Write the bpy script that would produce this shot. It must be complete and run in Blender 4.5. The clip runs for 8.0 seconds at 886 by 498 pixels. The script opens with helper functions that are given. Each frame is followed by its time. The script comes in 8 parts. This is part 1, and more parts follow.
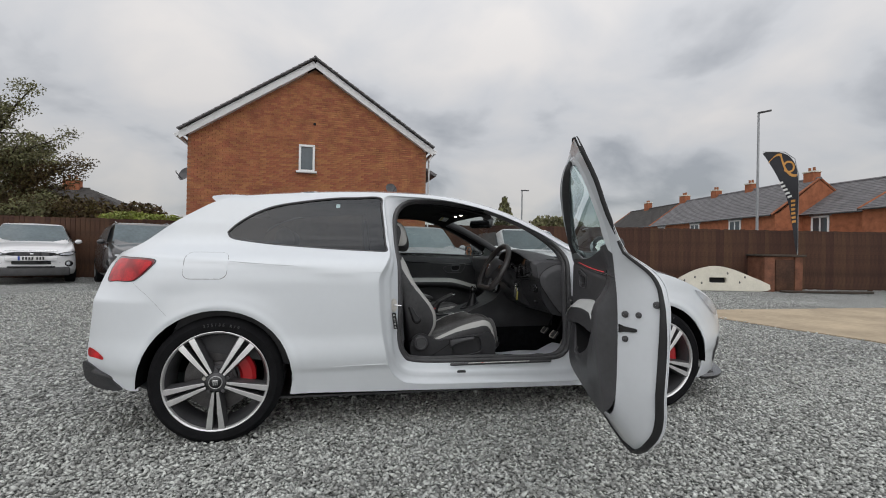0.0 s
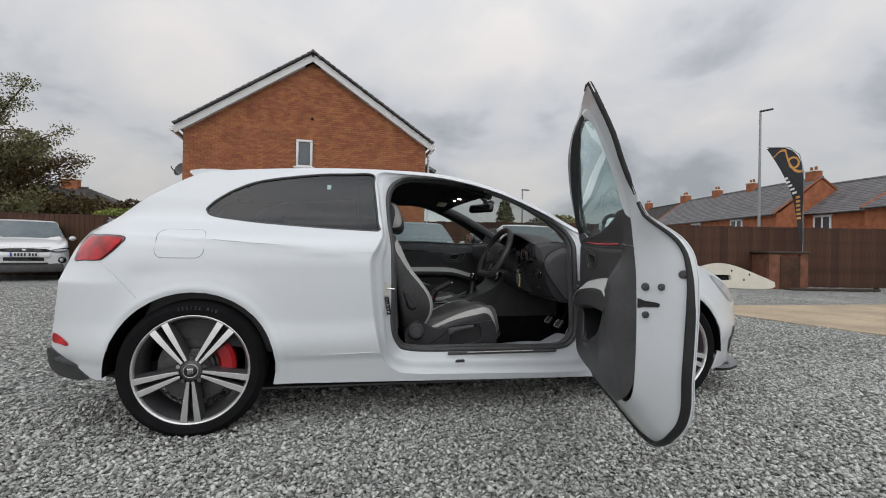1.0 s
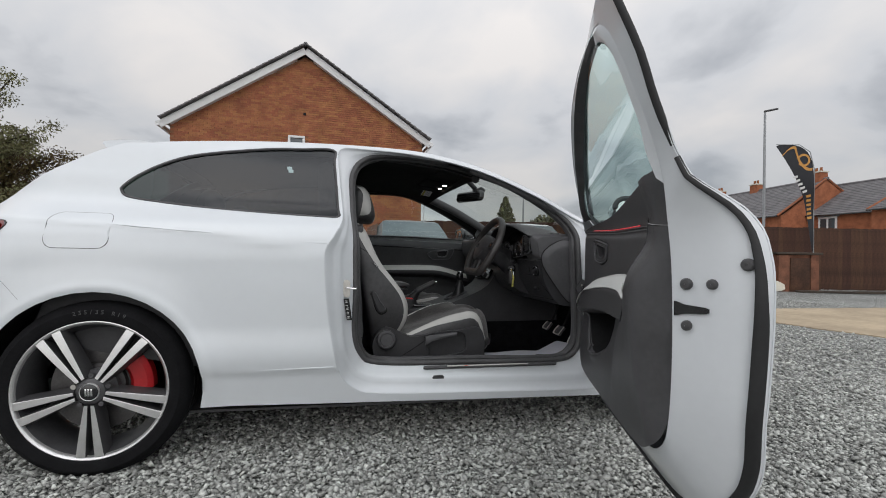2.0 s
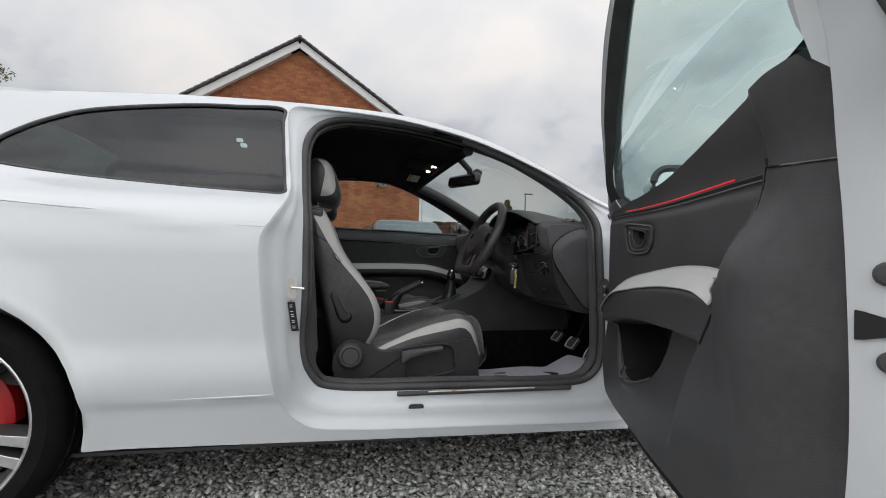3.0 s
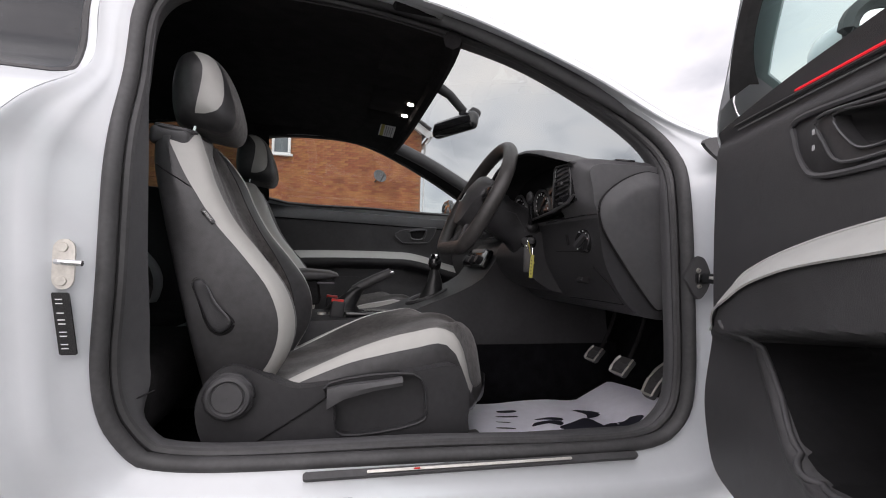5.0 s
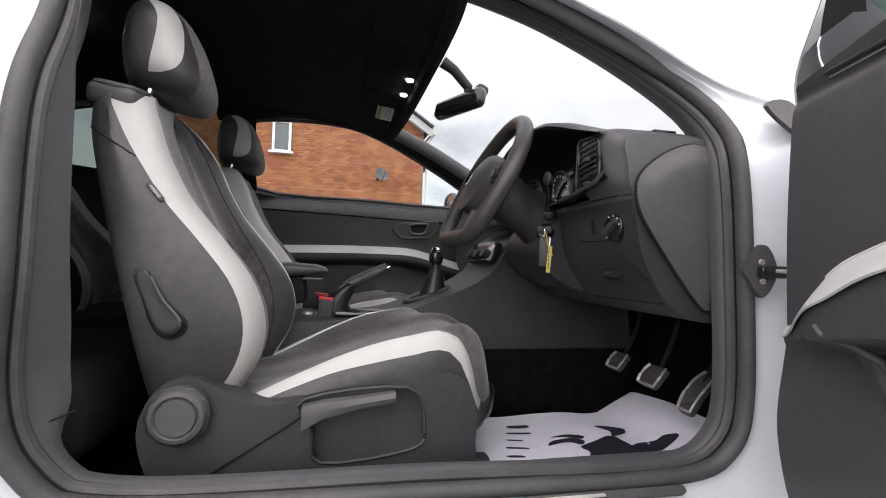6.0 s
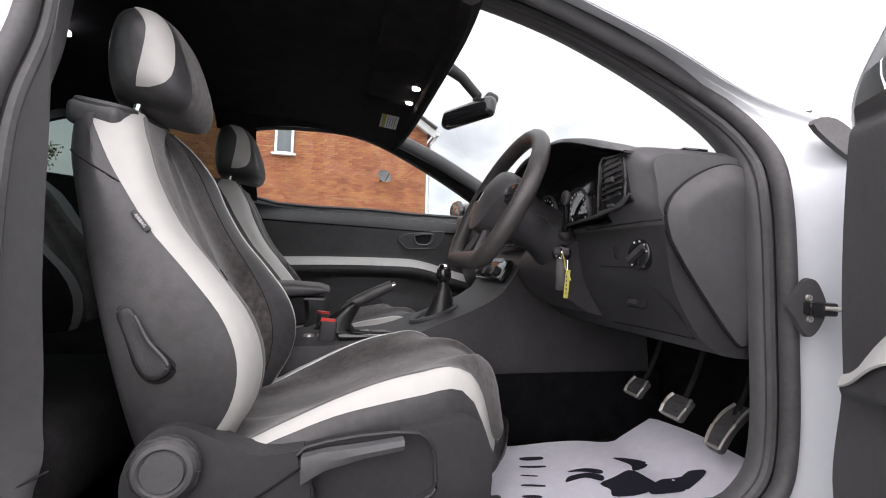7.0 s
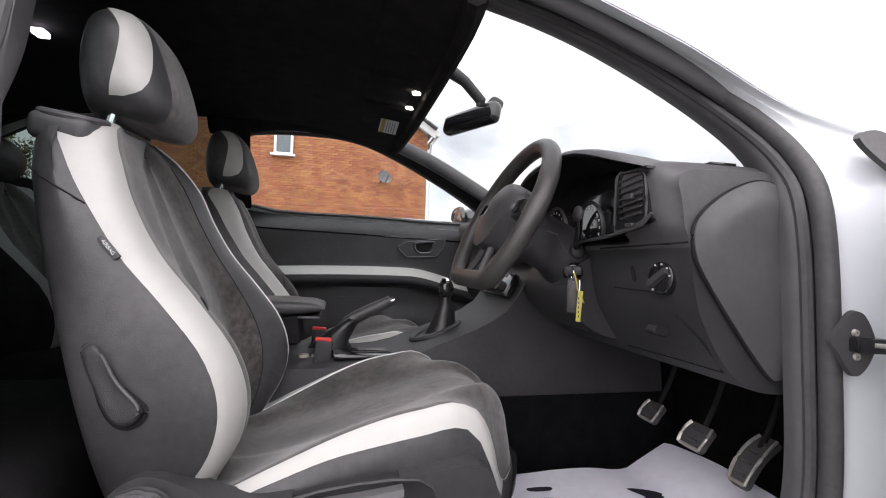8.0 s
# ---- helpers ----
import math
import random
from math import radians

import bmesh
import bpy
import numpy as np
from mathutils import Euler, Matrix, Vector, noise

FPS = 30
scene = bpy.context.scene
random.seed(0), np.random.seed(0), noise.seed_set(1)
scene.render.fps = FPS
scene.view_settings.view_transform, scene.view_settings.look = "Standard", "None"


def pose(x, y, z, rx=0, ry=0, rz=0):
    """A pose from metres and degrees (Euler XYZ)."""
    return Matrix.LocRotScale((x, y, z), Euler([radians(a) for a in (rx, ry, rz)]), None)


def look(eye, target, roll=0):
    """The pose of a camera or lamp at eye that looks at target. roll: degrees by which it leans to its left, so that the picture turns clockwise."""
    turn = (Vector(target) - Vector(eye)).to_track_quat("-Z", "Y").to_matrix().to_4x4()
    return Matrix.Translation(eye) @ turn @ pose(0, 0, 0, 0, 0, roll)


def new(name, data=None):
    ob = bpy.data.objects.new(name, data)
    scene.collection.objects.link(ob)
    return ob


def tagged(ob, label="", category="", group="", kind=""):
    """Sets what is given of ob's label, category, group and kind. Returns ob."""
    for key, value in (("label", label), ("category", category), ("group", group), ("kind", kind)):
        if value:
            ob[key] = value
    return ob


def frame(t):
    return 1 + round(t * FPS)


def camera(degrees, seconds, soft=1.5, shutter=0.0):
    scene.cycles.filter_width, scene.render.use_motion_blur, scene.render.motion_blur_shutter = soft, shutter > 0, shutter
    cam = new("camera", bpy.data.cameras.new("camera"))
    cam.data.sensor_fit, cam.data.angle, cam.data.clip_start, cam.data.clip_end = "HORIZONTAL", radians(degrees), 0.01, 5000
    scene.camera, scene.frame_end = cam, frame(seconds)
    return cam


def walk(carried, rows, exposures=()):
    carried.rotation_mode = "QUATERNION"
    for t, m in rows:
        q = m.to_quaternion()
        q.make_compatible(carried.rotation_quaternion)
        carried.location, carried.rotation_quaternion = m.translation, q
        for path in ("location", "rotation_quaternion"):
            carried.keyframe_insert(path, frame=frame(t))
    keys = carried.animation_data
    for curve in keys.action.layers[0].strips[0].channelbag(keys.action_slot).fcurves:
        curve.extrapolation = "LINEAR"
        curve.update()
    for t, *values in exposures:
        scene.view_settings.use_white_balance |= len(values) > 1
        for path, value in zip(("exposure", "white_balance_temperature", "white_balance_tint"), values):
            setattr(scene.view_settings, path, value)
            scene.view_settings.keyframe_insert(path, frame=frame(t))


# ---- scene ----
cam = camera(86.8, 8.0, soft=1.0)
PATH = [
    (0, (-0.79, -2.591, 1.004), (-0.291, -0.654, 1.012), 1.0),
    (0.5, (-0.77, -2.535, 0.952), (-0.269, -0.599, 0.963), 1.05),
    (1, (-0.721, -2.4, 0.89), (-0.223, -0.463, 0.902), 1.0),
    (1.5, (-0.6, -2.206, 0.867), (-0.105, -0.268, 0.88), 1.0),
    (3, (-0.291, -1.5, 0.799), (0.195, 0.44, 0.836), 1.45),
    (3.5, (-0.183, -1.283, 0.781), (0.298, 0.658, 0.82), 1.5),
    (4, (-0.113, -1.08, 0.753), (0.362, 0.862, 0.801), 1.5),
    (4.5, (-0.051, -0.898, 0.73), (0.415, 1.046, 0.781), 1.5),
    (6, (0.038, -0.575, 0.689), (0.49, 1.373, 0.744), 1.9),
    (6.5, (0.04, -0.534, 0.718), (0.485, 1.415, 0.774), 1.9),
    (7, (0.036, -0.503, 0.742), (0.477, 1.447, 0.797), 1.9),
    (7.5, (0.044, -0.46, 0.758), (0.481, 1.49, 0.811), 1.9),
    (8, (0.046, -0.431, 0.784), (0.486, 1.52, 0.837), 1.9),
]
EXPOSURES = [(0, -0.08, 6500, 10), (1.5, -0.05, 6500, 10), (3.0, 0.08, 6550, 10), (4.5, 0.30, 6700, 16), (6.0, 1.26, 6700, 18), (8.0, 1.46, 6650, 18)]
walk(cam, [(t, look(eye, target, roll)) for t, eye, target, roll in PATH], EXPOSURES)

# ---------------------------------------------------------------- sky and sun
world = bpy.data.worlds.new("overcast_sky")
scene.world = world
world.use_nodes = True
wn, wl = world.node_tree.nodes, world.node_tree.links
wn.clear()


def wnode(kind, **values):
    n = wn.new(kind)
    for k, v in values.items():
        n.inputs[k].default_value = v
    return n


SUN_ELEVATION, SUN_ROTATION = radians(40), radians(211)
sky = wn.new("ShaderNodeTexSky")
sky.sky_type, sky.sun_disc = "NISHITA", False
sky.sun_elevation, sky.sun_rotation = SUN_ELEVATION, SUN_ROTATION
coord = wn.new("ShaderNodeTexCoord")
split = wn.new("ShaderNodeSeparateXYZ")
wl.new(coord.outputs["Generated"], split.inputs[0])
# overcast dome: brighter towards the zenith
rise = wnode("ShaderNodeMapRange", **{"From Min": 0.0, "From Max": 1.0, "To Min": 0.52, "To Max": 1.42})
wl.new(split.outputs["Z"], rise.inputs["Value"])
# and brighter on the side of the veiled sun, behind the camera
side = wnode("ShaderNodeMapRange", **{"From Min": 0.3, "From Max": -1.0, "To Min": 1.0, "To Max": 1.72})
side.interpolation_type = "SMOOTHSTEP"
wl.new(split.outputs["Y"], side.inputs["Value"])
glow = wnode("ShaderNodeMath")
glow.operation = "MULTIPLY"
wl.new(rise.outputs[0], glow.inputs[0])
wl.new(side.outputs[0], glow.inputs[1])
# cloud layers on a flat sheet overhead
zsafe = wnode("ShaderNodeMath")
zsafe.operation = "MAXIMUM"
zsafe.inputs[1].default_value = 0.0
wl.new(split.outputs["Z"], zsafe.inputs[0])
zoff = wnode("ShaderNodeMath")
zoff.operation = "ADD"
zoff.inputs[1].default_value = 0.42
wl.new(zsafe.outputs[0], zoff.inputs[0])
flat = wn.new("ShaderNodeVectorMath")
flat.operation = "DIVIDE"
comb = wn.new("ShaderNodeCombineXYZ")
for k in range(3):
    wl.new(zoff.outputs[0], comb.inputs[k])
wl.new(coord.outputs["Generated"], flat.inputs[0])
wl.new(comb.outputs[0], flat.inputs[1])
big = wnode("ShaderNodeTexNoise", Scale=2.5, Detail=6.0, Roughness=0.47, Distortion=0.25)
drift = wn.new("ShaderNodeVectorMath")
drift.operation = "ADD"
drift.inputs[1].default_value = (0.9, 0.35, 0.0)
wl.new(flat.outputs[0], drift.inputs[0])
wl.new(drift.outputs[0], big.inputs["Vector"])
ramp = wn.new("ShaderNodeValToRGB")
ramp.color_ramp.elements[0].position, ramp.color_ramp.elements[0].color = 0.36, (0.55, 0.57, 0.605, 1)
ramp.color_ramp.elements[1].position, ramp.color_ramp.elements[1].color = 0.66, (1.05, 1.01, 0.98, 1)
e = ramp.color_ramp.elements.new(0.47)
e.color = (0.85, 0.86, 0.885, 1)
wl.new(big.outputs["Fac"], ramp.inputs["Fac"])
lit = wn.new("ShaderNodeVectorMath")
lit.operation = "SCALE"
wl.new(ramp.outputs["Color"], lit.inputs[0])
wl.new(glow.outputs[0], lit.inputs["Scale"])
bg_cloud, bg_sky = wn.new("ShaderNodeBackground"), wn.new("ShaderNodeBackground")
wl.new(lit.outputs[0], bg_cloud.inputs["Color"])
bg_cloud.inputs["Strength"].default_value = 1.0
wl.new(sky.outputs[0], bg_sky.inputs["Color"])
bg_sky.inputs["Strength"].default_value = 0.10
mixed, wout = wn.new("ShaderNodeMixShader"), wn.new("ShaderNodeOutputWorld")
mixed.inputs[0].default_value = 0.9
wl.new(bg_sky.outputs[0], mixed.inputs[1])
wl.new(bg_cloud.outputs[0], mixed.inputs[2])
wl.new(mixed.outputs[0], wout.inputs[0])

sun = new("sun", bpy.data.lights.new("sun", "SUN"))
sun.data.energy, sun.data.angle, sun.data.color = 0.45, radians(90), (1.0, 0.98, 0.95)
sun.matrix_basis = look((-4.5, -7.5, 7.5), (0, 0, 0))


# ---------------------------------------------------------------- materials
def material(name, color, rough=0.5, metal=0.0, coat=0.0, sheen=0.0, vary=0.12, scale=6.0, bump=0.0, bump_scale=200.0,
             per_piece=0.0, spread=0.0, emit=0.0, specular=0.5, island=False, coat_rough=0.04):
    """A node material: base colour broken up at two scales, fine relief, optional change from piece to piece."""
    m = bpy.data.materials.new(name)
    m.use_nodes = True
    n, l = m.node_tree.nodes, m.node_tree.links
    b = n["Principled BSDF"]
    b.inputs["Roughness"].default_value, b.inputs["Metallic"].default_value = rough, metal
    b.inputs["Coat Weight"].default_value, b.inputs["Coat Roughness"].default_value = coat, coat_rough
    b.inputs["Sheen Weight"].default_value = sheen
    b.inputs["Specular IOR Level"].default_value = specular
    tc = n.new("ShaderNodeTexCoord")
    base = n.new("ShaderNodeRGB")
    base.outputs[0].default_value = (*color, 1)
    source = base.outputs[0]
    for s, k in ((scale, vary), (scale * 9, vary * 0.6)):
        if not k:
            continue
        t = n.new("ShaderNodeTexNoise")
        t.inputs["Scale"].default_value, t.inputs["Detail"].default_value = s, 4.0
        l.new(tc.outputs["Object"], t.inputs["Vector"])
        r = n.new("ShaderNodeMapRange")
        r.inputs["From Min"].default_value, r.inputs["From Max"].default_value = 0.3, 0.7
        r.inputs["To Min"].default_value, r.inputs["To Max"].default_value = 1 - k, 1 + k
        l.new(t.outputs["Fac"], r.inputs["Value"])
        v = n.new("ShaderNodeVectorMath")
        v.operation = "SCALE"
        l.new(source, v.inputs[0])
        l.new(r.outputs[0], v.inputs["Scale"])
        source = v.outputs[0]
    if per_piece or spread:
        if island:
            rnd = n.new("ShaderNodeNewGeometry").outputs["Random Per Island"]
        else:
            rnd = n.new("ShaderNodeObjectInfo").outputs["Random"]
        h = n.new("ShaderNodeHueSaturation")
        r = n.new("ShaderNodeMapRange")
        r.inputs["To Min"].default_value, r.inputs["To Max"].default_value = 1 - per_piece, 1 + per_piece
        l.new(rnd, r.inputs["Value"])
        l.new(r.outputs[0], h.inputs["Value"])
        r2 = n.new("ShaderNodeMapRange")
        r2.inputs["To Min"].default_value, r2.inputs["To Max"].default_value = 0.5 - spread, 0.5 + spread
        l.new(rnd, r2.inputs["Value"])
        l.new(r2.outputs[0], h.inputs["Hue"])
        l.new(source, h.inputs["Color"])
        source = h.outputs[0]
    l.new(source, b.inputs["Base Color"])
    if bump:
        t = n.new("ShaderNodeTexNoise")
        t.inputs["Scale"].default_value, t.inputs["Detail"].default_value = bump_scale, 3.0
        l.new(tc.outputs["Object"], t.inputs["Vector"])
        bn = n.new("ShaderNodeBump")
        bn.inputs["Strength"].default_value, bn.inputs["Distance"].default_value = bump, 0.002
        l.new(t.outputs["Fac"], bn.inputs["Height"])
        l.new(bn.outputs[0], b.inputs["Normal"])
    if emit:
        b.inputs["Emission Color"].default_value = (*color, 1)
        b.inputs["Emission Strength"].default_value = emit
    return m


def glass(name, tint, gloss=0.06):
    """Thin pane: tinted see-through with a Fresnel gloss."""
    m = bpy.data.materials.new(name)
    m.use_nodes = True
    n, l = m.node_tree.nodes, m.node_tree.links
    n.clear()
    out, mix = n.new("ShaderNodeOutputMaterial"), n.new("ShaderNodeMixShader")
    tr, gl, fr = n.new("ShaderNodeBsdfTransparent"), n.new("ShaderNodeBsdfGlossy"), n.new("ShaderNodeLayerWeight")
    tr.inputs[0].default_value = (*tint, 1)
    gl.inputs["Roughness"].default_value = 0.01
    gl.inputs["Color"].default_value = (0.95, 0.97, 1.0, 1)
    fr.inputs["Blend"].default_value = 0.5
    steep = n.new("ShaderNodeMath")
    steep.operation = "POWER"
    steep.inputs[1].default_value = 5.0
    l.new(fr.outputs["Facing"], steep.inputs[0])
    add = n.new("ShaderNodeMath")
    add.operation = "ADD"
    add.use_clamp = True
    add.inputs[1].default_value = gloss
    l.new(steep.outputs[0], add.inputs[0])
    l.new(add.outputs[0], mix.inputs[0])
    l.new(tr.outputs[0], mix.inputs[1])
    l.new(gl.outputs[0], mix.inputs[2])
    l.new(mix.outputs[0], out.inputs[0])
    return m


M = {
    "paint": material("white_car_paint", (0.685, 0.715, 0.74), 0.35, coat=1.0, vary=0.012, scale=3, coat_rough=0.03),
    "jamb": material("white_jamb_paint", (0.64, 0.665, 0.69), 0.32, coat=0.6, vary=0.02, scale=5),
    "rubber": material("seal_rubber", (0.060, 0.059, 0.061), 0.58, vary=0.2, scale=12, bump=0.15, bump_scale=600),
    "black_rubber": material("black_weatherstrip", (0.014, 0.014, 0.015), 0.55, vary=0.2, scale=12, bump=0.15, bump_scale=600),
    # door plastic darkened to near black: the map pocket's shade put into colour
    "pocket_shade": material("pocket_shade_plastic", (0.014, 0.014, 0.015), 0.75, specular=0.2, vary=0.2, scale=10, bump=0.2, bump_scale=500),
    # lighter copy of white_leather: brighter light on the door pads put into colour
    "door_leather": material("lightened_white_leather", (0.60, 0.60, 0.58), 0.45, vary=0.05, scale=4, bump=0.25, bump_scale=420),
    "tyre": material("tyre_rubber", (0.009, 0.009, 0.010), 0.85, specular=0.12, vary=0.25, scale=14, bump=0.4, bump_scale=300),
    "plastic": material("grained_plastic", (0.037, 0.0365, 0.039), 0.46, specular=0.40, vary=0.15, scale=9, bump=0.35, bump_scale=900),
    "door_plastic": material("door_panel_plastic", (0.064, 0.063, 0.066), 0.44, specular=0.42, vary=0.14, scale=8, bump=0.35, bump_scale=800),
    "plastic_soft": material("soft_grey_plastic", (0.082, 0.081, 0.085), 0.50, specular=0.42, vary=0.12, scale=8, bump=0.3, bump_scale=700),
    "gloss_black": material("gloss_black", (0.012, 0.012, 0.013), 0.12, coat=0.5, vary=0.1),
    "leather": material("black_leather", (0.046, 0.045, 0.047), 0.42, vary=0.28, scale=7, bump=0.15, bump_scale=520),
    "boot_leather": material("soft_boot_leather", (0.016, 0.016, 0.017), 0.35, vary=0.3, scale=12, bump=0.5, bump_scale=160),
    "wheel_leather": material("worn_wheel_leather", (0.042, 0.039, 0.038), 0.36, vary=0.3, scale=9, bump=0.5, bump_scale=420),
    "suede": material("charcoal_suede", (0.062, 0.056, 0.054), 0.9, specular=0.15, sheen=0.35, vary=0.6, scale=8, bump=0.4, bump_scale=500),
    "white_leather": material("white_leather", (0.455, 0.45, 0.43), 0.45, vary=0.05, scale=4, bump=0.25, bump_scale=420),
    "grey_leather": material("grey_leather", (0.30, 0.30, 0.31), 0.5, vary=0.08, scale=9, bump=0.35, bump_scale=420),
    "piping": material("white_piping", (0.72, 0.72, 0.71), 0.5, vary=0.05),
    "carpet": material("black_carpet", (0.006, 0.006, 0.007), 0.95, specular=0.08, vary=0.4, scale=30, bump=0.8, bump_scale=350),
    "headlining": material("black_headlining", (0.020, 0.019, 0.020), 0.95, specular=0.10, vary=0.25, scale=20, bump=0.3, bump_scale=400),
    "chrome": material("chrome", (0.75, 0.75, 0.76), 0.12, metal=1.0, vary=0.02),
    "steel": material("brushed_steel", (0.58, 0.56, 0.52), 0.42, metal=0.75, vary=0.15, scale=20),
    "machined": material("machined_alloy", (0.74, 0.735, 0.73), 0.36, metal=0.75, vary=0.06, scale=30),
    "barrel": material("grey_rim_barrel", (0.11, 0.11, 0.115), 0.4, metal=0.5, vary=0.15, scale=14),
    "gunmetal": material("gunmetal_alloy", (0.080, 0.079, 0.082), 0.42, metal=0.4, vary=0.15, scale=14),
    "disc": material("brake_disc", (0.12, 0.115, 0.115), 0.4, metal=0.8, vary=0.2, scale=20),
    "caliper": material("red_caliper", (0.42, 0.012, 0.016), 0.32, coat=0.4, vary=0.1),
    "tail": material("red_lamp_lens", (0.46, 0.010, 0.014), 0.12, coat=0.25, specular=0.3, vary=0.45, scale=14),
    "tail_dark": material("dark_lamp_housing", (0.16, 0.008, 0.010), 0.15, coat=1.0, vary=0.2),
    "mat_paper": material("paper_mat", (0.84, 0.83, 0.91), 0.75, vary=0.05, scale=5, bump=0.2, bump_scale=60),
    "ink": material("printed_ink", (0.018, 0.018, 0.03), 0.7, vary=0.1),
    "sticker_white": material("white_sticker", (0.70, 0.70, 0.70), 0.5, vary=0.05),
    "sticker_yellow": material("yellow_tag", (0.42, 0.37, 0.07), 0.5, vary=0.08),
    "red_button": material("red_button", (0.60, 0.025, 0.02), 0.4, vary=0.05),
    "red_strip": material("red_light_strip", (0.7, 0.02, 0.03), 0.3, vary=0.0, emit=0.5),
    "lamp": material("lit_lamp", (1.0, 0.93, 0.82), 0.4, vary=0.0, emit=9.0),
    "lamp_cold": material("lit_lamp_cold", (0.88, 0.90, 1.0), 0.4, vary=0.0, emit=2.2),
    "dial": material("dial_mark", (0.6, 0.6, 0.62), 0.5, vary=0.0),
    "mirror": material("mirror_glass", (0.85, 0.87, 0.88), 0.01, metal=1.0, vary=0.0),
    "clear": glass("clear_glass", (0.86, 0.93, 0.91)),
    "door_glass": glass("green_door_glass", (0.66, 0.82, 0.79)),
    "screen": glass("windscreen_glass", (0.63, 0.67, 0.66), 0.02),
    "privacy": glass("privacy_glass", (0.15, 0.20, 0.185), 0.055),
    "house_glass": material("window_pane", (0.05, 0.065, 0.075), 0.04, vary=0.15, scale=1.2, specular=0.8),
    "brick": material("orange_brick", (0.315, 0.120, 0.056), 0.9, vary=0.22, scale=2.5, bump=0.4, bump_scale=40, per_piece=0.13, spread=0.010, island=True),
    "brick_piece": material("orange_brick_piece", (0.315, 0.120, 0.056), 0.9, vary=0.22, scale=2.5, bump=0.4, bump_scale=40, per_piece=0.15, spread=0.012),
    "terrace_brick": material("dull_brick", (0.31, 0.108, 0.050), 0.9, vary=0.25, scale=2.5, bump=0.4, bump_scale=40),
    "store_brick": material("weathered_brick", (0.17, 0.072, 0.042), 0.9, vary=0.3, scale=5, bump=0.5, bump_scale=40),
    "mortar": material("mortar", (0.30, 0.150, 0.085), 0.95, vary=0.15, scale=3, bump=0.4, bump_scale=60),
    "upvc": material("white_upvc", (0.72, 0.72, 0.72), 0.4, vary=0.04),
    "roof_tile": material("grey_roof_tile", (0.150, 0.145, 0.150), 0.85, vary=0.25, scale=1.6, bump=0.4, bump_scale=25, per_piece=0.12, island=True),
    "dark_tile": material("brown_roof_tile", (0.05, 0.045, 0.042), 0.85, vary=0.3, scale=1.6, bump=0.4, bump_scale=25),
    "fence": material("brown_fence_board", (0.062, 0.027, 0.015), 0.85, vary=0.4, scale=3, bump=0.5, bump_scale=30, per_piece=0.25, spread=0.01),
    "post": material("grey_post", (0.30, 0.31, 0.32), 0.5, metal=0.5, vary=0.1),
    "slab": material("cream_slab", (0.62, 0.59, 0.50), 0.8, vary=0.08, scale=3, bump=0.3, bump_scale=30),
    "concrete": material("sandy_concrete", (0.40, 0.32, 0.22), 0.9, vary=0.18, scale=1.3, bump=0.4, bump_scale=40),
    "flag": material("black_banner_cloth", (0.012, 0.013, 0.018), 0.7, vary=0.2, scale=4),
    "flag_gold": material("gold_print", (0.50, 0.24, 0.05), 0.6, vary=0.1),
    "flag_white": material("white_print", (0.65, 0.65, 0.65), 0.6, vary=0.05),
    "leaf": material("leaf", (0.150, 0.145, 0.065), 0.7, vary=0.3, scale=2, per_piece=0.4, spread=0.03, island=True),
    "leaf_light": material("light_leaf", (0.22, 0.25, 0.05), 0.7, vary=0.3, scale=2, per_piece=0.3, spread=0.02, island=True),
    "leaf_brown": material("autumn_leaf", (0.085, 0.058, 0.020), 0.75, vary=0.3, scale=2, per_piece=0.4, spread=0.03, island=True),
    "bark": material("bark", (0.055, 0.042, 0.032), 0.9, vary=0.3, scale=6, bump=0.8, bump_scale=30),
    "black_paint": material("black_car_paint", (0.010, 0.010, 0.012), 0.3, coat=1.0, vary=0.05),
    "white_paint_far": material("white_suv_paint", (0.76, 0.76, 0.77), 0.35, coat=1.0, vary=0.02),
    "dark_screen": material("dark_screen_glass", (0.10, 0.13, 0.14), 0.05, vary=0.2, scale=1.5, specular=0.9),
    "lamp_lens": material("headlamp_lens", (0.45, 0.47, 0.50), 0.10, coat=1.0, vary=0.25, scale=12),
    "dish": material("weathered_grey_dish", (0.11, 0.11, 0.115), 0.7, vary=0.2, scale=8),
    "plate": material("number_plate", (0.70, 0.70, 0.68), 0.45, vary=0.03),
    "plate_bar": material("plate_bar", (0.02, 0.02, 0.02), 0.5, vary=0.0),
    "plate_blue": material("plate_blue", (0.02, 0.06, 0.35), 0.5, vary=0.0),
    "stone": material("gravel_stone", (0.415, 0.422, 0.398), 0.85, vary=0.25, scale=40, bump=0.3, bump_scale=200, per_piece=0.52, spread=0.02, island=True),
}


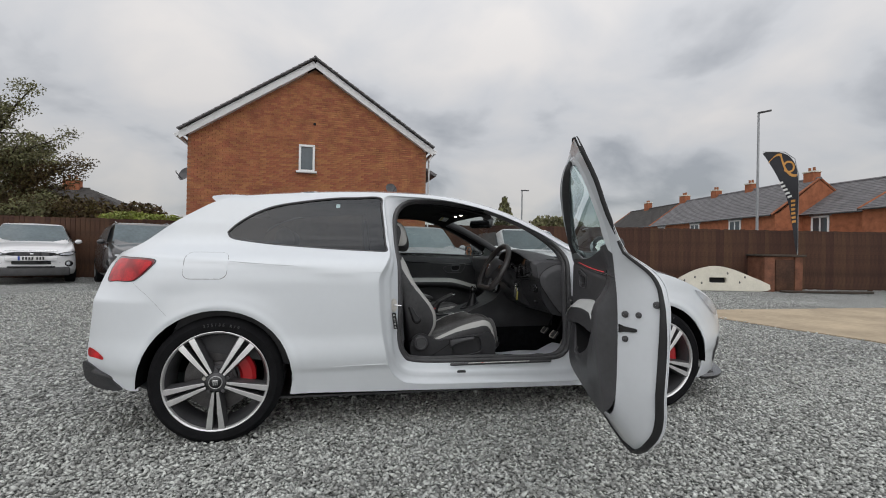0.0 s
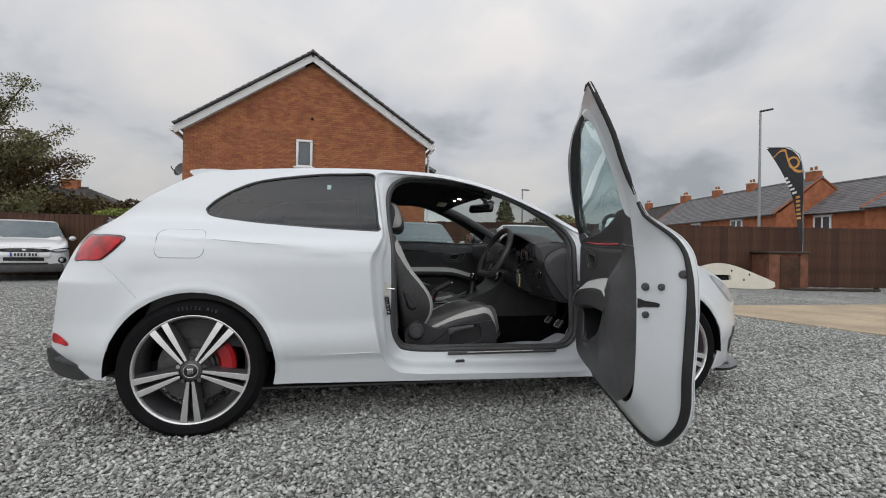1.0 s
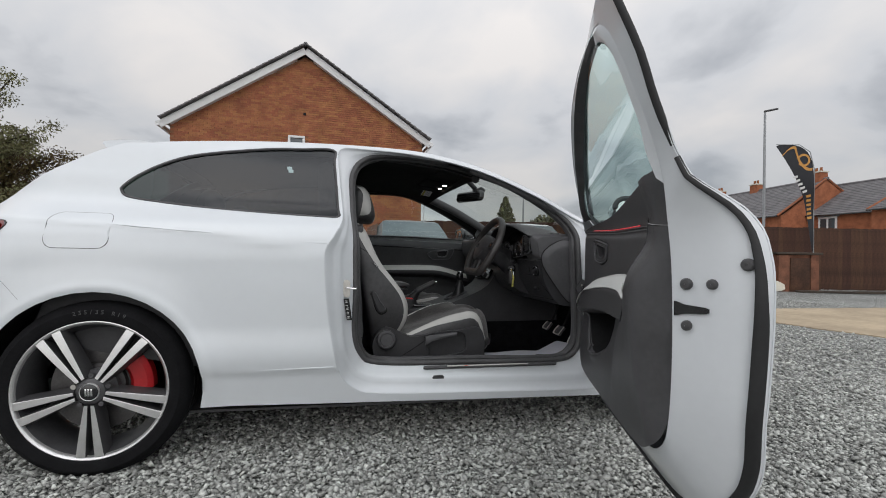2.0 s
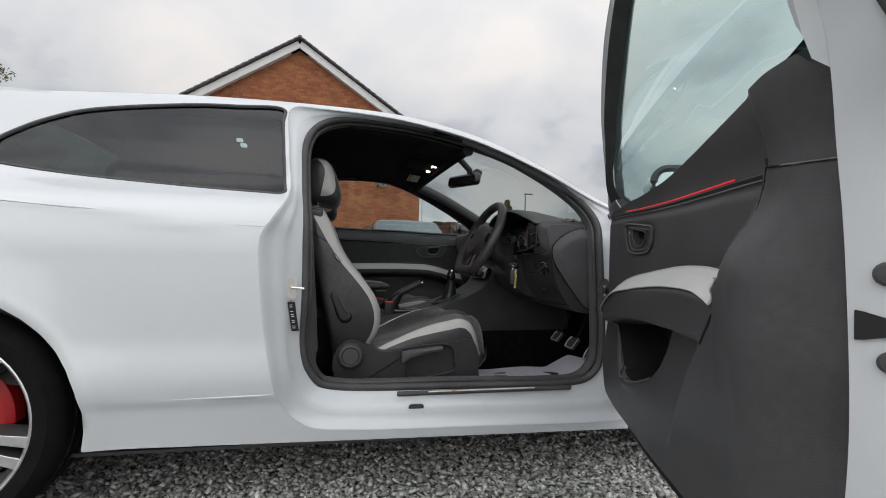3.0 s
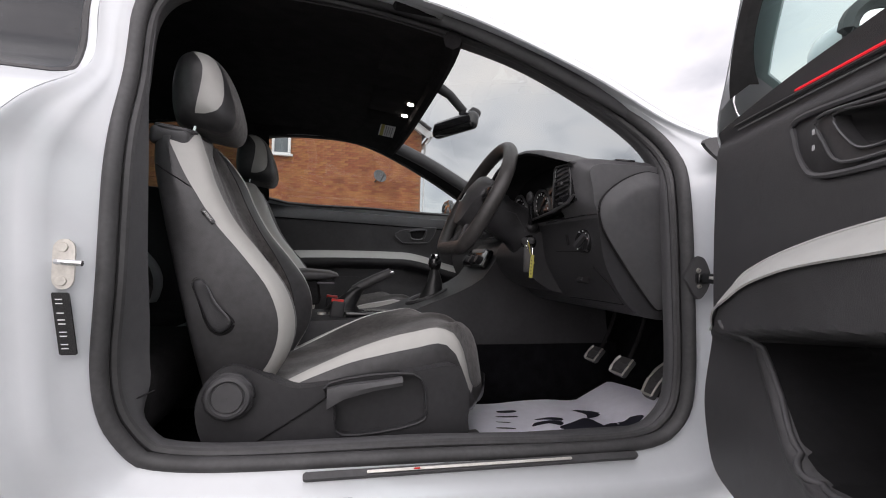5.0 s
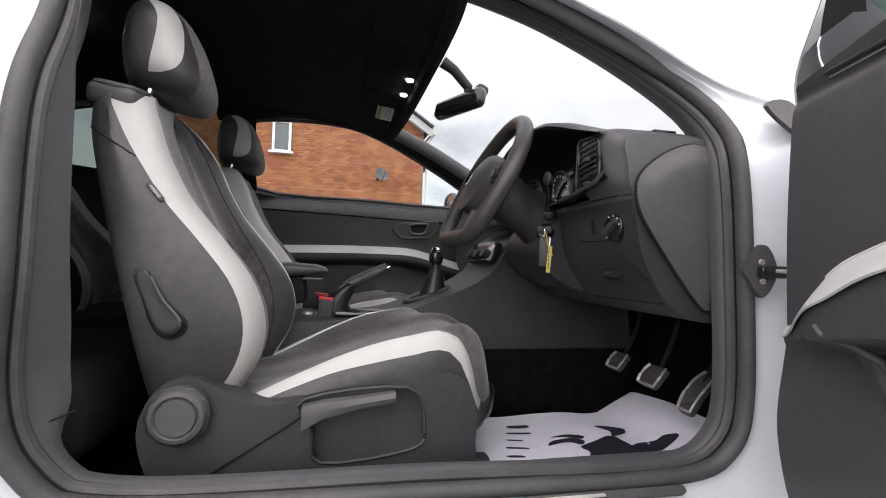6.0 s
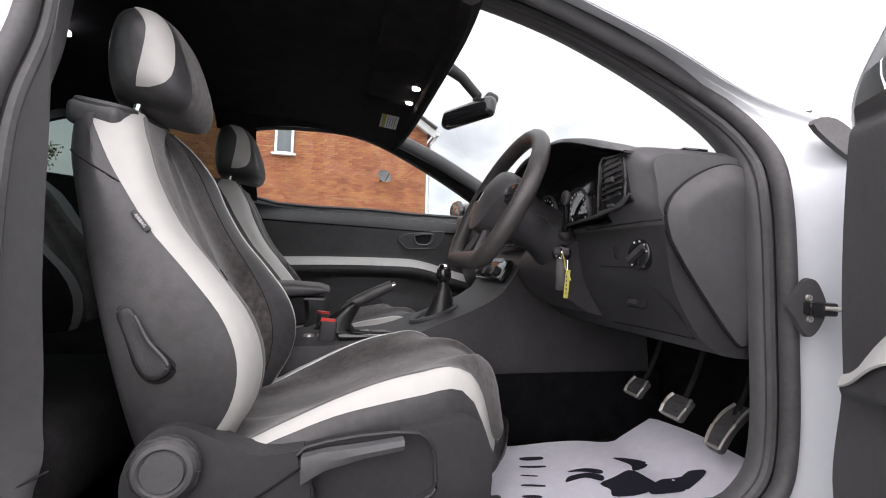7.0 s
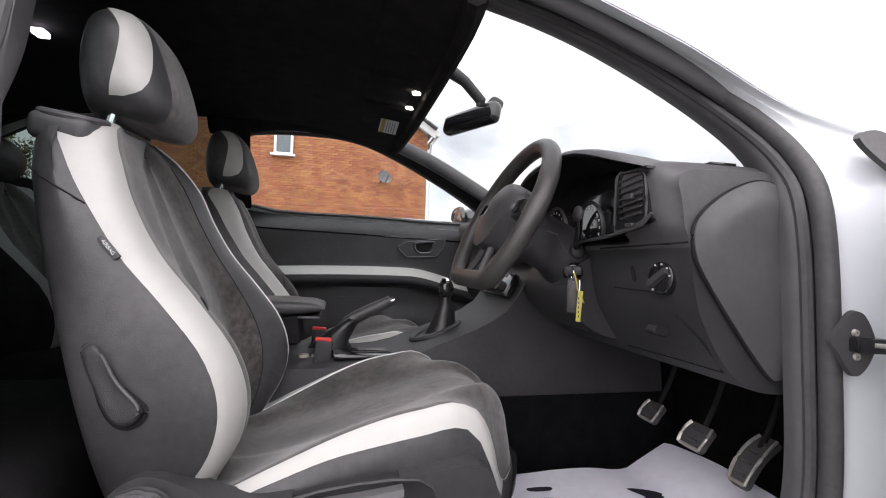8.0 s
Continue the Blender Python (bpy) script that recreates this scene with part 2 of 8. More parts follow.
def gravel_ground():
    """Loose grey chippings: cells with a value of their own, gaps darkened in the colour as shade, and a rough relief.
    """
    m = bpy.data.materials.new("grey_gravel")
    m.use_nodes = True
    n, l = m.node_tree.nodes, m.node_tree.links
    b = n["Principled BSDF"]
    b.inputs["Roughness"].default_value = 0.9
    tc = n.new("ShaderNodeTexCoord")
    cell = n.new("ShaderNodeTexVoronoi")
    cell.inputs["Scale"].default_value = 52
    edge = n.new("ShaderNodeTexVoronoi")
    edge.feature = "DISTANCE_TO_EDGE"
    edge.inputs["Scale"].default_value = 52
    patch = n.new("ShaderNodeTexNoise")
    patch.inputs["Scale"].default_value, patch.inputs["Detail"].default_value = 0.5, 5
    for t in (cell, edge, patch):
        l.new(tc.outputs["Object"], t.inputs["Vector"])
    cr = n.new("ShaderNodeValToRGB")
    cr.color_ramp.elements[0].color, cr.color_ramp.elements[1].color = (0.085, 0.087, 0.083, 1), (0.66, 0.672, 0.638, 1)
    sep = n.new("ShaderNodeSeparateColor")
    l.new(cell.outputs["Color"], sep.inputs[0])
    l.new(sep.outputs[0], cr.inputs["Fac"])
    # shade between chippings, painted as a darker colour along the cell edges
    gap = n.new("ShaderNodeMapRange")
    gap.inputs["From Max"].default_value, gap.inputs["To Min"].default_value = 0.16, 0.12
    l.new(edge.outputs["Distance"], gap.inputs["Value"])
    pr = n.new("ShaderNodeMapRange")
    pr.inputs["From Min"].default_value, pr.inputs["From Max"].default_value = 0.3, 0.7
    pr.inputs["To Min"].default_value, pr.inputs["To Max"].default_value = 0.8, 1.15
    l.new(patch.outputs["Fac"], pr.inputs["Value"])
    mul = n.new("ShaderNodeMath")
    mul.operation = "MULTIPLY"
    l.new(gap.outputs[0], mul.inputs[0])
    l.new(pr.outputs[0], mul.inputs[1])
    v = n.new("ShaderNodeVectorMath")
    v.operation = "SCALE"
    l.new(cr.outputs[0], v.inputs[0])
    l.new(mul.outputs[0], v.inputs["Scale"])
    l.new(v.outputs[0], b.inputs["Base Color"])
    bn = n.new("ShaderNodeBump")
    bn.inputs["Strength"].default_value, bn.inputs["Distance"].default_value = 0.9, 0.012
    l.new(edge.outputs["Distance"], bn.inputs["Height"])
    l.new(bn.outputs[0], b.inputs["Normal"])
    return m


M["gravel"] = gravel_ground()


# ---------------------------------------------------------------- mesh helpers
def place_of(ob):
    m = ob.matrix_basis
    return place_of(ob.parent) @ ob.matrix_parent_inverse @ m if ob.parent else m


def thing(name, at, label, category, group="", kind=""):
    """An Empty at a thing's base."""
    ob = new(name)
    ob.empty_display_size = 0.2
    ob.matrix_basis = at if isinstance(at, Matrix) else Matrix.Translation(at)
    return tagged(ob, label, category, group, kind)


def mesh_data(name, shape, mat, smooth=40):
    me = bpy.data.meshes.new(name)
    me.from_pydata([tuple(v) for v in shape[0]], [], shape[1])
    me.materials.append(M[mat])
    bm = bmesh.new()
    bm.from_mesh(me)
    bmesh.ops.remove_doubles(bm, verts=bm.verts, dist=1e-5)
    bmesh.ops.recalc_face_normals(bm, faces=bm.faces)
    bm.to_mesh(me)
    bm.free()
    if smooth:
        me.polygons.foreach_set("use_smooth", [True] * len(me.polygons))
        me.set_sharp_from_angle(angle=radians(smooth))
    return me


def thicken(shape, d):
    """Gives an open sheet a thickness, with square rims."""
    bm = bmesh.new()
    vs = [bm.verts.new(p) for p in shape[0]]
    for f in shape[1]:
        try:
            bm.faces.new([vs[i] for i in f])
        except ValueError:
            pass
    bmesh.ops.remove_doubles(bm, verts=bm.verts, dist=1e-5)
    bmesh.ops.recalc_face_normals(bm, faces=bm.faces)
    bm.normal_update()
    bm.verts.index_update()
    n = len(bm.verts)
    v = [tuple(p.co + p.normal * d / 2) for p in bm.verts] + [tuple(p.co - p.normal * d / 2) for p in bm.verts]
    f = [tuple(p.index for p in q.verts) for q in bm.faces]
    f += [tuple(i + n for i in q[::-1]) for q in f]
    for e in bm.edges:
        if len(e.link_faces) == 1:
            a, b = e.verts[0].index, e.verts[1].index
            f.append((a, b, b + n, a + n))
    bm.free()
    return v, f


def part(name, shape, mat, parent=None, label="", smooth=40, thick=0.0, local=False):
    """Links a shape (points, faces) as one mesh under a thing or a part. Points are in the world unless local."""
    if thick:
        shape = thicken(shape, thick)
    ob = new(name, mesh_data(name, shape, mat, smooth))
    if parent:
        ob.parent = parent
        if not local:
            ob.matrix_parent_inverse = place_of(parent).inverted()
    return tagged(ob, label) if label else ob


def merge(*shapes):
    v, f = [], []
    for sv, sf in shapes:
        k = len(v)
        v += [tuple(p) for p in sv]
        f += [tuple(i + k for i in q) for q in sf]
    return v, f


def moved(shape, m):
    return [tuple(m @ Vector(p)) for p in shape[0]], shape[1]


def spline(pts, n=8, closed=False):
    """Catmull-Rom curve through points of any dimension."""
    p = np.array(pts, float)
    k = len(p)
    out = []
    for i in range(k if closed else k - 1):
        a, b, c, d = (p[(i + j) % k] if closed else p[min(max(i + j, 0), k - 1)] for j in (-1, 0, 1, 2))
        for t in np.arange(n) / n:
            out.append(0.5 * (2 * b + (c - a) * t + (2 * a - 5 * b + 4 * c - d) * t * t + (3 * b - a - 3 * c + d) * t ** 3))
    if not closed:
        out.append(p[-1])
    return np.array(out)


def resample(line, n, closed=False):
    p = np.array(line, float)
    if closed:
        p = np.vstack([p, p[:1]])
    s = np.concatenate([[0], np.cumsum(np.linalg.norm(np.diff(p, axis=0), axis=1))])
    t = np.linspace(0, s[-1], n + 1)[:-1] if closed else np.linspace(0, s[-1], n)
    return np.column_stack([np.interp(t, s, p[:, k]) for k in range(p.shape[1])])


def curve1(table):
    """A smooth y(x) through (x, y) pairs."""
    q = np.array(table, float)
    x, y = q[:, 0], q[:, 1]
    slope = np.gradient(y, x)

    def f(t):
        t = np.clip(t, x[0], x[-1])
        i = np.clip(np.searchsorted(x, t) - 1, 0, len(x) - 2)
        h = x[i + 1] - x[i]
        u = (t - x[i]) / h
        return ((1 + 2 * u) * (1 - u) ** 2 * y[i] + u * (1 - u) ** 2 * h * slope[i]
                + u * u * (3 - 2 * u) * y[i + 1] + u * u * (u - 1) * h * slope[i + 1])
    return f


def lattice(rows, around=False, along=False):
    """Quads over rows of equally many points; around: each row is a ring; along: last row meets first."""
    n, k = len(rows), len(rows[0])
    v = [tuple(p) for r in rows for p in r]
    f = []
    for i in range(n if along else n - 1):
        for j in range(k if around else k - 1):
            a, b = i * k + j, i * k + (j + 1) % k
            c, d = ((i + 1) % n) * k + (j + 1) % k, ((i + 1) % n) * k + j
            f.append((a, b, c, d))
    return v, f


def capped(rows):
    """A lattice of rings with both ends closed by fans."""
    v, f = lattice(rows, around=True)
    k = len(rows[0])
    for base, ring in ((0, rows[0]), ((len(rows) - 1) * k, rows[-1])):
        v.append(tuple(np.mean(np.array(ring, float), axis=0)))
        f += [(base + j, base + (j + 1) % k, len(v) - 1) for j in range(k)]
    return v, f


def tube(path, r, n=8, closed=False, flat=1.0, up=(0, 0, 1)):
    """A round (or flattened) tube along a path; r may be one radius or one for each point."""
    p = np.array(path, float)
    k = len(p)
    rr = np.full(k, r) if np.isscalar(r) else np.array(r)
    rows = []
    ref = np.array(up, float)
    for i in range(k):
        a, b = (p[i - 1], p[(i + 1) % k]) if closed else (p[max(i - 1, 0)], p[min(i + 1, k - 1)])
        t = b - a
        t /= max(np.linalg.norm(t), 1e-9)
        s = np.cross(t, ref)
        if np.linalg.norm(s) < 0.05:
            s = np.cross(t, (0.3, 1, 0))
        s /= np.linalg.norm(s)
        w = np.cross(s, t)
        rows.append([p[i] + rr[i] * (math.cos(q) * s * flat + math.sin(q) * w) for q in np.arange(n) * 2 * math.pi / n])
    return lattice(rows, around=True, along=True) if closed else capped(rows)


def block(c, s, bevel=0.0, turn=None, seg=2):
    """A box of centre c and size s with rounded edges."""
    bm = bmesh.new()
    bmesh.ops.create_cube(bm, size=1)
    bmesh.ops.scale(bm, vec=s, verts=bm.verts)
    if bevel:
        bmesh.ops.bevel(bm, geom=list(bm.edges), offset=bevel, segments=seg, affect="EDGES", profile=0.5)
    bm.verts.index_update()
    m = Matrix.Translation(c) @ (turn or Matrix())
    out = [tuple(m @ v.co) for v in bm.verts], [tuple(v.index for v in f.verts) for f in bm.faces]
    bm.free()
    return out


def turned(profile, n=32, m=None):
    """A solid of revolution about the local z axis: (radius, height) pairs."""
    rows = [[(r * math.cos(a), r * math.sin(a), h) for a in np.arange(n) * 2 * math.pi / n] for r, h in profile]
    s = lattice(rows, around=True)
    return moved(s, m) if m else s


def ball(c, r, n=12, m=12):
    rx, ry, rz = (r, r, r) if np.isscalar(r) else r
    rows = [[(c[0] + rx * math.sin(t) * math.cos(a), c[1] + ry * math.sin(t) * math.sin(a), c[2] + rz * math.cos(t))
             for a in np.arange(n) * 2 * math.pi / n] for t in np.linspace(0.02, math.pi - 0.02, m)]
    return capped(rows)


def inside(poly, pts):
    x, y = pts[:, 0], pts[:, 1]
    res = np.zeros(len(pts), bool)
    q = np.roll(poly, -1, axis=0)
    for (x0, y0), (x1, y1) in zip(poly, q):
        if y0 == y1:
            continue
        res ^= ((y0 > y) != (y1 > y)) & (x < (x1 - x0) * (y - y0) / (y1 - y0) + x0)
    return res


def sheet(outline, fn, step=0.03, holes=()):
    """A triangulated sheet over a 2D outline with holes, carried into space by fn(a, b)."""
    from mathutils.geometry import delaunay_2d_cdt
    loops = []
    for o in (outline, *holes):
        o = np.array(o, float)
        length = np.linalg.norm(o - np.roll(o, 1, axis=0), axis=1).sum()
        loops.append(resample(o, max(len(o), int(length / step)), closed=True) if len(o) > 30 else o)
    pts, edges = [], []
    for o in loops:
        k = len(pts)
        pts += [tuple(p) for p in o]
        edges += [(k + i, k + (i + 1) % len(o)) for i in range(len(o))]
    lo, hi = loops[0].min(axis=0), loops[0].max(axis=0)
    g = np.array([(x + (0.5 * step if j % 2 else 0), y) for j, y in enumerate(np.arange(lo[1], hi[1], step * 0.87))
                  for x in np.arange(lo[0], hi[0], step)])

    def keep(q, edge=0.0):
        ok = inside(loops[0], q)
        for h in loops[1:]:
            ok &= ~inside(h, q)
        return ok
    if len(g):
        g = g[keep(g)]
        border = np.array(pts)
        g = np.array([p for p in g if np.min(np.sum((border - p) ** 2, axis=1)) > (0.45 * step) ** 2])
        pts += [tuple(p) for p in g]
    v, _, f, *_ = delaunay_2d_cdt([Vector(p) for p in pts], edges, [], 0, 1e-6)
    q = np.array([tuple(p) for p in v])
    mid = np.array([q[list(t)].mean(axis=0) for t in f])
    ok = keep(mid)
    return [fn(*p) for p in q], [tuple(t) for t, k in zip(f, ok) if k]


def slab_shape(outline, fn0, fn1, step=0.05, holes=()):
    """A solid between two sheets over one outline, with walls round the rim and the holes."""
    a, b = sheet(outline, fn0, step, holes), sheet(outline, fn1, step, holes)
    out = merge(a, (b[0], [t[::-1] for t in b[1]]))
    n = len(a[0])
    count = {}
    for t in a[1]:
        for i in range(3):
            e = (t[i], t[(i + 1) % 3])
            count[tuple(sorted(e))] = count.get(tuple(sorted(e)), 0) + 1
    out[1].extend([(i, j, j + n, i + n) for (i, j), c in count.items() if c == 1])
    return out


def rounded(w, h, r, n=4, cx=0.0, cy=0.0):
    """A rounded rectangle as a 2D outline."""
    out = []
    for k, (sx, sy) in enumerate(((1, 1), (-1, 1), (-1, -1), (1, -1))):
        for a in np.linspace(0, math.pi / 2, n + 1) + k * math.pi / 2:
            out.append((cx + sx * (w / 2 - r) + r * math.cos(a), cy + sy * (h / 2 - r) + r * math.sin(a)))
    return np.array(out)


def ease(a, b, t):
    u = min(1.0, max(0.0, (t - a) / (b - a)))
    return u * u * (3 - 2 * u)


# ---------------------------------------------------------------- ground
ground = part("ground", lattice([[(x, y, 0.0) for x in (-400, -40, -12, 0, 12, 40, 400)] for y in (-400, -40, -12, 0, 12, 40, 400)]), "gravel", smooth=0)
tagged(ground, "flat yard of loose grey gravel", "ground", kind="structure")
edge_rng = np.random.RandomState(12)
strip_edge = resample(np.array([(60.0, 0.0), (12.0, 4.2), (5.3, 4.6), (5.45, 2.6), (5.6, 1.2), (5.2, -3.0), (60.0, -14.0)]), 420)
strip_edge = strip_edge + edge_rng.normal(0, 0.045, strip_edge.shape)
strip_path = part("concrete_strip", slab_shape(strip_edge, lambda a, b: (a, b, -0.02), lambda a, b: (a, b, 0.012), 3.0), "concrete")
tagged(strip_path, "sandy concrete drive beside the gravel", "drive", kind="structure")


def scatter_stones(count, seed, box, size):
    """Angular chippings strewn over the gravel, as one mesh."""
    r = np.random.RandomState(seed)
    base = np.array([(1, 0, 0), (-1, 0, 0), (0, 1, 0), (0, -1, 0), (0, 0, 1), (0, 0, -1)], float)
    tri = np.array([(0, 2, 4), (2, 1, 4), (1, 3, 4), (3, 0, 4), (2, 0, 5), (1, 2, 5), (3, 1, 5), (0, 3, 5)])
    x = r.uniform(box[0], box[1], count)
    y = r.uniform(box[2], box[3], count)
    ok = ~((x > 5.15 + r.exponential(0.12, count)) & (y < 4.75 - r.exponential(0.10, count)))
    x, y = x[ok], y[ok]
    count = len(x)
    s = r.uniform(size[0], size[1], count) * (0.7 + 0.6 * r.rand(count))
    v = base[None] * (0.7 + 0.6 * r.rand(count, 6, 1)) + r.normal(0, 0.18, (count, 6, 3))
    v = v * s[:, None, None] * np.array((1.0, 0.75, 0.5))
    a, b, c = r.uniform(0, 6.28, (3, count))
    b, c = (b - 3.14) * 0.16, (c - 3.14) * 0.16
    ca, sa = np.cos(a), np.sin(a)
    vx = v[:, :, 0] * ca[:, None] - v[:, :, 1] * sa[:, None]
    vy = v[:, :, 0] * sa[:, None] + v[:, :, 1] * ca[:, None]
    vz = v[:, :, 2] + vx * np.sin(b)[:, None] + vy * np.sin(c)[:, None]
    pts = np.stack([vx + x[:, None], vy + y[:, None], vz + s[:, None] * r.uniform(-0.10, 1.15, count)[:, None]], axis=2).reshape(-1, 3)
    faces = (tri[None] + 6 * np.arange(count)[:, None, None]).reshape(-1, 3)
    me = bpy.data.meshes.new("gravel_stones")
    me.vertices.add(len(pts))
    me.vertices.foreach_set("co", pts.ravel())
    me.loops.add(faces.size)
    me.loops.foreach_set("vertex_index", faces.ravel())
    me.polygons.add(len(faces))
    me.polygons.foreach_set("loop_start", np.arange(0, faces.size, 3))
    me.update(calc_edges=True)
    me.materials.append(M["stone"])
    ob = new("gravel_stones", me)
    return tagged(ob, "loose angular grey gravel chippings on the yard", "gravel", kind="stuff")


scatter_stones(150000, 3, (-3.8, 4.2, -2.0, 0.6), (0.0076, 0.0145))
scatter_stones(90000, 4, (-6.5, 9.0, 0.6, 9.0), (0.010, 0.019))


# ---------------------------------------------------------------- the car: body
WIDTH = 1.81
REAR_HUB, FRONT_HUB, HUB_Z = -1.30, 1.335, 0.32
side_y = curve1([(0.10, 0.080), (0.20, 0.054), (0.30, 0.032), (0.352, 0.018), (0.366, 0.011), (0.55, 0.004), (0.75, 0.0), (0.86, 0.004),
                 (0.91, 0.016), (0.95, 0.045), (0.985, 0.095), (1.01, 0.130), (1.15, 0.195), (1.30, 0.258), (1.34, 0.285), (1.375, 0.345), (1.40, 0.45)])


def body_y(x, z):
    """The car's near flank: how far in the skin lies at a length and a height."""
    y = float(side_y(z))
    y += (1.05 + 1.3 * min(1.0, max(0.0, (z - 0.72) / 0.25))) * max(0.0, -1.50 - x) ** 2 + 1.2 * max(0.0, x - 1.6) ** 2
    for hub in (REAR_HUB, FRONT_HUB):
        r = math.hypot(x - hub, z - HUB_Z)
        y -= 0.007 * math.exp(-((r - 0.376) / 0.022) ** 2) + 0.007 * math.exp(-((r - 0.40) / 0.055) ** 2)
    fade = 1 / (1 + math.exp((x + 0.80) / 0.08))
    dz = z - (0.930 - 0.055 * (x + 1.25))
    y -= 0.013 * fade * (math.exp(-dz / 0.035) if dz > 0 else math.exp(dz / 0.013))
    y -= 0.007 * fade2(x) * (math.exp(-(z - 0.872) / 0.03) if z > 0.872 else math.exp((z - 0.872) / 0.013))
    y -= 0.005 / (1 + math.exp((x + 0.40) / 0.02)) / (1 + math.exp(-(x + 0.86) / 0.03)) * math.exp(-abs(z - 0.362) / 0.010)
    return y


def fade2(x):
    return 1 / (1 + math.exp((x + 0.62) / 0.03)) / (1 + math.exp(-(x + 0.80) / 0.05))


def near(x, z, out=0.0):
    return (x, body_y(x, z) - out, z)


def far(x, z, out=0.0):
    return (x, WIDTH - body_y(x, z) + out, z)


GUTTER = [(-1.30, 1.285), (-1.0, 1.318), (-0.66, 1.345), (-0.34, 1.355), (-0.05, 1.345), (0.2, 1.297), (0.4, 1.228), (0.6, 1.133), (0.78, 1.033), (0.92, 0.955), (1.0, 0.925)]
gutter = spline(GUTTER, 6)
WING = [(1.0, 0.925), (1.2, 0.905), (1.40, 0.868), (1.58, 0.805), (1.74, 0.72), (1.86, 0.63)]
wing = spline(WING, 4)
HATCH = [(-1.30, 1.285), (-1.40, 1.235), (-1.56, 1.130), (-1.72, 1.020), (-1.85, 0.965)]
hatch = spline(HATCH, 4)
TAIL_EDGE = [(-1.85, 0.965), (-1.90, 0.90), (-1.915, 0.80), (-1.925, 0.68), (-1.945, 0.55), (-1.955, 0.44), (-1.94, 0.38)]
tail_edge = spline(TAIL_EDGE, 4)
NOSE_EDGE = [(1.86, 0.63), (1.94, 0.54), (1.98, 0.42), (1.95, 0.30), (1.97, 0.22), (1.90, 0.18)]
nose_edge = spline(NOSE_EDGE, 4)


def arch(hub, a0, a1, r=0.368, n=22):
    return [(hub + r * math.cos(radians(a)), HUB_Z - 0.005 + r * math.sin(radians(a))) for a in np.linspace(a0, a1, n)]


skin = np.array([*map(tuple, tail_edge[::-1]), *map(tuple, hatch[::-1][1:]), *map(tuple, gutter[1:]), *map(tuple, wing[1:]), *map(tuple, nose_edge[1:]),
                 *arch(FRONT_HUB, -22, 200), (0.96, 0.168), (0.3, 0.186), (-0.4, 0.208), *arch(REAR_HUB, -14, 186), (-1.72, 0.275), (-1.86, 0.32)])
DOOR_GAP = [(-0.486, 0.80), (-0.475, 0.65), (-0.455, 0.50), (-0.42, 0.355), (-0.36, 0.275), (-0.24, 0.240), (0.2, 0.222), (0.70, 0.206), (0.86, 0.225), (0.925, 0.32), (0.945, 0.60),
            (0.935, 0.85), (0.86, 0.962), (0.74, 1.038), (0.60, 1.116), (0.40, 1.208), (0.2, 1.276), (-0.05, 1.324), (-0.3, 1.336), (-0.425, 1.322), (-0.425, 1.18), (-0.412, 1.0), (-0.445, 0.92), (-0.48, 0.86)]
door_gap = spline(DOOR_GAP, 5, closed=True)
QUARTER = [(-1.286, 1.080), (-1.278, 1.098), (-1.235, 1.140), (-1.15, 1.198), (-1.02, 1.25), (-0.76, 1.298), (-0.60, 1.312), (-0.455, 1.318), (-0.448, 1.25), (-0.432, 1.05), (-0.43, 0.998), (-0.50, 0.995), (-0.72, 1.003), (-1.0, 1.02), (-1.18, 1.039), (-1.262, 1.054)]
quarter = spline(QUARTER, 5, closed=True)
FAR_DOOR = [(-0.33, 1.0), (-0.36, 1.20), (-0.30, 1.272), (0.0, 1.285), (0.18, 1.255), (0.40, 1.165), (0.60, 1.06), (0.72, 0.985), (0.6, 0.965), (0.2, 0.975)]
far_window = spline(FAR_DOOR, 4, closed=True)

car = thing("car", (0, 0.905, 0), "white three-door hatchback with its driver's door wide open on gravel", "car")
part("body_side", sheet(skin, near, 0.0120, (door_gap, quarter)), "paint", car, "glossy white rear quarter, sill and wing panel", 60, 0.004)
part("body_side", sheet(skin, far, 0.05, (quarter, far_window)), "paint", car, smooth=60, thick=0.004)


# roof, windscreen and rear: one curved skin from gutter to gutter
def span(point, rise, bow, n=21, lo=0.0, hi=1.0):
    x, z = point
    y0 = body_y(x, z)
    out = []
    for s in np.linspace(lo, hi, n):
        k = 1 - (2 * s - 1) ** 2
        out.append((x + bow * k, y0 + (WIDTH - 2 * y0) * s, z + rise * k))
    return out


def roof_rise(x):
    return 0.060 - 0.012 * max(0.0, x) + 0.01 * min(0.0, x + 1.0)


roof_rows = [span(p, roof_rise(p[0]), 0.02 + 0.10 * max(0.0, min(1.0, (p[0] + 0.1) / 0.3))) for p in gutter if p[0] < 0.21]
part("roof", lattice(roof_rows), "paint", car, "smooth white roof", 60, 0.005)
screen_pts = [p for p in gutter if p[0] > 0.18]


def screen_bow(x):
    return 0.12 + 0.20 * (x - 0.2)


for name, lo, hi, n in (("a_pillar", 0.0, 0.030, 4), ("a_pillar", 0.965, 1.0, 4)):
    part(name, lattice([span(p, roof_rise(p[0]), screen_bow(p[0]), n, lo, hi) for p in screen_pts]), "paint", car, smooth=60, thick=0.006)
windscreen = part("windscreen", lattice([span(p, roof_rise(p[0]), screen_bow(p[0]), 17, 0.030, 0.965) for p in screen_pts]), "screen", car, "clear laminated windscreen", 60)
windscreen.visible_shadow = False
wiper_cowl = [[(x + 0.02, y, z - 0.02) for x, y, z in span(screen_pts[-1], roof_rise(1.0), screen_bow(1.0), 17)], [(x + 0.14, y, z - 0.03) for x, y, z in span(screen_pts[-1], 0.03, 0.16, 17)]]
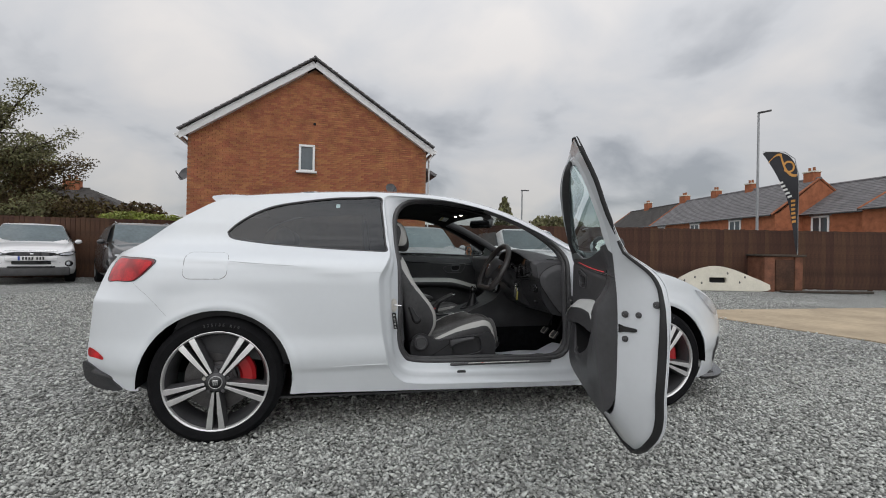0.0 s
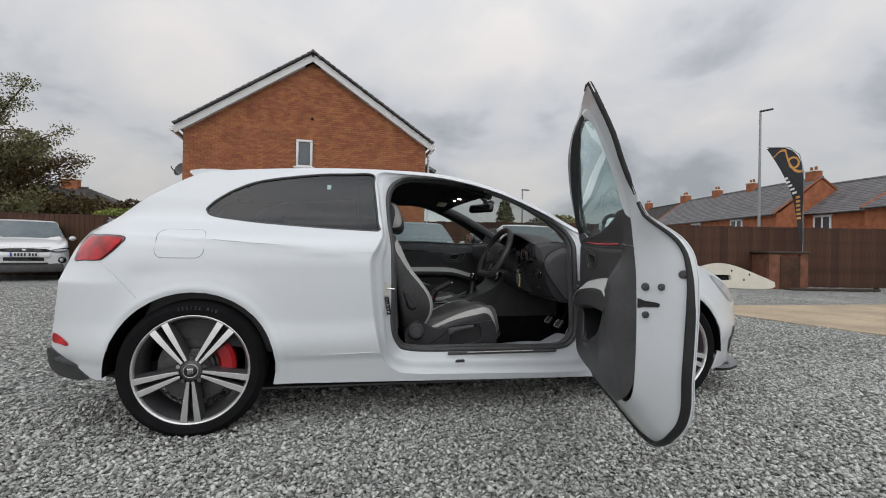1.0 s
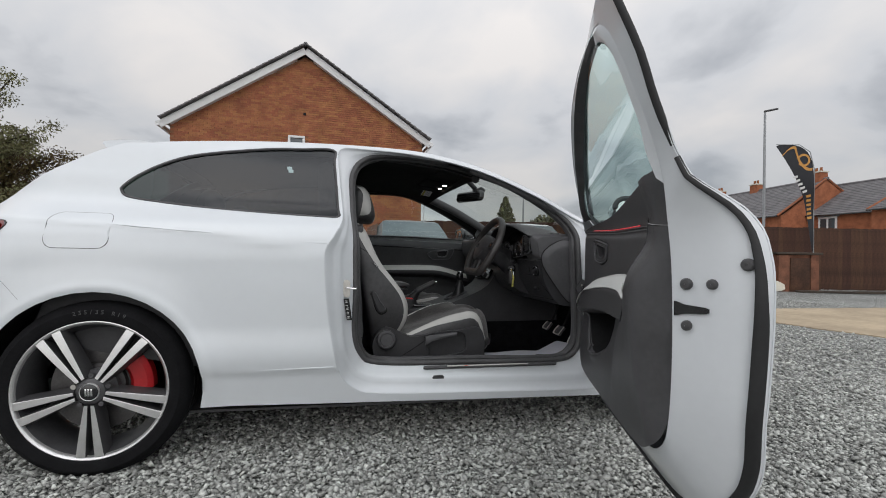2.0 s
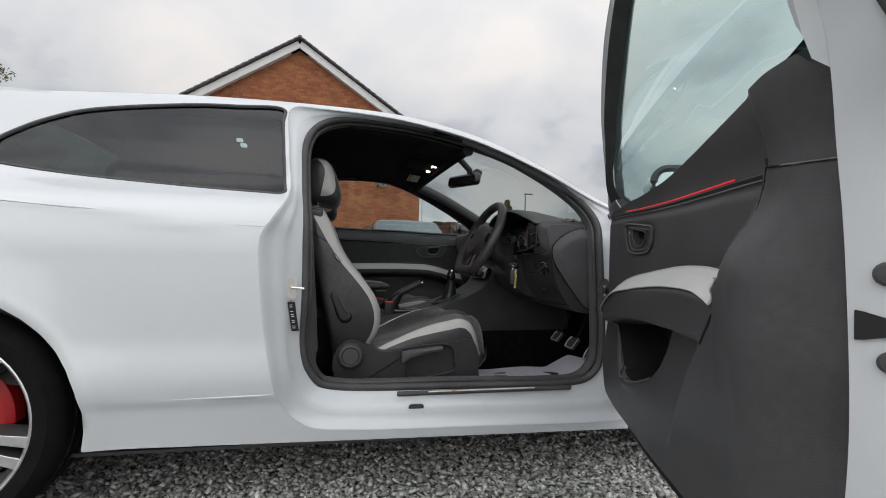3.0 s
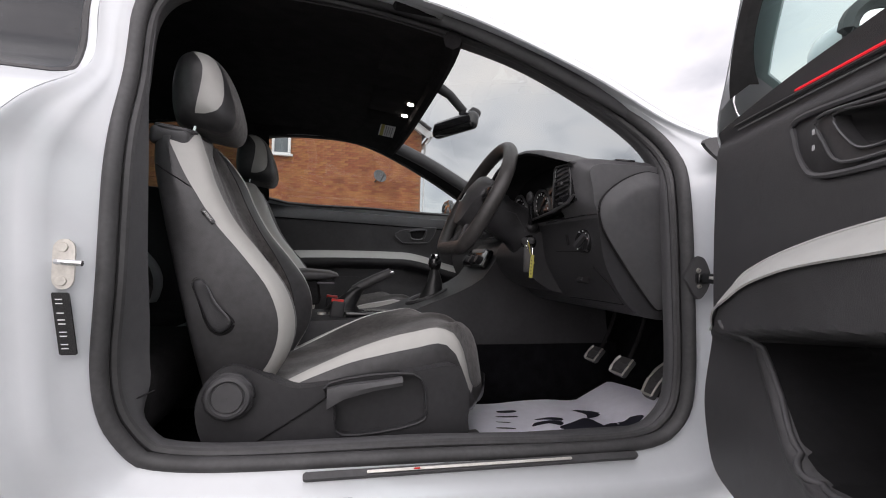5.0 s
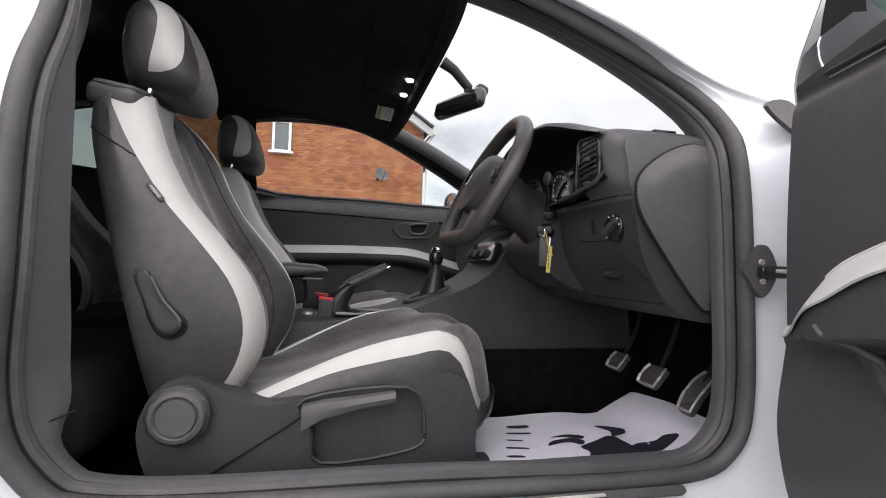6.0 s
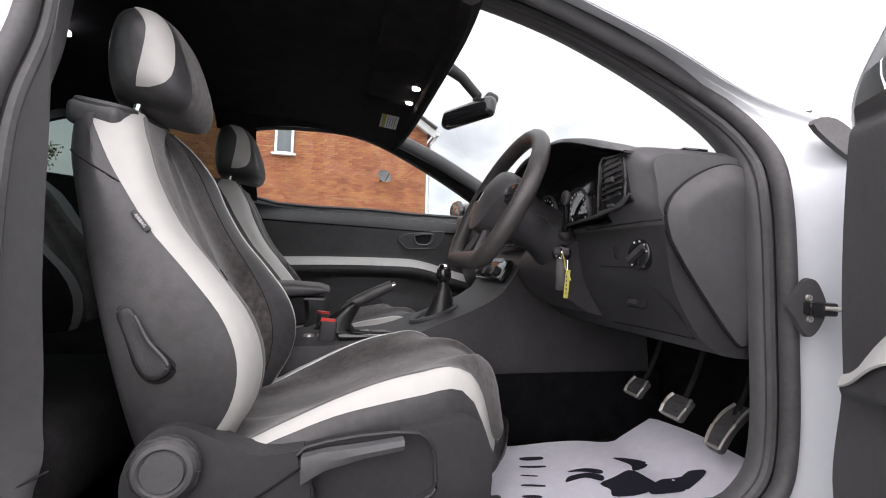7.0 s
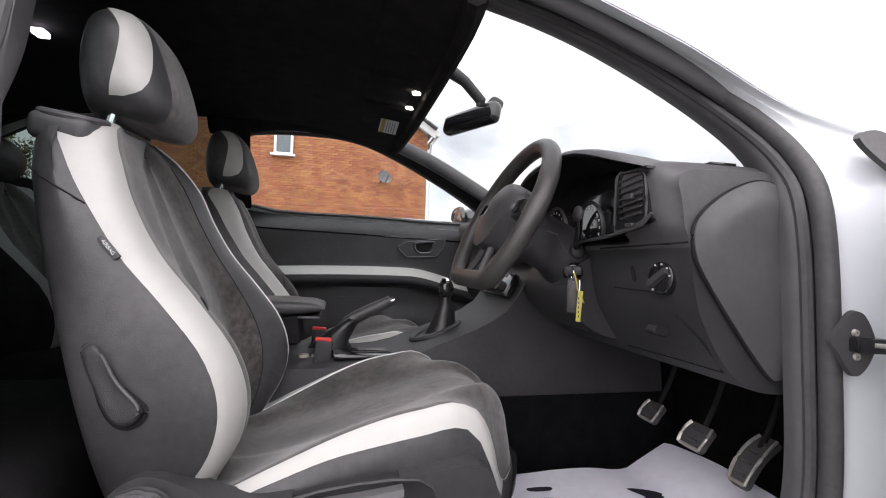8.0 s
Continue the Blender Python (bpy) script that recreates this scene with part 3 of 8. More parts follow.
part("cowl", lattice(wiper_cowl), "plastic", car, smooth=60, thick=0.004)
bonnet_rows = [span(p, 0.035 + 0.03 * max(0, 1.6 - p[0]), 0.26 - 0.05 * max(0, 1.5 - p[0])) for p in wing]
part("bonnet", lattice(bonnet_rows), "paint", car, "white bonnet", 60, 0.004)
part("front_bumper", lattice([span(p, 0.02, 0.24) for p in nose_edge]), "paint", car, smooth=60, thick=0.004)
hatch_rows = [span(p, 0.02, -0.050 - 0.035 * i / len(hatch)) for i, p in enumerate(hatch)]
part("rear_screen", lattice([r[2:-2] for r in hatch_rows[1:-3]]), "privacy", car, "dark tailgate glass", 60)
part("tailgate", merge(lattice([r[:3] for r in hatch_rows]), lattice([r[-3:] for r in hatch_rows]), lattice([r[2:-2] for r in hatch_rows[-4:]])), "paint", car, smooth=60, thick=0.004)
part("rear_bumper", lattice([span(p, 0.0, -0.095) for p in tail_edge]), "paint", car, "white rear bumper", 60, 0.004)
under = ((-1.90, 0.37), (-1.6, 0.25), (-1.0, 0.185), (0.0, 0.168), (0.9, 0.160), (1.75, 0.17), (1.88, 0.19))
part("underside", lattice([[(x, 0.12 + t * 1.57, z) for t in np.linspace(0, 1, 5)] for x, z in under]), "rubber", car, "dark underbody", thick=0.01)

# roof spoiler
sp = [[(x, y, z + 0.050 * (1 - ((y - 0.905) / 0.65) ** 2)) for y in np.linspace(y0, WIDTH - y0, 13)]
      for x, y0, z in ((-1.16, 0.252, 1.296), (-1.26, 0.250, 1.301), (-1.33, 0.252, 1.298), (-1.385, 0.258, 1.288), (-1.390, 0.258, 1.278), (-1.345, 0.246, 1.238))]
spoiler = lattice(sp)
k = 13
spoiler[1].extend([tuple(i * k for i in range(6)), tuple(i * k + k - 1 for i in range(6))])
part("roof_spoiler", spoiler, "paint", car, "white roof spoiler over the tailgate", 35)

# quarter windows
for fn, y in ((near, 1), (far, -1)):
    q = part("quarter_window", sheet(quarter, lambda a, b: fn(a, b, -0.004), 0.05), "privacy", car, "dark privacy quarter window", 60)
    part("window_seal", tube([fn(a, b, 0.001) for a, b in quarter], 0.006, 6, True), "rubber", q)
pane = part("far_side_window", sheet(far_window, lambda a, b: far(a, b, -0.006), 0.06), "clear", car, "clear passenger door window", 60)
pane.visible_shadow = False
part("window_seal", tube([far(a, b, -0.002) for a, b in far_window], 0.008, 6, True), "rubber", pane)

# fuel flap: a fine dark joint round a flush panel
flap = rounded(0.205, 0.135, 0.035, 5, -1.362, 0.908)
# pressed lines in the flank: two under the window, one above the sill
for x0, x1, z0, z1, tall, up in ((-1.27, -0.80, 0.934, 0.900, 0.0045, 1), (-0.64, -0.468, 0.883, 0.879, 0.0034, 1), (-0.86, -0.43, 0.368, 0.372, 0.0050, -1)):
    strips = []
    for k, h in ((0.034, -0.0015), (0.016, 0.3), (0.003, 1.0), (0.0, 0.95), (-0.0045, -0.0015)):
        strips.append([near(x0 + (x1 - x0) * u, z0 + (z1 - z0) * u + up * k, h if h < 0 else h * tall * math.sin(math.pi / 2 * (1 - u if x0 < -1 else u)) * min(1.0, (1.02 - u) / 0.08)) for u in np.linspace(0, 1, 28)])
    part("pressed_line", lattice(strips if up > 0 else strips[::-1]), "paint", car, "sharp pressed line in the white flank", 30)
flap_ob = part("fuel_flap", sheet(flap, lambda a, b: near(a + 0.06 * (b - 0.907), b, 0.0030), 0.012), "paint", car, "flush white fuel flap", 60)
part("flap_joint", tube([near(a + 0.06 * (b - 0.907), b, 0.0024) for a, b in flap], 0.0012, 5, True), "rubber", flap_ob)
# bumper joint
part("panel_joint", tube([near(a, b, 0.0006) for a, b in spline([(-1.72, 0.83), (-1.62, 0.75), (-1.53, 0.655)], 8)], 0.0018, 5), "rubber", car)

# rear lamp with its darker rim, reflector and diffuser
TAIL = [(-1.845, 0.935), (-1.75, 0.942), (-1.605, 0.935), (-1.62, 0.895), (-1.68, 0.840), (-1.715, 0.825), (-1.80, 0.823), (-1.87, 0.826)]
tail = spline(TAIL, 4, closed=True)
centre = tail.mean(axis=0)
lamp = part("rear_lamp", sheet(tail, lambda a, b: near(a, b, 0.008), 0.02), "tail_dark", car, "red wraparound rear lamp", 50)
part("lens", sheet(centre + (tail - centre) * 0.92 + (-0.003, -0.002), lambda a, b: near(a, b, 0.012 + 0.02 * max(0.0, 0.02 - abs(b - 0.885 - 0.2 * (a + 1.72)))), 0.012), "tail", lamp, "red lens", 50)
part("lamp_rim", tube([near(a, b, 0.003) for a, b in tail], 0.003, 6, True), "rubber", lamp)
REFL = [(-1.945, 0.475), (-1.90, 0.468), (-1.85, 0.440), (-1.855, 0.425), (-1.90, 0.430), (-1.945, 0.435)]
part("reflector", sheet(spline(REFL, 3, closed=True), lambda a, b: near(a, b, 0.006), 0.02), "tail", car, "red bumper reflector", 50)
DIFF = [(-1.965, 0.405), (-1.87, 0.362), (-1.775, 0.300), (-1.755, 0.276), (-1.83, 0.266), (-1.92, 0.272), (-1.985, 0.305), (-1.988, 0.365)]
part("diffuser", sheet(spline(DIFF, 3, closed=True), lambda a, b: near(a, b, 0.006), 0.025), "plastic", car, "black lower diffuser corner", 50, 0.01)
part("lip_spoiler", slab_shape(spline([(1.72, 0.06), (1.84, 0.05), (1.96, 0.13), (2.10, 0.40), (2.06, 0.45), (1.92, 0.24), (1.80, 0.16)], 4, closed=True),
                               lambda a, b: (a, b, 0.165 + 0.10 * max(0, a - 1.8)), lambda a, b: (a, b, 0.182 + 0.10 * max(0, a - 1.8)), 0.06), "gloss_black", car, "black front lip spoiler")
HEAD = [(1.60, 0.775), (1.70, 0.735), (1.82, 0.66), (1.86, 0.60), (1.80, 0.61), (1.70, 0.68)]
part("headlamp", sheet(spline(HEAD, 4, closed=True), lambda a, b: near(a, b, 0.006), 0.025), "lamp_lens", car, "clear wraparound headlamp", 50)
part("fog_grille", sheet(spline([(1.86, 0.42), (1.92, 0.43), (1.93, 0.28), (1.88, 0.27)], 3, closed=True), lambda a, b: near(a, b, 0.006), 0.03), "plastic", car)

# arch linings
for hub in (REAR_HUB, FRONT_HUB):
    rows = []
    for y in (0.02, 0.10, 0.30, 0.34):
        r = 0.366 if y < 0.31 else 0.02
        rows.append([(hub + r * math.cos(a), body_y(hub, 0.69) + y - 0.005, HUB_Z + r * math.sin(a)) for a in np.linspace(-0.06, math.pi + 0.06, 30)])
    part("arch_lining", lattice(rows), "carpet", car, smooth=50)


# ---------------------------------------------------------------- wheels
def spoke_shape(angle, face=False):
    """A double spoke in the wheel's own plane (z outwards): two tapering blades; face: their machined fronts alone."""
    shapes = []
    for sgn in (-1, 1):
        rows = []
        for r, lo, hi, side, h in ((0.050, 0.0045, 0.0160, 0.0230, 0.030), (0.10, 0.0068, 0.0245, 0.0330, 0.026), (0.17, 0.0105, 0.0350, 0.0440, 0.020), (0.225, 0.0138, 0.0425, 0.0525, 0.013), (0.246, 0.0150, 0.0455, 0.0580, 0.009)):
            if face:
                ring = [(r, lo + 0.001, h - 0.004), (r, hi - 0.001, h - 0.004), (r, hi, h - 0.001), (r, hi - 0.0012, h), (r, lo + 0.0012, h), (r, lo, h - 0.001)]
            else:
                ring = [(r, lo - 0.002, -0.035), (r, side, -0.045), (r, side - 0.002, h - 0.026), (r, hi, h - 0.002), (r, lo, h - 0.002), (r, lo - 0.001, h - 0.012)]
            rows.append([(x * math.cos(angle) - sgn * y * math.sin(angle), x * math.sin(angle) + sgn * y * math.cos(angle), z) for x, y, z in ring])
        shapes.append(capped(rows))
    return merge(*shapes)


def wheel(hub, y_face, mirror=False, steer=0.0):
    """A wheel of the hatchback; its outer side looks along -y."""
    at = Matrix.Translation((hub, y_face, HUB_Z)) @ Matrix.Rotation(radians(steer + (180 if mirror else 0)), 4, "Z") @ Matrix.Rotation(radians(90), 4, "X")
    w = new("wheel", None)
    w.parent = car
    w.matrix_basis = place_of(car).inverted() @ at
    R, rim = 0.325, 0.258
    prof = [(rim - 0.012, 0.0), (rim - 0.002, 0.012), (rim + 0.012, 0.016), (rim + 0.035, 0.018), (R - 0.018, 0.006), (R - 0.006, -0.008), (R, -0.03), (R, -0.19), (R - 0.01, -0.21), (rim + 0.03, -0.225), (rim - 0.01, -0.21)]
    tyre = part("tyre", turned(prof, 64), "tyre", w, local=True)
    groove = [turned([(R + 0.001, z - 0.004), (R - 0.004, z), (R + 0.001, z + 0.004)], 40) for z in (-0.06, -0.11, -0.16)]
    part("tread_groove", merge(*groove), "rubber", w, local=True)
    part("rim_lip", turned([(rim - 0.006, -0.002), (rim - 0.003, 0.011), (rim - 0.006, 0.013), (rim - 0.011, 0.010), (rim - 0.015, 0.002), (rim - 0.018, -0.008)], 56), "machined", w, "bright machined rim edge", local=True)
    part("rim_barrel", turned([(rim - 0.017, -0.004), (rim - 0.028, -0.03), (rim - 0.045, -0.12), (rim - 0.02, -0.20)], 48), "barrel", w, local=True)
    for i in range(5):
        a = radians(270 + 72 * i)
        part("spoke", spoke_shape(a), "gunmetal", w, "dark grey spoke side", 30, local=True)
        part("spoke_face", spoke_shape(a, True), "machined", w, "bright machined spoke face", 30, local=True)
    part("hub", turned([(0.001, 0.026), (0.034, 0.026), (0.046, 0.020), (0.056, 0.004), (0.074, -0.02), (0.07, -0.06)], 40), "gunmetal", w, smooth=30, local=True)
    part("cap", turned([(0.001, 0.034), (0.024, 0.033), (0.029, 0.031), (0.031, 0.026), (0.031, 0.02)], 32), "gloss_black", w, "black wheel cap", local=True)
    part("cap_ring", turned([(0.028, 0.030), (0.0305, 0.032), (0.033, 0.029), (0.033, 0.02)], 32), "machined", w, local=True)
    emblem = merge(*[block((dx, 0, 0.035), (0.007, 0.026, 0.003), 0.001, Matrix.Rotation(0.1, 4, "Z")) for dx in (-0.009, 0.0, 0.009)])
    part("emblem", emblem, "chrome", w, local=True)
    for i in range(5):
        a = radians(234 + 72 * i)
        part("wheel_bolt", turned([(0.001, 0.016), (0.009, 0.016), (0.010, 0.010), (0.010, 0.0)], 10, Matrix.Translation((0.058 * math.cos(a), 0.058 * math.sin(a), 0.004))), "steel" if i == 4 else "rubber", w, local=True)
    part("brake_disc", turned([(0.05, -0.055), (0.085, -0.06), (0.09, -0.075), (0.168, -0.075), (0.168, -0.097), (0.09, -0.097)], 48), "disc", w, local=True)
    cal = []
    for a in np.linspace(radians(-4), radians(38), 7):
        cal.append([(r * math.cos(a), r * math.sin(a), z) for r, z in ((0.105, -0.09), (0.105, -0.055), (0.120, -0.040), (0.165, -0.040), (0.182, -0.055), (0.182, -0.10))])
    part("caliper", capped(cal), "caliper", w, "red brake caliper", 35, local=True)
    # raised size marking round the top of the tyre wall
    for i, ch in enumerate("235/35 R19"):
        if ch == " ":
            continue
        a = radians(102 - 3.6 * i)
        txt = bpy.data.curves.new("tyre_mark", "FONT")
        txt.body, txt.size, txt.extrude, txt.align_x, txt.align_y = ch, 0.021, 0.0006, "CENTER", "CENTER"
        txt.materials.append(M["rubber"])
        t = new("tyre_mark", txt)
        t.parent = tyre
        t.matrix_basis = Matrix.Translation((0.288 * math.cos(a), 0.288 * math.sin(a), 0.0175)) @ Matrix.Rotation(a - math.pi / 2, 4, "Z")
    return w


wheel(REAR_HUB, 0.012)
wheel(FRONT_HUB, 0.012, steer=-2)
wheel(REAR_HUB, WIDTH - 0.012, True)
wheel(FRONT_HUB, WIDTH - 0.012, True)

# ---------------------------------------------------------------- door aperture
SEAL = [(-0.352, 0.090, 0.66), (-0.355, 0.095, 0.50), (-0.325, 0.108, 0.405), (-0.235, 0.118, 0.356), (0.2, 0.120, 0.342), (0.62, 0.118, 0.336), (0.725, 0.112, 0.375), (0.752, 0.108, 0.46), (0.745, 0.104, 0.65),
        (0.735, 0.108, 0.86), (0.745, 0.150, 0.955), (0.70, 0.205, 1.045), (0.56, 0.262, 1.155), (0.39, 0.308, 1.242), (0.12, 0.338, 1.308), (-0.16, 0.330, 1.326), (-0.30, 0.300, 1.296), (-0.366, 0.243, 1.205), (-0.368, 0.190, 1.03), (-0.356, 0.110, 0.88)]
seal = resample(spline(SEAL, 8, closed=True), 150, closed=True)
gap3 = np.array([near(a, b) for a, b in door_gap])
# the gap curve, point by point nearest in turn round the opening
mid = np.array((0.18, 0.76))


def by_angle(curve, ang):
    q = np.array(curve)
    a = np.unwrap(np.arctan2(q[:, 2] - mid[1], q[:, 0] - mid[0]))
    if a[-1] < a[0]:
        a, q = a[::-1], q[::-1]
    a3 = np.concatenate([a - 2 * math.pi, a, a + 2 * math.pi])
    q3 = np.vstack([q, q, q])
    order = np.argsort(a3, kind="stable")
    return np.column_stack([np.interp(ang, a3[order], q3[order][:, k]) for k in range(3)])


ANG = np.linspace(-math.pi, math.pi, 221)[:-1]
outer_ring, inner_ring = by_angle(gap3, ANG), by_angle(seal, ANG)
jamb_rows = []
post = np.array([ease(-0.24, -0.34, x) * ease(1.12, 0.98, z) * ease(0.36, 0.46, z) for x, _, z in inner_ring])
for s, d, soft in ((0.0, 0.0, 0.0), (0.008, 0.010, 0.003), (0.020, 0.032, 0.009), (0.038, 0.070, 0.022), (0.060, 0.120, 0.042), (0.10, 0.21, 0.09), (0.20, 0.34, 0.23), (0.32, 0.41, 0.35), (0.44, 0.41, 0.39), (0.54, 0.53, 0.53), (0.66, 0.73, 0.73), (0.80, 0.79, 0.79), (0.92, 0.97, 0.97), (1.0, 1.0, 1.0)):
    q = outer_ring + (inner_ring - outer_ring) * s
    depth = np.maximum(inner_ring[:, 1] - outer_ring[:, 1], 0.02)
    q[:, 1] = outer_ring[:, 1] + (d + (soft - d) * post) * depth
    jamb_rows.append(q)
part("door_jamb", lattice(jamb_rows, around=True), "jamb", car, "white painted door surround", 50, 0.003)
door_seal = part("door_seal", tube([(x, y + 0.004, z) for x, y, z in inner_ring], 0.016, 10, True, 0.8, (0, 1, 0)), "rubber", car, "dark rubber door seal", 60)


def shrink(ring, k, dy):
    q = ring.copy()
    d = np.column_stack([q[:, 0] - mid[0], q[:, 2] - mid[1]])
    n = np.linalg.norm(d, axis=1)[:, None]
    d = d / n * (n - k)
    return np.column_stack([d[:, 0] + mid[0], q[:, 1] + dy, d[:, 1] + mid[1]])


part("inner_seal", tube(shrink(inner_ring, 0.014, 0.024), 0.009, 8, True, 1.0, (0, 1, 0)), "rubber", door_seal, "second rubber lip")


POST_X = curve1([(0.40, -0.285), (0.5, -0.310), (0.6, -0.316), (0.7, -0.324), (0.8, -0.331), (0.9, -0.339), (1.0, -0.3475), (1.1, -0.352), (1.2, -0.355)])
POST_Y = curve1([(0.40, 0.170), (0.5, 0.175), (0.7, 0.180), (0.8, 0.190), (0.9, 0.205), (1.0, 0.220), (1.1, 0.242), (1.2, 0.275)])


def trim_ring(k, dy, share):
    """A ring inside the seal; along the rear post it moves by a share towards the post's inner edge."""
    base = shrink(inner_ring, k, dy)
    edge = np.array([(float(POST_X(z)), float(POST_Y(z)), z) for _, _, z in inner_ring])
    start_ring = shrink(inner_ring, 0.010, 0.022)
    w = np.array([ease(-0.22, -0.31, x) * ease(1.28, 1.16, z) * ease(0.39, 0.50, z) for x, _, z in inner_ring])[:, None]
    return base * (1 - w) + (start_ring + (edge - start_ring) * share) * w


flange = np.array([[-0.004 - 0.086 * ease(0.92, 0.80, z)] for _, _, z in inner_ring])
part("aperture_trim", lattice([trim_ring(0.010, 0.022, 0.0), trim_ring(0.020, 0.036, 0.45), trim_ring(0.021, 0.045, 0.88), trim_ring(0.018, 0.06, 1.0), shrink(inner_ring, flange, 0.10)], around=True), "plastic_soft", car, "grey trim round the door opening", 50, 0.004)
part("trim_joint", tube([(-0.345, 0.120, 0.452), (-0.318, 0.150, 0.462), (-0.300, 0.172, 0.468)], 0.0016, 5), "headlining", car)
# striker, maker's label, sill plug, kick plate
striker = part("striker", slab_shape(rounded(0.036, 0.075, 0.017, 5), lambda a, b: (-0.392 + a * 0.8, 0.060 + 0.02 * a, 0.69 + b), lambda a, b: (-0.390 + a * 0.8, 0.052 + 0.02 * a, 0.69 + b), 0.03), "steel", car, "steel lock striker plate")
part("striker_loop", tube([(-0.395, 0.056, 0.694), (-0.388, 0.030, 0.694), (-0.372, 0.022, 0.693), (-0.352, 0.022, 0.692)], 0.0045, 8), "chrome", striker)
for z in (0.665, 0.715):
    part("screw", turned([(0.001, 0.002), (0.007, 0.002), (0.008, 0.0)], 10, Matrix.Translation((-0.392, 0.052, z)) @ Matrix.Rotation(radians(90), 4, "X")), "steel", striker)
label_plate = part("maker_label", slab_shape(rounded(0.030, 0.092, 0.003, 2), lambda a, b: (-0.384 + a * 0.75 - 0.16 * b, 0.052 + 0.016 * a, 0.602 + b), lambda a, b: (-0.384 + a * 0.75 - 0.16 * b, 0.049 + 0.016 * a, 0.602 + b), 0.03), "gloss_black", car, "black maker's label with small print")
part("print_bar", merge(*[block((-0.384 - 0.16 * b + dx, 0.0475, 0.602 + b), (0.009, 0.001, 0.0016)) for b in (-0.036, -0.03, -0.018, -0.012, 0.0, 0.006, 0.016, 0.03, 0.036) for dx in (-0.002,)]), "sticker_white", label_plate)
part("sill_plug", slab_shape(rounded(0.052, 0.022, 0.010, 5), lambda a, b: (0.024 + a, 0.082 - 0.5 * b, 0.288 + b), lambda a, b: (0.024 + a, 0.075 - 0.5 * b, 0.287 + b), 0.03), "rubber", car, "black rubber sill plug")
kick = part("kick_plate", slab_shape(rounded(0.66, 0.015, 0.006, 3), lambda a, b: (0.29 + a, 0.104 + b * 0.7, 0.322 - 0.008 * a + b * 0.55), lambda a, b: (0.29 + a, 0.097 + b * 0.7, 0.330 - 0.008 * a + b * 0.55), 0.05), "rubber", car, "door sill plate with a steel inlay")
part("inlay", slab_shape(rounded(0.40, 0.006, 0.002, 3), lambda a, b: (0.27 + a, 0.097 + b * 0.7, 0.330 - 0.008 * a + b * 0.55), lambda a, b: (0.27 + a, 0.094 + b * 0.7, 0.332 - 0.008 * a + b * 0.55), 0.05), "steel", kick)
part("inlay_mark", block((0.16, 0.0935, 0.3332), (0.012, 0.003, 0.002)), "red_button", kick)


# ---------------------------------------------------------------- the open door (built shut, then swung about its hinge)
HINGE, SWING, LIFT = (0.88, -0.03), 67.0, 0.0
swing = Matrix.Translation((HINGE[0], HINGE[1], LIFT)) @ Matrix.Rotation(radians(SWING), 4, "Z") @ Matrix.Translation((-HINGE[0], -HINGE[1], 0))
door = new("door", None)
door.parent = car
door.matrix_basis = place_of(car).inverted() @ swing
tagged(door, "opened white driver's door with black and white inner panel")


def dpart(name, shape, mat, parent=None, label="", smooth=40, thick=0.0):
    return part(name, shape, mat, parent or door, label, smooth, thick, local=True)


DOOR_EDGE = [(-0.515, 0.78), (-0.510, 0.68), (-0.495, 0.52), (-0.450, 0.375), (-0.38, 0.300), (-0.24, 0.255), (0.2, 0.230), (0.70, 0.210), (0.86, 0.225), (0.925, 0.32), (0.945, 0.60),
             (0.935, 0.85), (0.86, 0.962), (0.74, 1.048), (0.60, 1.130), (0.40, 1.225), (0.2, 1.298), (-0.05, 1.352), (-0.3, 1.384), (-0.455, 1.400), (-0.518, 1.397), (-0.508, 1.30), (-0.470, 1.12), (-0.460, 1.055), (-0.478, 0.98), (-0.505, 0.88)]


def door_near(a, b, out=0.0):
    return (a, min(body_y(a, min(b, 1.39)), 0.13 + 0.46 * max(0.0, b - 1.01)) if b > 1.01 else body_y(a, b), b) if not out else (a, (min(body_y(a, min(b, 1.39)), 0.13 + 0.46 * (b - 1.01)) if b > 1.01 else body_y(a, b)) - out, b)


door_out = by_angle(np.array([door_near(a, b) for a, b in spline(DOOR_EDGE, 5, closed=True)]), ANG)
door_edge = shrink(door_out, 0.005, 0.0)
# lower skin and window frame as two sheets
WIN = [(-0.378, 1.03), (-0.402, 1.22), (-0.412, 1.300), (-0.380, 1.343), (-0.25, 1.345), (-0.10, 1.330), (0.15, 1.270), (0.38, 1.175), (0.56, 1.083), (0.675, 1.003), (0.60, 0.975), (0.2, 0.985), (-0.2, 1.008)]
door_win = spline(WIN, 5, closed=True)
edge2 = door_edge[:, [0, 2]]
dpart("outer_skin", sheet(edge2, lambda a, b: door_near(a, b, 0.003), 0.05, (door_win,)), "paint", label="white outer door skin", smooth=60, thick=0.003)
# shut face: from the outer edge to the inner panel's edge
PANEL_RING = [(-0.385, 0.135, 0.80), (-0.392, 0.135, 0.62), (-0.37, 0.135, 0.48), (-0.32, 0.135, 0.42), (-0.2, 0.135, 0.385), (0.2, 0.135, 0.362), (0.68, 0.133, 0.348), (0.80, 0.128, 0.405), (0.835, 0.124, 0.65), (0.83, 0.126, 0.88), (0.805, 0.150, 0.968),
              (0.69, 0.178, 1.032), (0.50, 0.226, 1.125), (0.36, 0.258, 1.20), (0.12, 0.294, 1.285), (-0.12, 0.308, 1.334), (-0.28, 0.304, 1.352), (-0.40, 0.296, 1.352), (-0.436, 0.258, 1.27), (-0.405, 0.172, 1.06), (-0.388, 0.146, 0.92)]
panel_ring = by_angle(resample(spline(PANEL_RING, 8, closed=True), 160, closed=True), ANG)
rows = []
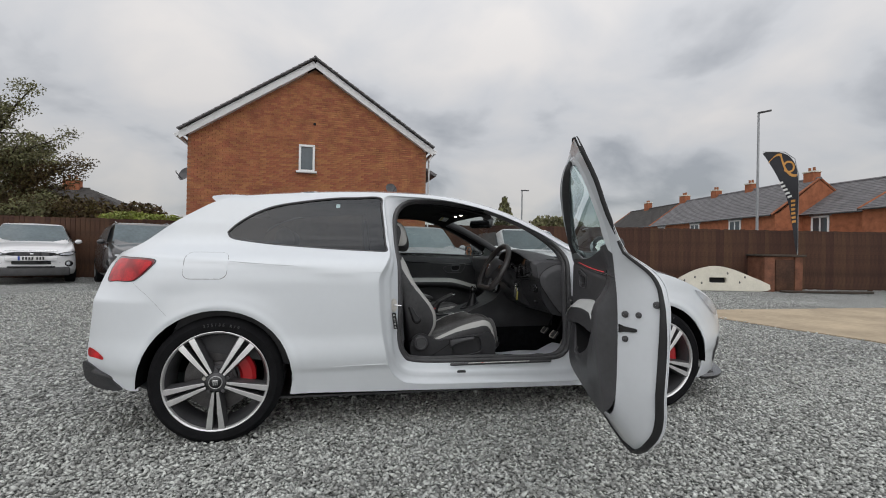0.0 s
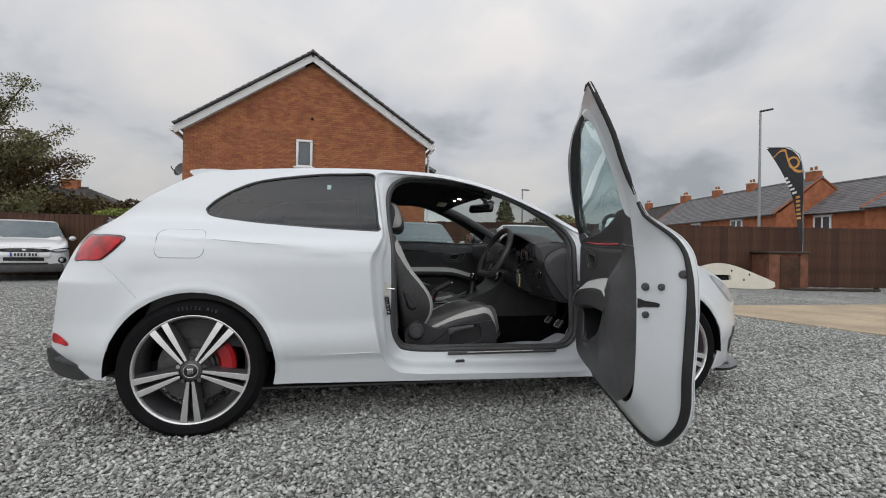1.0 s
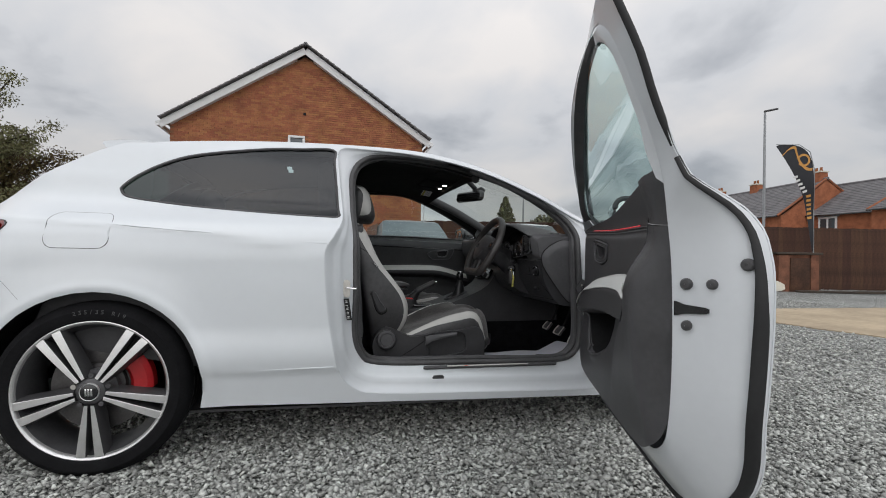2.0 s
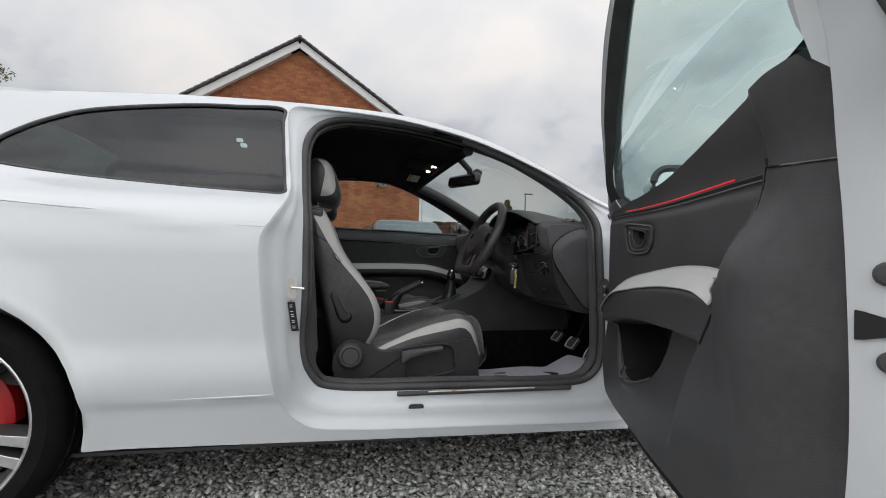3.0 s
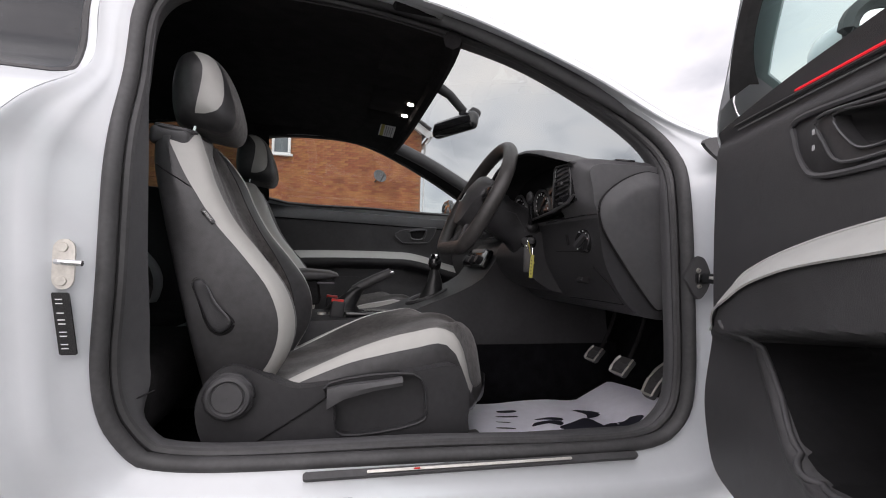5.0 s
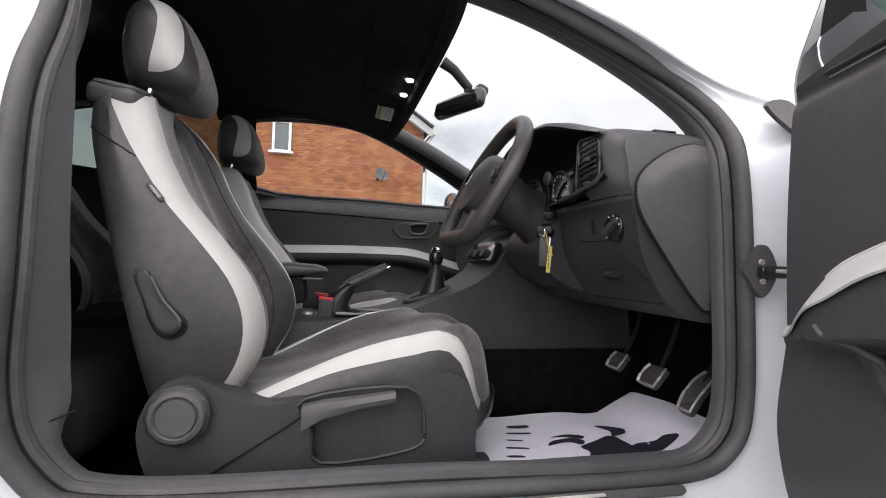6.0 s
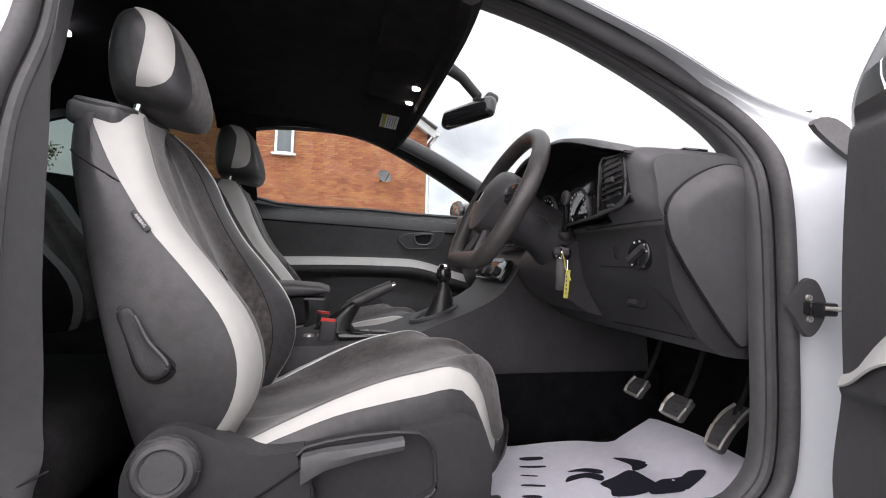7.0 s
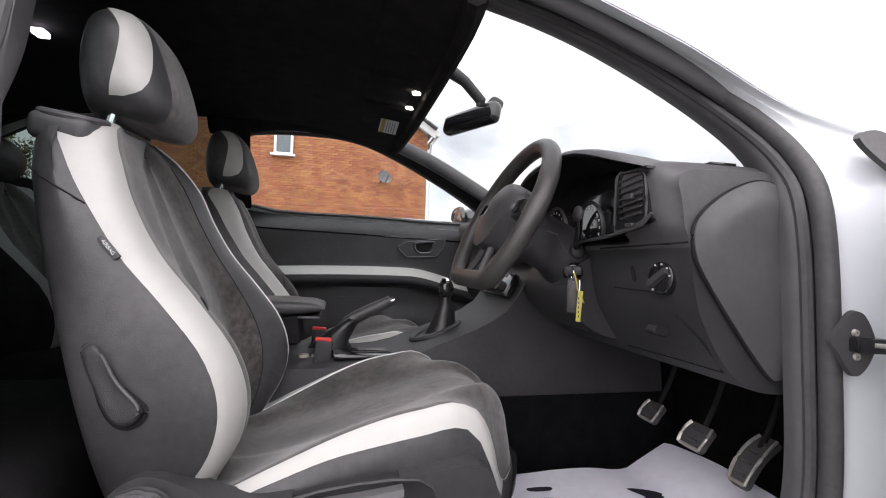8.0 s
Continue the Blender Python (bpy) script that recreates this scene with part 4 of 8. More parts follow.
for s, d in ((0.0, 0.0), (0.0, 0.10), (0.12, 0.16), (0.20, 0.34), (0.55, 0.62), (0.85, 0.92), (1.0, 1.0)):
    q = door_edge + (panel_ring - door_edge) * s
    q[:, 1] = door_edge[:, 1] + (panel_ring[:, 1] - door_edge[:, 1]) * d
    rows.append(q)
dpart("shut_face", lattice(rows, around=True), "jamb", label="white door edge", smooth=50, thick=0.003)
strip = door_edge * 0.965 + panel_ring * 0.035
strip[:, 1] = door_edge[:, 1] + (panel_ring[:, 1] - door_edge[:, 1]) * 0.12
wrap = np.argsort(np.mod(ANG + radians(20), 2 * math.pi))
turn = np.degrees(np.mod(ANG[wrap] + radians(20), 2 * math.pi)) - 20
for lo, hi, r, label in ((60, 112, 0.007, "thin rubber lip"), (133, 155, 0.008, "thin rubber lip"), (155, 339, 0.0155, "thick black rubber weatherstrip")):
    run = strip[wrap[(turn >= lo) & (turn <= hi)]]
    radii = [r * (0.45 + 0.55 * min(1.0, 6 * k, 6 * (1 - k))) for k in np.linspace(0, 1, len(run))]
    dpart("weatherstrip", tube(run, radii, 8, False, 0.55, (0, 1, 0)), "black_rubber", label=label, smooth=60)
# inner window frame down to the glass
frame_out = panel_ring[panel_ring[:, 2] > 0.99]
FRAME = [(0.680, 1.006), (0.51, 1.104), (0.365, 1.180), (0.125, 1.264), (-0.12, 1.316), (-0.30, 1.330), (-0.384, 1.318), (-0.402, 1.25), (-0.386, 1.03)]
fr = resample(spline(FRAME, 6), 60)
fo = resample(frame_out[np.argsort(np.arctan2(frame_out[:, 2] - 0.99, frame_out[:, 0] - 0.1))], 60)


def upper_y(z):
    return float(side_y(z))


rows = [fo, np.array([(a * 0.5 + o[0] * 0.5, (upper_y(b) + 0.030 + o[1]) * 0.5 + 0.004, b * 0.5 + o[2] * 0.5) for (a, b), o in zip(fr, fo)]),
        np.array([(a, upper_y(b) + (0.020 if a < -0.34 else 0.026), b) for a, b in fr]), np.array([(a, upper_y(b) + 0.012, b) for a, b in fr])]
cut = int(np.argmax(fr[:, 0] < -0.325))
dpart("window_surround", lattice([r[:cut + 1] for r in rows[1:]]), "rubber", label="black inner window frame", smooth=50)
dpart("frame_face", lattice([r[:cut + 1] for r in rows[:2]]), "jamb", label="painted window frame", smooth=50)
dpart("rear_post", lattice([r[cut:] for r in rows]), "jamb", label="white painted window post", smooth=50)
dpart("glass_run", tube([tuple(p + np.array((0.0, 0.002, 0.0))) for p in rows[-1][cut:]], 0.004, 6), "rubber")
glass_pane = dpart("window_pane", sheet(door_win, lambda a, b: (a, upper_y(b) + 0.014, b), 0.06), "door_glass", label="green-tinted door glass", smooth=60)
glass_pane.visible_shadow = False


# inner panel: relief as a function of place
BELT = curve1([(-0.41, 1.048), (-0.36, 1.042), (-0.306, 1.034), (-0.2, 1.020), (0.0, 0.996), (0.15, 0.982), (0.3, 0.976), (0.6, 0.972), (0.80, 0.962), (0.86, 0.958)])
ARM_TOP = curve1([(-0.24, 0.775), (-0.16, 0.782), (-0.06, 0.790), (0.06, 0.789), (0.20, 0.779), (0.30, 0.770), (0.44, 0.756), (0.52, 0.744), (0.65, 0.715), (0.70, 0.698), (0.735, 0.678), (0.77, 0.650), (0.80, 0.620), (0.86, 0.60)])
PAD_LOW = curve1([(-0.24, 0.736), (-0.12, 0.746), (0.0, 0.746), (0.15, 0.738), (0.33, 0.726), (0.51, 0.706), (0.60, 0.682), (0.65, 0.660), (0.70, 0.642), (0.74, 0.624), (0.80, 0.602), (0.86, 0.585)])
ARM_BOT = curve1([(-0.20, 0.674), (-0.04, 0.670), (0.13, 0.664), (0.31, 0.652), (0.56, 0.622), (0.70, 0.600), (0.86, 0.582)])
POCKET = np.array([(0.730, 0.700), (0.672, 0.628), (0.590, 0.555), (0.520, 0.486), (0.475, 0.468), (0.37, 0.484), (0.27, 0.520), (0.21, 0.560), (0.165, 0.610), (0.10, 0.700)])
BEZEL = spline([(0.560, 0.912), (0.44, 0.904), (0.33, 0.893), (0.294, 0.888), (0.288, 0.872), (0.298, 0.846), (0.337, 0.828), (0.42, 0.823), (0.515, 0.829), (0.546, 0.850), (0.563, 0.885)], 4, closed=True)
BOWL = spline([(0.505, 0.898), (0.41, 0.892), (0.315, 0.881), (0.297, 0.874), (0.304, 0.858), (0.320, 0.844), (0.350, 0.836), (0.40, 0.833), (0.465, 0.836), (0.492, 0.864)], 4, closed=True)
HOLE = spline([(0.478, 0.893), (0.42, 0.888), (0.368, 0.881), (0.360, 0.868), (0.376, 0.850), (0.42, 0.843), (0.450, 0.853)], 4, closed=True)


def depth_in(poly, x, z):
    """Signed distance to an outline, positive inside."""
    p = np.array((x, z))
    q = np.roll(poly, -1, axis=0)
    d = q - poly
    t = np.clip(((p - poly) * d).sum(axis=1) / (d * d).sum(axis=1), 0, 1)
    dist = float(np.linalg.norm(poly + d * t[:, None] - p, axis=1).min())
    cross = ((poly[:, 1] > z) != (q[:, 1] > z)) & (x < d[:, 0] * (z - poly[:, 1]) / np.where(d[:, 1] == 0, 1e-9, d[:, 1]) + poly[:, 0])
    return dist if cross.sum() % 2 else -dist


def arm_end(z):
    return max(-0.236, -0.140 - 0.88 * (z - 0.67))


def panel_y(x, z):
    y = 0.142 + 0.028 * ease(0.93, 1.04, z)
    # rear field proud of a slanted seam, folding back to the shut face
    seam = -0.262 + 0.30 * min(0.17, max(0.0, 0.95 - z))
    y += 0.010 * ease(seam + 0.010, seam - 0.006, x) * ease(0.60, 0.70, z)
    y -= 0.026 * ease(-0.295, -0.395, x)
    swell = 0.048 * ease(0.40, 0.63, z) * ease(0.90, 0.775, z) * ease(arm_end(z) + 0.034, arm_end(z) + 0.004, x) * ease(-0.395, -0.265, x)
    # shallow groove along the trim line
    y -= 0.006 * math.exp(-((z - float(RED(x)) + 0.012) / 0.008) ** 2) * ease(-0.26, -0.22, x)
    # arm rest: sloping white top, upright dark side, undercut
    zt, zp, zb = float(ARM_TOP(x)), float(PAD_LOW(x)), float(ARM_BOT(x))
    slope = min(1.0, max(0.0, (zt - z) / (zt - zp)))
    y += max(swell, 0.050 * slope ** 0.8 * ease(zb - 0.004, zb + 0.008, z) * ease(arm_end(z) - 0.030, arm_end(z) + 0.002, x) * ease(0.87, 0.66, x))
    # map pocket with a raised lip
    k = depth_in(POCKET, x, z)
    y -= 0.125 * ease(0.0, 0.014 + 0.05 * ease(0.32, 0.16, x), k) * ease(zb + 0.001, zb - 0.007, z)
    y += 0.010 * ease(-0.035, -0.008, k) * ease(0.004, -0.004, k) * ease(zb + 0.01, zb - 0.01, z) * ease(0.30, 0.44, x)
    y += 0.020 * ease(0.62, 0.45, z) * (1 - ease(-0.01, 0.01, k))
    # dish round the pull
    y -= 0.010 * ease(-0.010, 0.014, depth_in(BEZEL, x, z)) + 0.050 * ease(-0.006, 0.004, depth_in(HOLE, x, z))
    return y


RED = curve1([(-0.30, 0.921), (-0.2, 0.924), (0.0, 0.927), (0.18, 0.931), (0.40, 0.940), (0.56, 0.948), (0.80, 0.958)])
pl = [(x, z) for x, _, z in panel_ring if z < 0.93 or (z < 0.96 and x > 0.7) or (z < 1.052 and x < 0)]
pl_ang = [math.atan2(z - mid[1], x - mid[0]) for x, z in pl]
lower = np.array(pl)
start = math.atan2(0.96 - mid[1], 0.2 - mid[0])
lower = lower[np.argsort(-np.mod(np.array(pl_ang) - start, 2 * math.pi))]
top = [(x, float(BELT(x))) for x in np.linspace(lower[-1][0] + 0.006, lower[0][0] - 0.012, 44)]
panel_outline = np.array([*map(tuple, lower), *top])
lip_mid = POCKET.mean(axis=0)
bowl = resample(lip_mid + (POCKET - lip_mid) * 0.995, 90, closed=True)
bowl = resample(np.array([(a, min(b, float(ARM_BOT(a)) - 0.006)) for a, b in bowl]), 120, closed=True)
dpart("inner_panel", sheet(panel_outline, lambda a, b: (a, panel_y(a, b), b), 0.0072, (bowl,)), "door_plastic", label="charcoal inner door panel with a map pocket", smooth=60)
# inside of the pocket, its deep shade given by a darker colour
dpart("pocket_liner", sheet(bowl, lambda a, b: (a, panel_y(a, b), b), 0.0072), "pocket_shade", label="inside of the map pocket, coloured near black for its shade", smooth=60)
lip = [lip_mid + (p - lip_mid) * 1.0 for p in spline(POCKET[1:7], 6)]
dpart("pocket_lip", tube([(a, panel_y(a, b) + 0.001, b) for a, b in lip], 0.0042, 8), "plastic_soft", label="rounded lip of the map pocket", smooth=60)
bx = np.linspace(-0.388, 0.80, 56)
rows = [[(x, panel_y(x, float(BELT(x))), float(BELT(x))) for x in bx], [(x, panel_y(x, float(BELT(x))) - 0.008, float(BELT(x)) + 0.004) for x in bx], [(x, upper_y(float(BELT(x))) + 0.010, float(BELT(x)) + 0.002) for x in bx]]
dpart("belt_rail", lattice(rows), "door_plastic", label="black rail below the window", smooth=60)
seam_line = [(x, panel_y(x, z) + 0.001, z) for x, z in spline([(-0.262, 0.940), (-0.240, 0.88), (-0.228, 0.83), (-0.224, 0.785)], 8)]
dpart("seam", tube(seam_line, 0.0022, 6), "gloss_black")
dpart("seam", tube([(x, panel_y(x, z) + 0.0005, z) for x, z in spline([(-0.262, 0.928), (-0.31, 0.922), (-0.388, 0.916)], 6)], 0.0018, 6), "gloss_black")
band = [(x, float(RED(x))) for x in np.linspace(-0.25, 0.74, 40)]
dpart("trim_line", tube([(x, panel_y(x, z) + 0.001, z) for x, z in band], 0.0028, 6), "plastic")
dpart("trim_edge", tube([(x, panel_y(x, z - 0.006) + 0.001, z - 0.006) for x, z in band], 0.0012, 6), "grey_leather")
dpart("light_strip", tube([(x, panel_y(x, z) + 0.002, z + 0.005) for x, z in band if -0.16 < x < 0.57], 0.0016, 6), "red_strip", label="thin glowing red light strip")
# white leather laid over the arm rest's sloping top
rows = []
for f in np.linspace(0.0, 1.0, 9):
    x0 = arm_end(0.772 - 0.034 * f) + 0.004
    row = []
    for u in np.linspace(0.0, 1.0, 64):
        x = x0 + (0.83 - x0) * u
        cover = 1.0 - 0.18 * min(1.0, max(0.0, (x - x0) / 0.09)) ** 0.8 * ease(0.50, 0.12, x)
        z = float(ARM_TOP(x)) + 0.003 + (float(PAD_LOW(x)) - float(ARM_TOP(x)) - 0.003) * f * cover
        row.append((x, panel_y(x, z) + 0.004 * ease(0.83, 0.70, x) + 0.002, z))
    rows.append(row)
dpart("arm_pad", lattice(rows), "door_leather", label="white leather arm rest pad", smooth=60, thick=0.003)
dpart("seam", tube([(arm_end(z) - 0.004, panel_y(arm_end(z) - 0.004, z) + 0.0005, z) for z in np.linspace(0.676, 0.745, 8)], 0.0022, 6), "gloss_black")
dpart("arm_piping", tube([(p[0], p[1] + 0.002, p[2] + 0.001) for p in rows[0][:58]], 0.0016, 5), "piping")
# door pull: a bezel, a lever round a dark finger hole, lock marks
pull = dpart("door_pull", slab_shape(BEZEL, lambda a, b: (a, 0.128, b), lambda a, b: (a, 0.144 - 0.004 * (abs(b - 0.868) / 0.045) ** 2, b), 0.012, (BOWL,)), "plastic", label="dark interior door handle", smooth=50)
dpart("rim", tube([(a, 0.144, b) for a, b in BEZEL], 0.0040, 6, True), "plastic_soft", pull)
dpart("lever", slab_shape(BOWL, lambda a, b: (a, 0.130, b), lambda a, b: (a, 0.139 + 0.008 * ease(0.36, 0.50, a), b), 0.012, (HOLE,)), "gunmetal", pull, "satin grey lever", 50)
dpart("lever_rim", tube([(a, 0.142 + 0.008 * ease(0.36, 0.50, a), b) for a, b in BOWL], 0.0022, 6, True), "plastic_soft", pull)
dpart("finger_hole", sheet(HOLE, lambda a, b: (a, 0.094, b), 0.02), "headlining", pull)
dpart("lever_edge", tube([(a, 0.141 + 0.008 * ease(0.36, 0.50, a), b) for a, b in HOLE], 0.0018, 6, True), "barrel", pull)
for z in (0.886, 0.866):
    dpart("lock_mark", block((0.524, 0.1435, z), (0.006, 0.002, 0.007), 0.0006), "dial", pull)
# latch slot and bump stops on the door edge
FACE_OUT = np.array((-0.775, 0.63, 0))


def on_face(z, s):
    i = int(np.argmin(np.abs(door_edge[:, 2] - z) + 9 * (door_edge[:, 0] > 0)))
    p = door_edge[i] + (panel_ring[i] - door_edge[i]) * s
    p[1] = door_edge[i][1] + (panel_ring[i][1] - door_edge[i][1]) * float(np.interp(s, (0, 0.12, 0.2, 0.55, 0.85, 1), (0.1, 0.16, 0.34, 0.62, 0.92, 1)))
    return p + FACE_OUT * 0.004


def stud(z, s, r):
    p = on_face(z, s)
    m = Matrix.Translation(p) @ Vector((-0.75, 0.66, 0)).to_track_quat("Z", "Y").to_matrix().to_4x4()
    return turned([(0.001, 0.010), (r * 0.7, 0.009), (r, 0.004), (r, -0.01)], 16, m)


for z, s, r in ((0.800, 0.78, 0.0120), (0.793, 0.50, 0.0105), (0.697, 0.78, 0.0105), (0.845, 0.15, 0.0120)):
    dpart("bump_stop", stud(z, s, r), "rubber")
slot_rows = []
for s, h in ((0.96, 0.015), (0.90, 0.014), (0.80, 0.0095), (0.58, 0.0065), (0.54, 0.004)):
    p = on_face(0.742, s)
    p[2] = 0.742
    slot_rows.append([tuple(p + np.array((0, 0, dz)) + FACE_OUT * d) for d, dz in ((-0.004, -h), (0.002, -h), (0.002, h), (-0.004, h))])
dpart("latch_slot", capped(slot_rows), "gloss_black", label="black tapered door latch slot")
# wing mirror outside the glass
wm = dpart("wing_mirror", ball((0.665, -0.020, 1.042), (0.068, 0.092, 0.060), 18, 14), "paint", label="white wing mirror housing")
dpart("mirror_glass", sheet(rounded(0.145, 0.095, 0.035, 5), lambda a, b: (0.606, -0.020 + a, 1.042 + b), 0.05), "mirror", wm)
dpart("mirror_frame", tube([(0.608, -0.020 + a, 1.042 + b) for a, b in rounded(0.152, 0.102, 0.040, 5)], 0.012, 6, True), "rubber", wm)
dpart("mirror_arm", tube([(0.66, 0.10, 0.975), (0.66, 0.06, 0.985), (0.66, 0.02, 1.0)], [0.03, 0.024, 0.03], 10), "gloss_black", wm)
# hinge side: check strap, its box and bolts
strap = part("check_strap", slab_shape(spline([(-0.060, 0.0), (-0.030, 0.034), (-0.005, 0.060), (0.025, 0.058), (0.050, 0.020), (0.054, -0.008), (0.035, -0.045), (0.008, -0.066), (-0.016, -0.052), (-0.040, -0.022)], 4, closed=True), lambda a, b: (0.733 + a * 0.36, 0.074 - a * 0.25, 0.692 + b * 0.70), lambda a, b: (0.733 + a * 0.34, 0.067 - a * 0.25, 0.692 + b * 0.68), 0.03), "plastic", car, "black door check strap")
part("strap_box", block((0.745, 0.058, 0.690), (0.040, 0.020, 0.021), 0.004, Matrix.Rotation(radians(-18), 4, "Z")), "gloss_black", strap, "black box of the strap")
part("strap_bar", tube([(0.742, 0.048, 0.692), (0.785, 0.022, 0.690), (0.815, -0.06, 0.692)], [0.003, 0.005, 0.005], 8), "steel", strap, "steel arm of the strap")
for d, e in ((0.006, 0.019), (0.010, -0.019)):
    part("strap_bolt", turned([(0.001, 0.004), (0.0045, 0.004), (0.005, 0.0)], 12, Matrix.Translation((0.728 + d * 0.6, 0.066, 0.690 + e * 0.85)) @ Matrix.Rotation(radians(90), 4, "X")), "steel", strap)
part("hinge_cover", slab_shape(spline([(-0.05, 0.03), (0.0, 0.045), (0.05, 0.0), (0.045, -0.035), (0.0, -0.02)], 4, closed=True), lambda a, b: (0.80 + a, 0.075 + 0.3 * b, 0.945 + b), lambda a, b: (0.80 + a, 0.066 + 0.3 * b, 0.945 + b), 0.03), "rubber", car, "black rubber pad on the front pillar")


# ---------------------------------------------------------------- cabin shell
def inner_y(x, z):
    return body_y(x, min(z, 1.35)) + 0.075


lin = [p for p in gutter if -1.25 < p[0] < 0.26]
rows = []
for x, z in lin:
    y0 = body_y(x, z) + 0.055
    row = []
    for s in np.linspace(0, 1, 21):
        k = 1 - (2 * s - 1) ** 4
        row.append((x + 0.02 + 0.05 * k * ease(0.0, 0.3, x), y0 + (WIDTH - 2 * y0) * s, z - 0.055 + 0.045 * k))
    rows.append(row)
part("headlining", lattice(rows), "headlining", car, "black fabric headlining", 60, 0.004)
header = rows[-1]
FAR_TOP = curve1([(-0.46, 1.26), (-0.36, 1.262), (-0.30, 1.276), (0.0, 1.288), (0.18, 1.259), (0.40, 1.169), (0.60, 1.064), (0.70, 1.005)])
GUTTER_Z = curve1(GUTTER)
rail = []
for x in np.linspace(-0.46, 0.70, 30):
    z0, z1 = float(FAR_TOP(x)), float(GUTTER_Z(x)) - 0.03
    rail.append([(x, far(x, z0 + (z1 - z0) * k)[1] - d, z0 + (z1 - z0) * k - 0.004 * k) for k, d in ((0.0, 0.012), (0.1, 0.026), (0.5, 0.034), (1.0, 0.045))])
part("roof_side_trim", lattice(rail), "headlining", car, "black trim along the roof side", 60, 0.003)
part("header_rail", tube(header, 0.022, 8, False, 1.0), "headlining", car)
part("floor_pan", merge(lattice([[(x, y, z) for y in np.linspace(0.15, 1.66, 7)] for x, z in ((-1.55, 0.55), (-0.95, 0.50), (-0.72, 0.30), (-0.45, 0.245), (0.80, 0.245), (1.02, 0.34), (1.10, 0.55), (1.12, 0.90))])), "carpet", car, "black carpeted floor", 50, 0.005)
# inner side walls behind the doors
for f in (0, 1):
    def wall_side(a, b, f=f):
        y = inner_y(a, b)
        return (a, WIDTH - y if f else y, b)
    lowside = np.array([(-1.55, 0.5), (-0.40, 0.26), (-0.40, 0.97), (-1.3, 1.06)])
    part("rear_side_trim", sheet(resample(lowside, 40, True), wall_side, 0.1), "plastic", car, "dark rear side trim", 60, 0.004)
part("pillar_trim", sheet(resample(np.array([(-0.385, 0.98), (-0.44, 1.30), (-0.30, 1.295), (-0.305, 0.98)]), 34, True), lambda a, b: (a, WIDTH - inner_y(a, b), b), 0.06), "headlining", car, smooth=60, thick=0.004)
part("pillar_trim", sheet(resample(np.array([(-0.455, 0.30), (-0.53, 1.30), (-0.43, 1.295), (-0.405, 0.98), (-0.395, 0.30)]), 34, True), lambda a, b: (a, inner_y(a, b) + 0.12, b), 0.06), "headlining", car, smooth=60, thick=0.004)
part("pillar_trim", sheet(resample(np.array([(-1.28, 1.04), (-1.22, 1.18), (-1.0, 1.27), (-0.9, 1.30), (-1.4, 1.24), (-1.6, 1.05)]), 34, True), lambda a, b: (a, WIDTH - inner_y(a, b) + 0.02, b), 0.06), "headlining", car, smooth=60, thick=0.004)
for s in (0.022, 0.965):
    pts = [span(p, roof_rise(p[0]), screen_bow(p[0]), 3, s - 0.01, s + 0.01)[1] for p in screen_pts[1:-3]]
    part("a_pillar_trim", tube([(x - 0.02, y + (0.012 if s < 0.5 else -0.012), z - 0.02) for x, y, z in pts], 0.018 if s < 0.5 else 0.030, 10, False, 0.8), "plastic_soft", car, "dark grey front pillar trim", 60)
part("rear_parcel", block((-1.35, 0.905, 0.93), (0.45, 1.3, 0.02), 0.005), "carpet", car)

# near foot-well side, lower pillar and sill cover
part("kick_trim", sheet(resample(np.array([(0.765, 0.26), (0.765, 0.60), (0.765, 0.90), (1.08, 0.90), (1.05, 0.26)]), 40, True), lambda a, b: (a, 0.165 + 0.02 * (a - 0.7), b), 0.06), "plastic_soft", car, "grey foot-well side trim", 60, 0.004)
part("sill_cover", lattice([[(x, y, z) for x in np.linspace(-0.36, 0.80, 20)] for y, z in ((0.135, 0.345), (0.16, 0.352), (0.20, 0.345), (0.215, 0.25))]), "plastic_soft", car, smooth=50, thick=0.003)

# ---------------------------------------------------------------- passenger door inside
FP = np.array([(-0.36, 0.27), (-0.38, 0.985), (-0.2, 0.962), (0.2, 0.945), (0.72, 0.925), (0.80, 0.80), (0.80, 0.27)])


def far_panel(x, z):
    y = 1.672 + 0.05 * ease(0.88, 0.98, z)
    mid_z = 0.719 + 0.015 * math.cos((x - 0.2) * 3.0) - 0.06 * ease(0.35, 0.7, x)
    y -= 0.055 * ease(mid_z - 0.075, mid_z - 0.05, z) * ease(mid_z + 0.02, mid_z - 0.025, z)
    y -= 0.02 * ease(0.60, 0.5, z)
    return (x, y, z)


fpan = part("passenger_door_panel", sheet(resample(FP, 120, True), far_panel, 0.016), "plastic", car, "black passenger door panel with white strip", 60)
rows = []
for x in np.linspace(-0.33, 0.70, 40):
    mz = 0.719 + 0.015 * math.cos((x - 0.2) * 3.0) - 0.06 * ease(0.35, 0.7, x)
    rows.append([(x, far_panel(x, mz + d)[1] - 0.003, mz + d) for d in (-0.018, -0.01, 0.0, 0.010, 0.018)])
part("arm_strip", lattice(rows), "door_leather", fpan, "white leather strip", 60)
part("trim_line", tube([(x, far_panel(x, 0.90 - 0.03 * x)[1] - 0.003, 0.895 - 0.03 * x) for x in np.linspace(-0.30, 0.72, 20)], 0.0035, 6), "gloss_black", fpan)
h = spline([(-0.118, -0.006), (-0.105, 0.008), (-0.08, 0.020), (0.0, 0.031), (0.088, 0.040), (0.096, 0.032), (0.085, 0.0), (0.060, -0.036), (0.040, -0.042), (-0.06, -0.046), (-0.085, -0.040)], 4, closed=True)
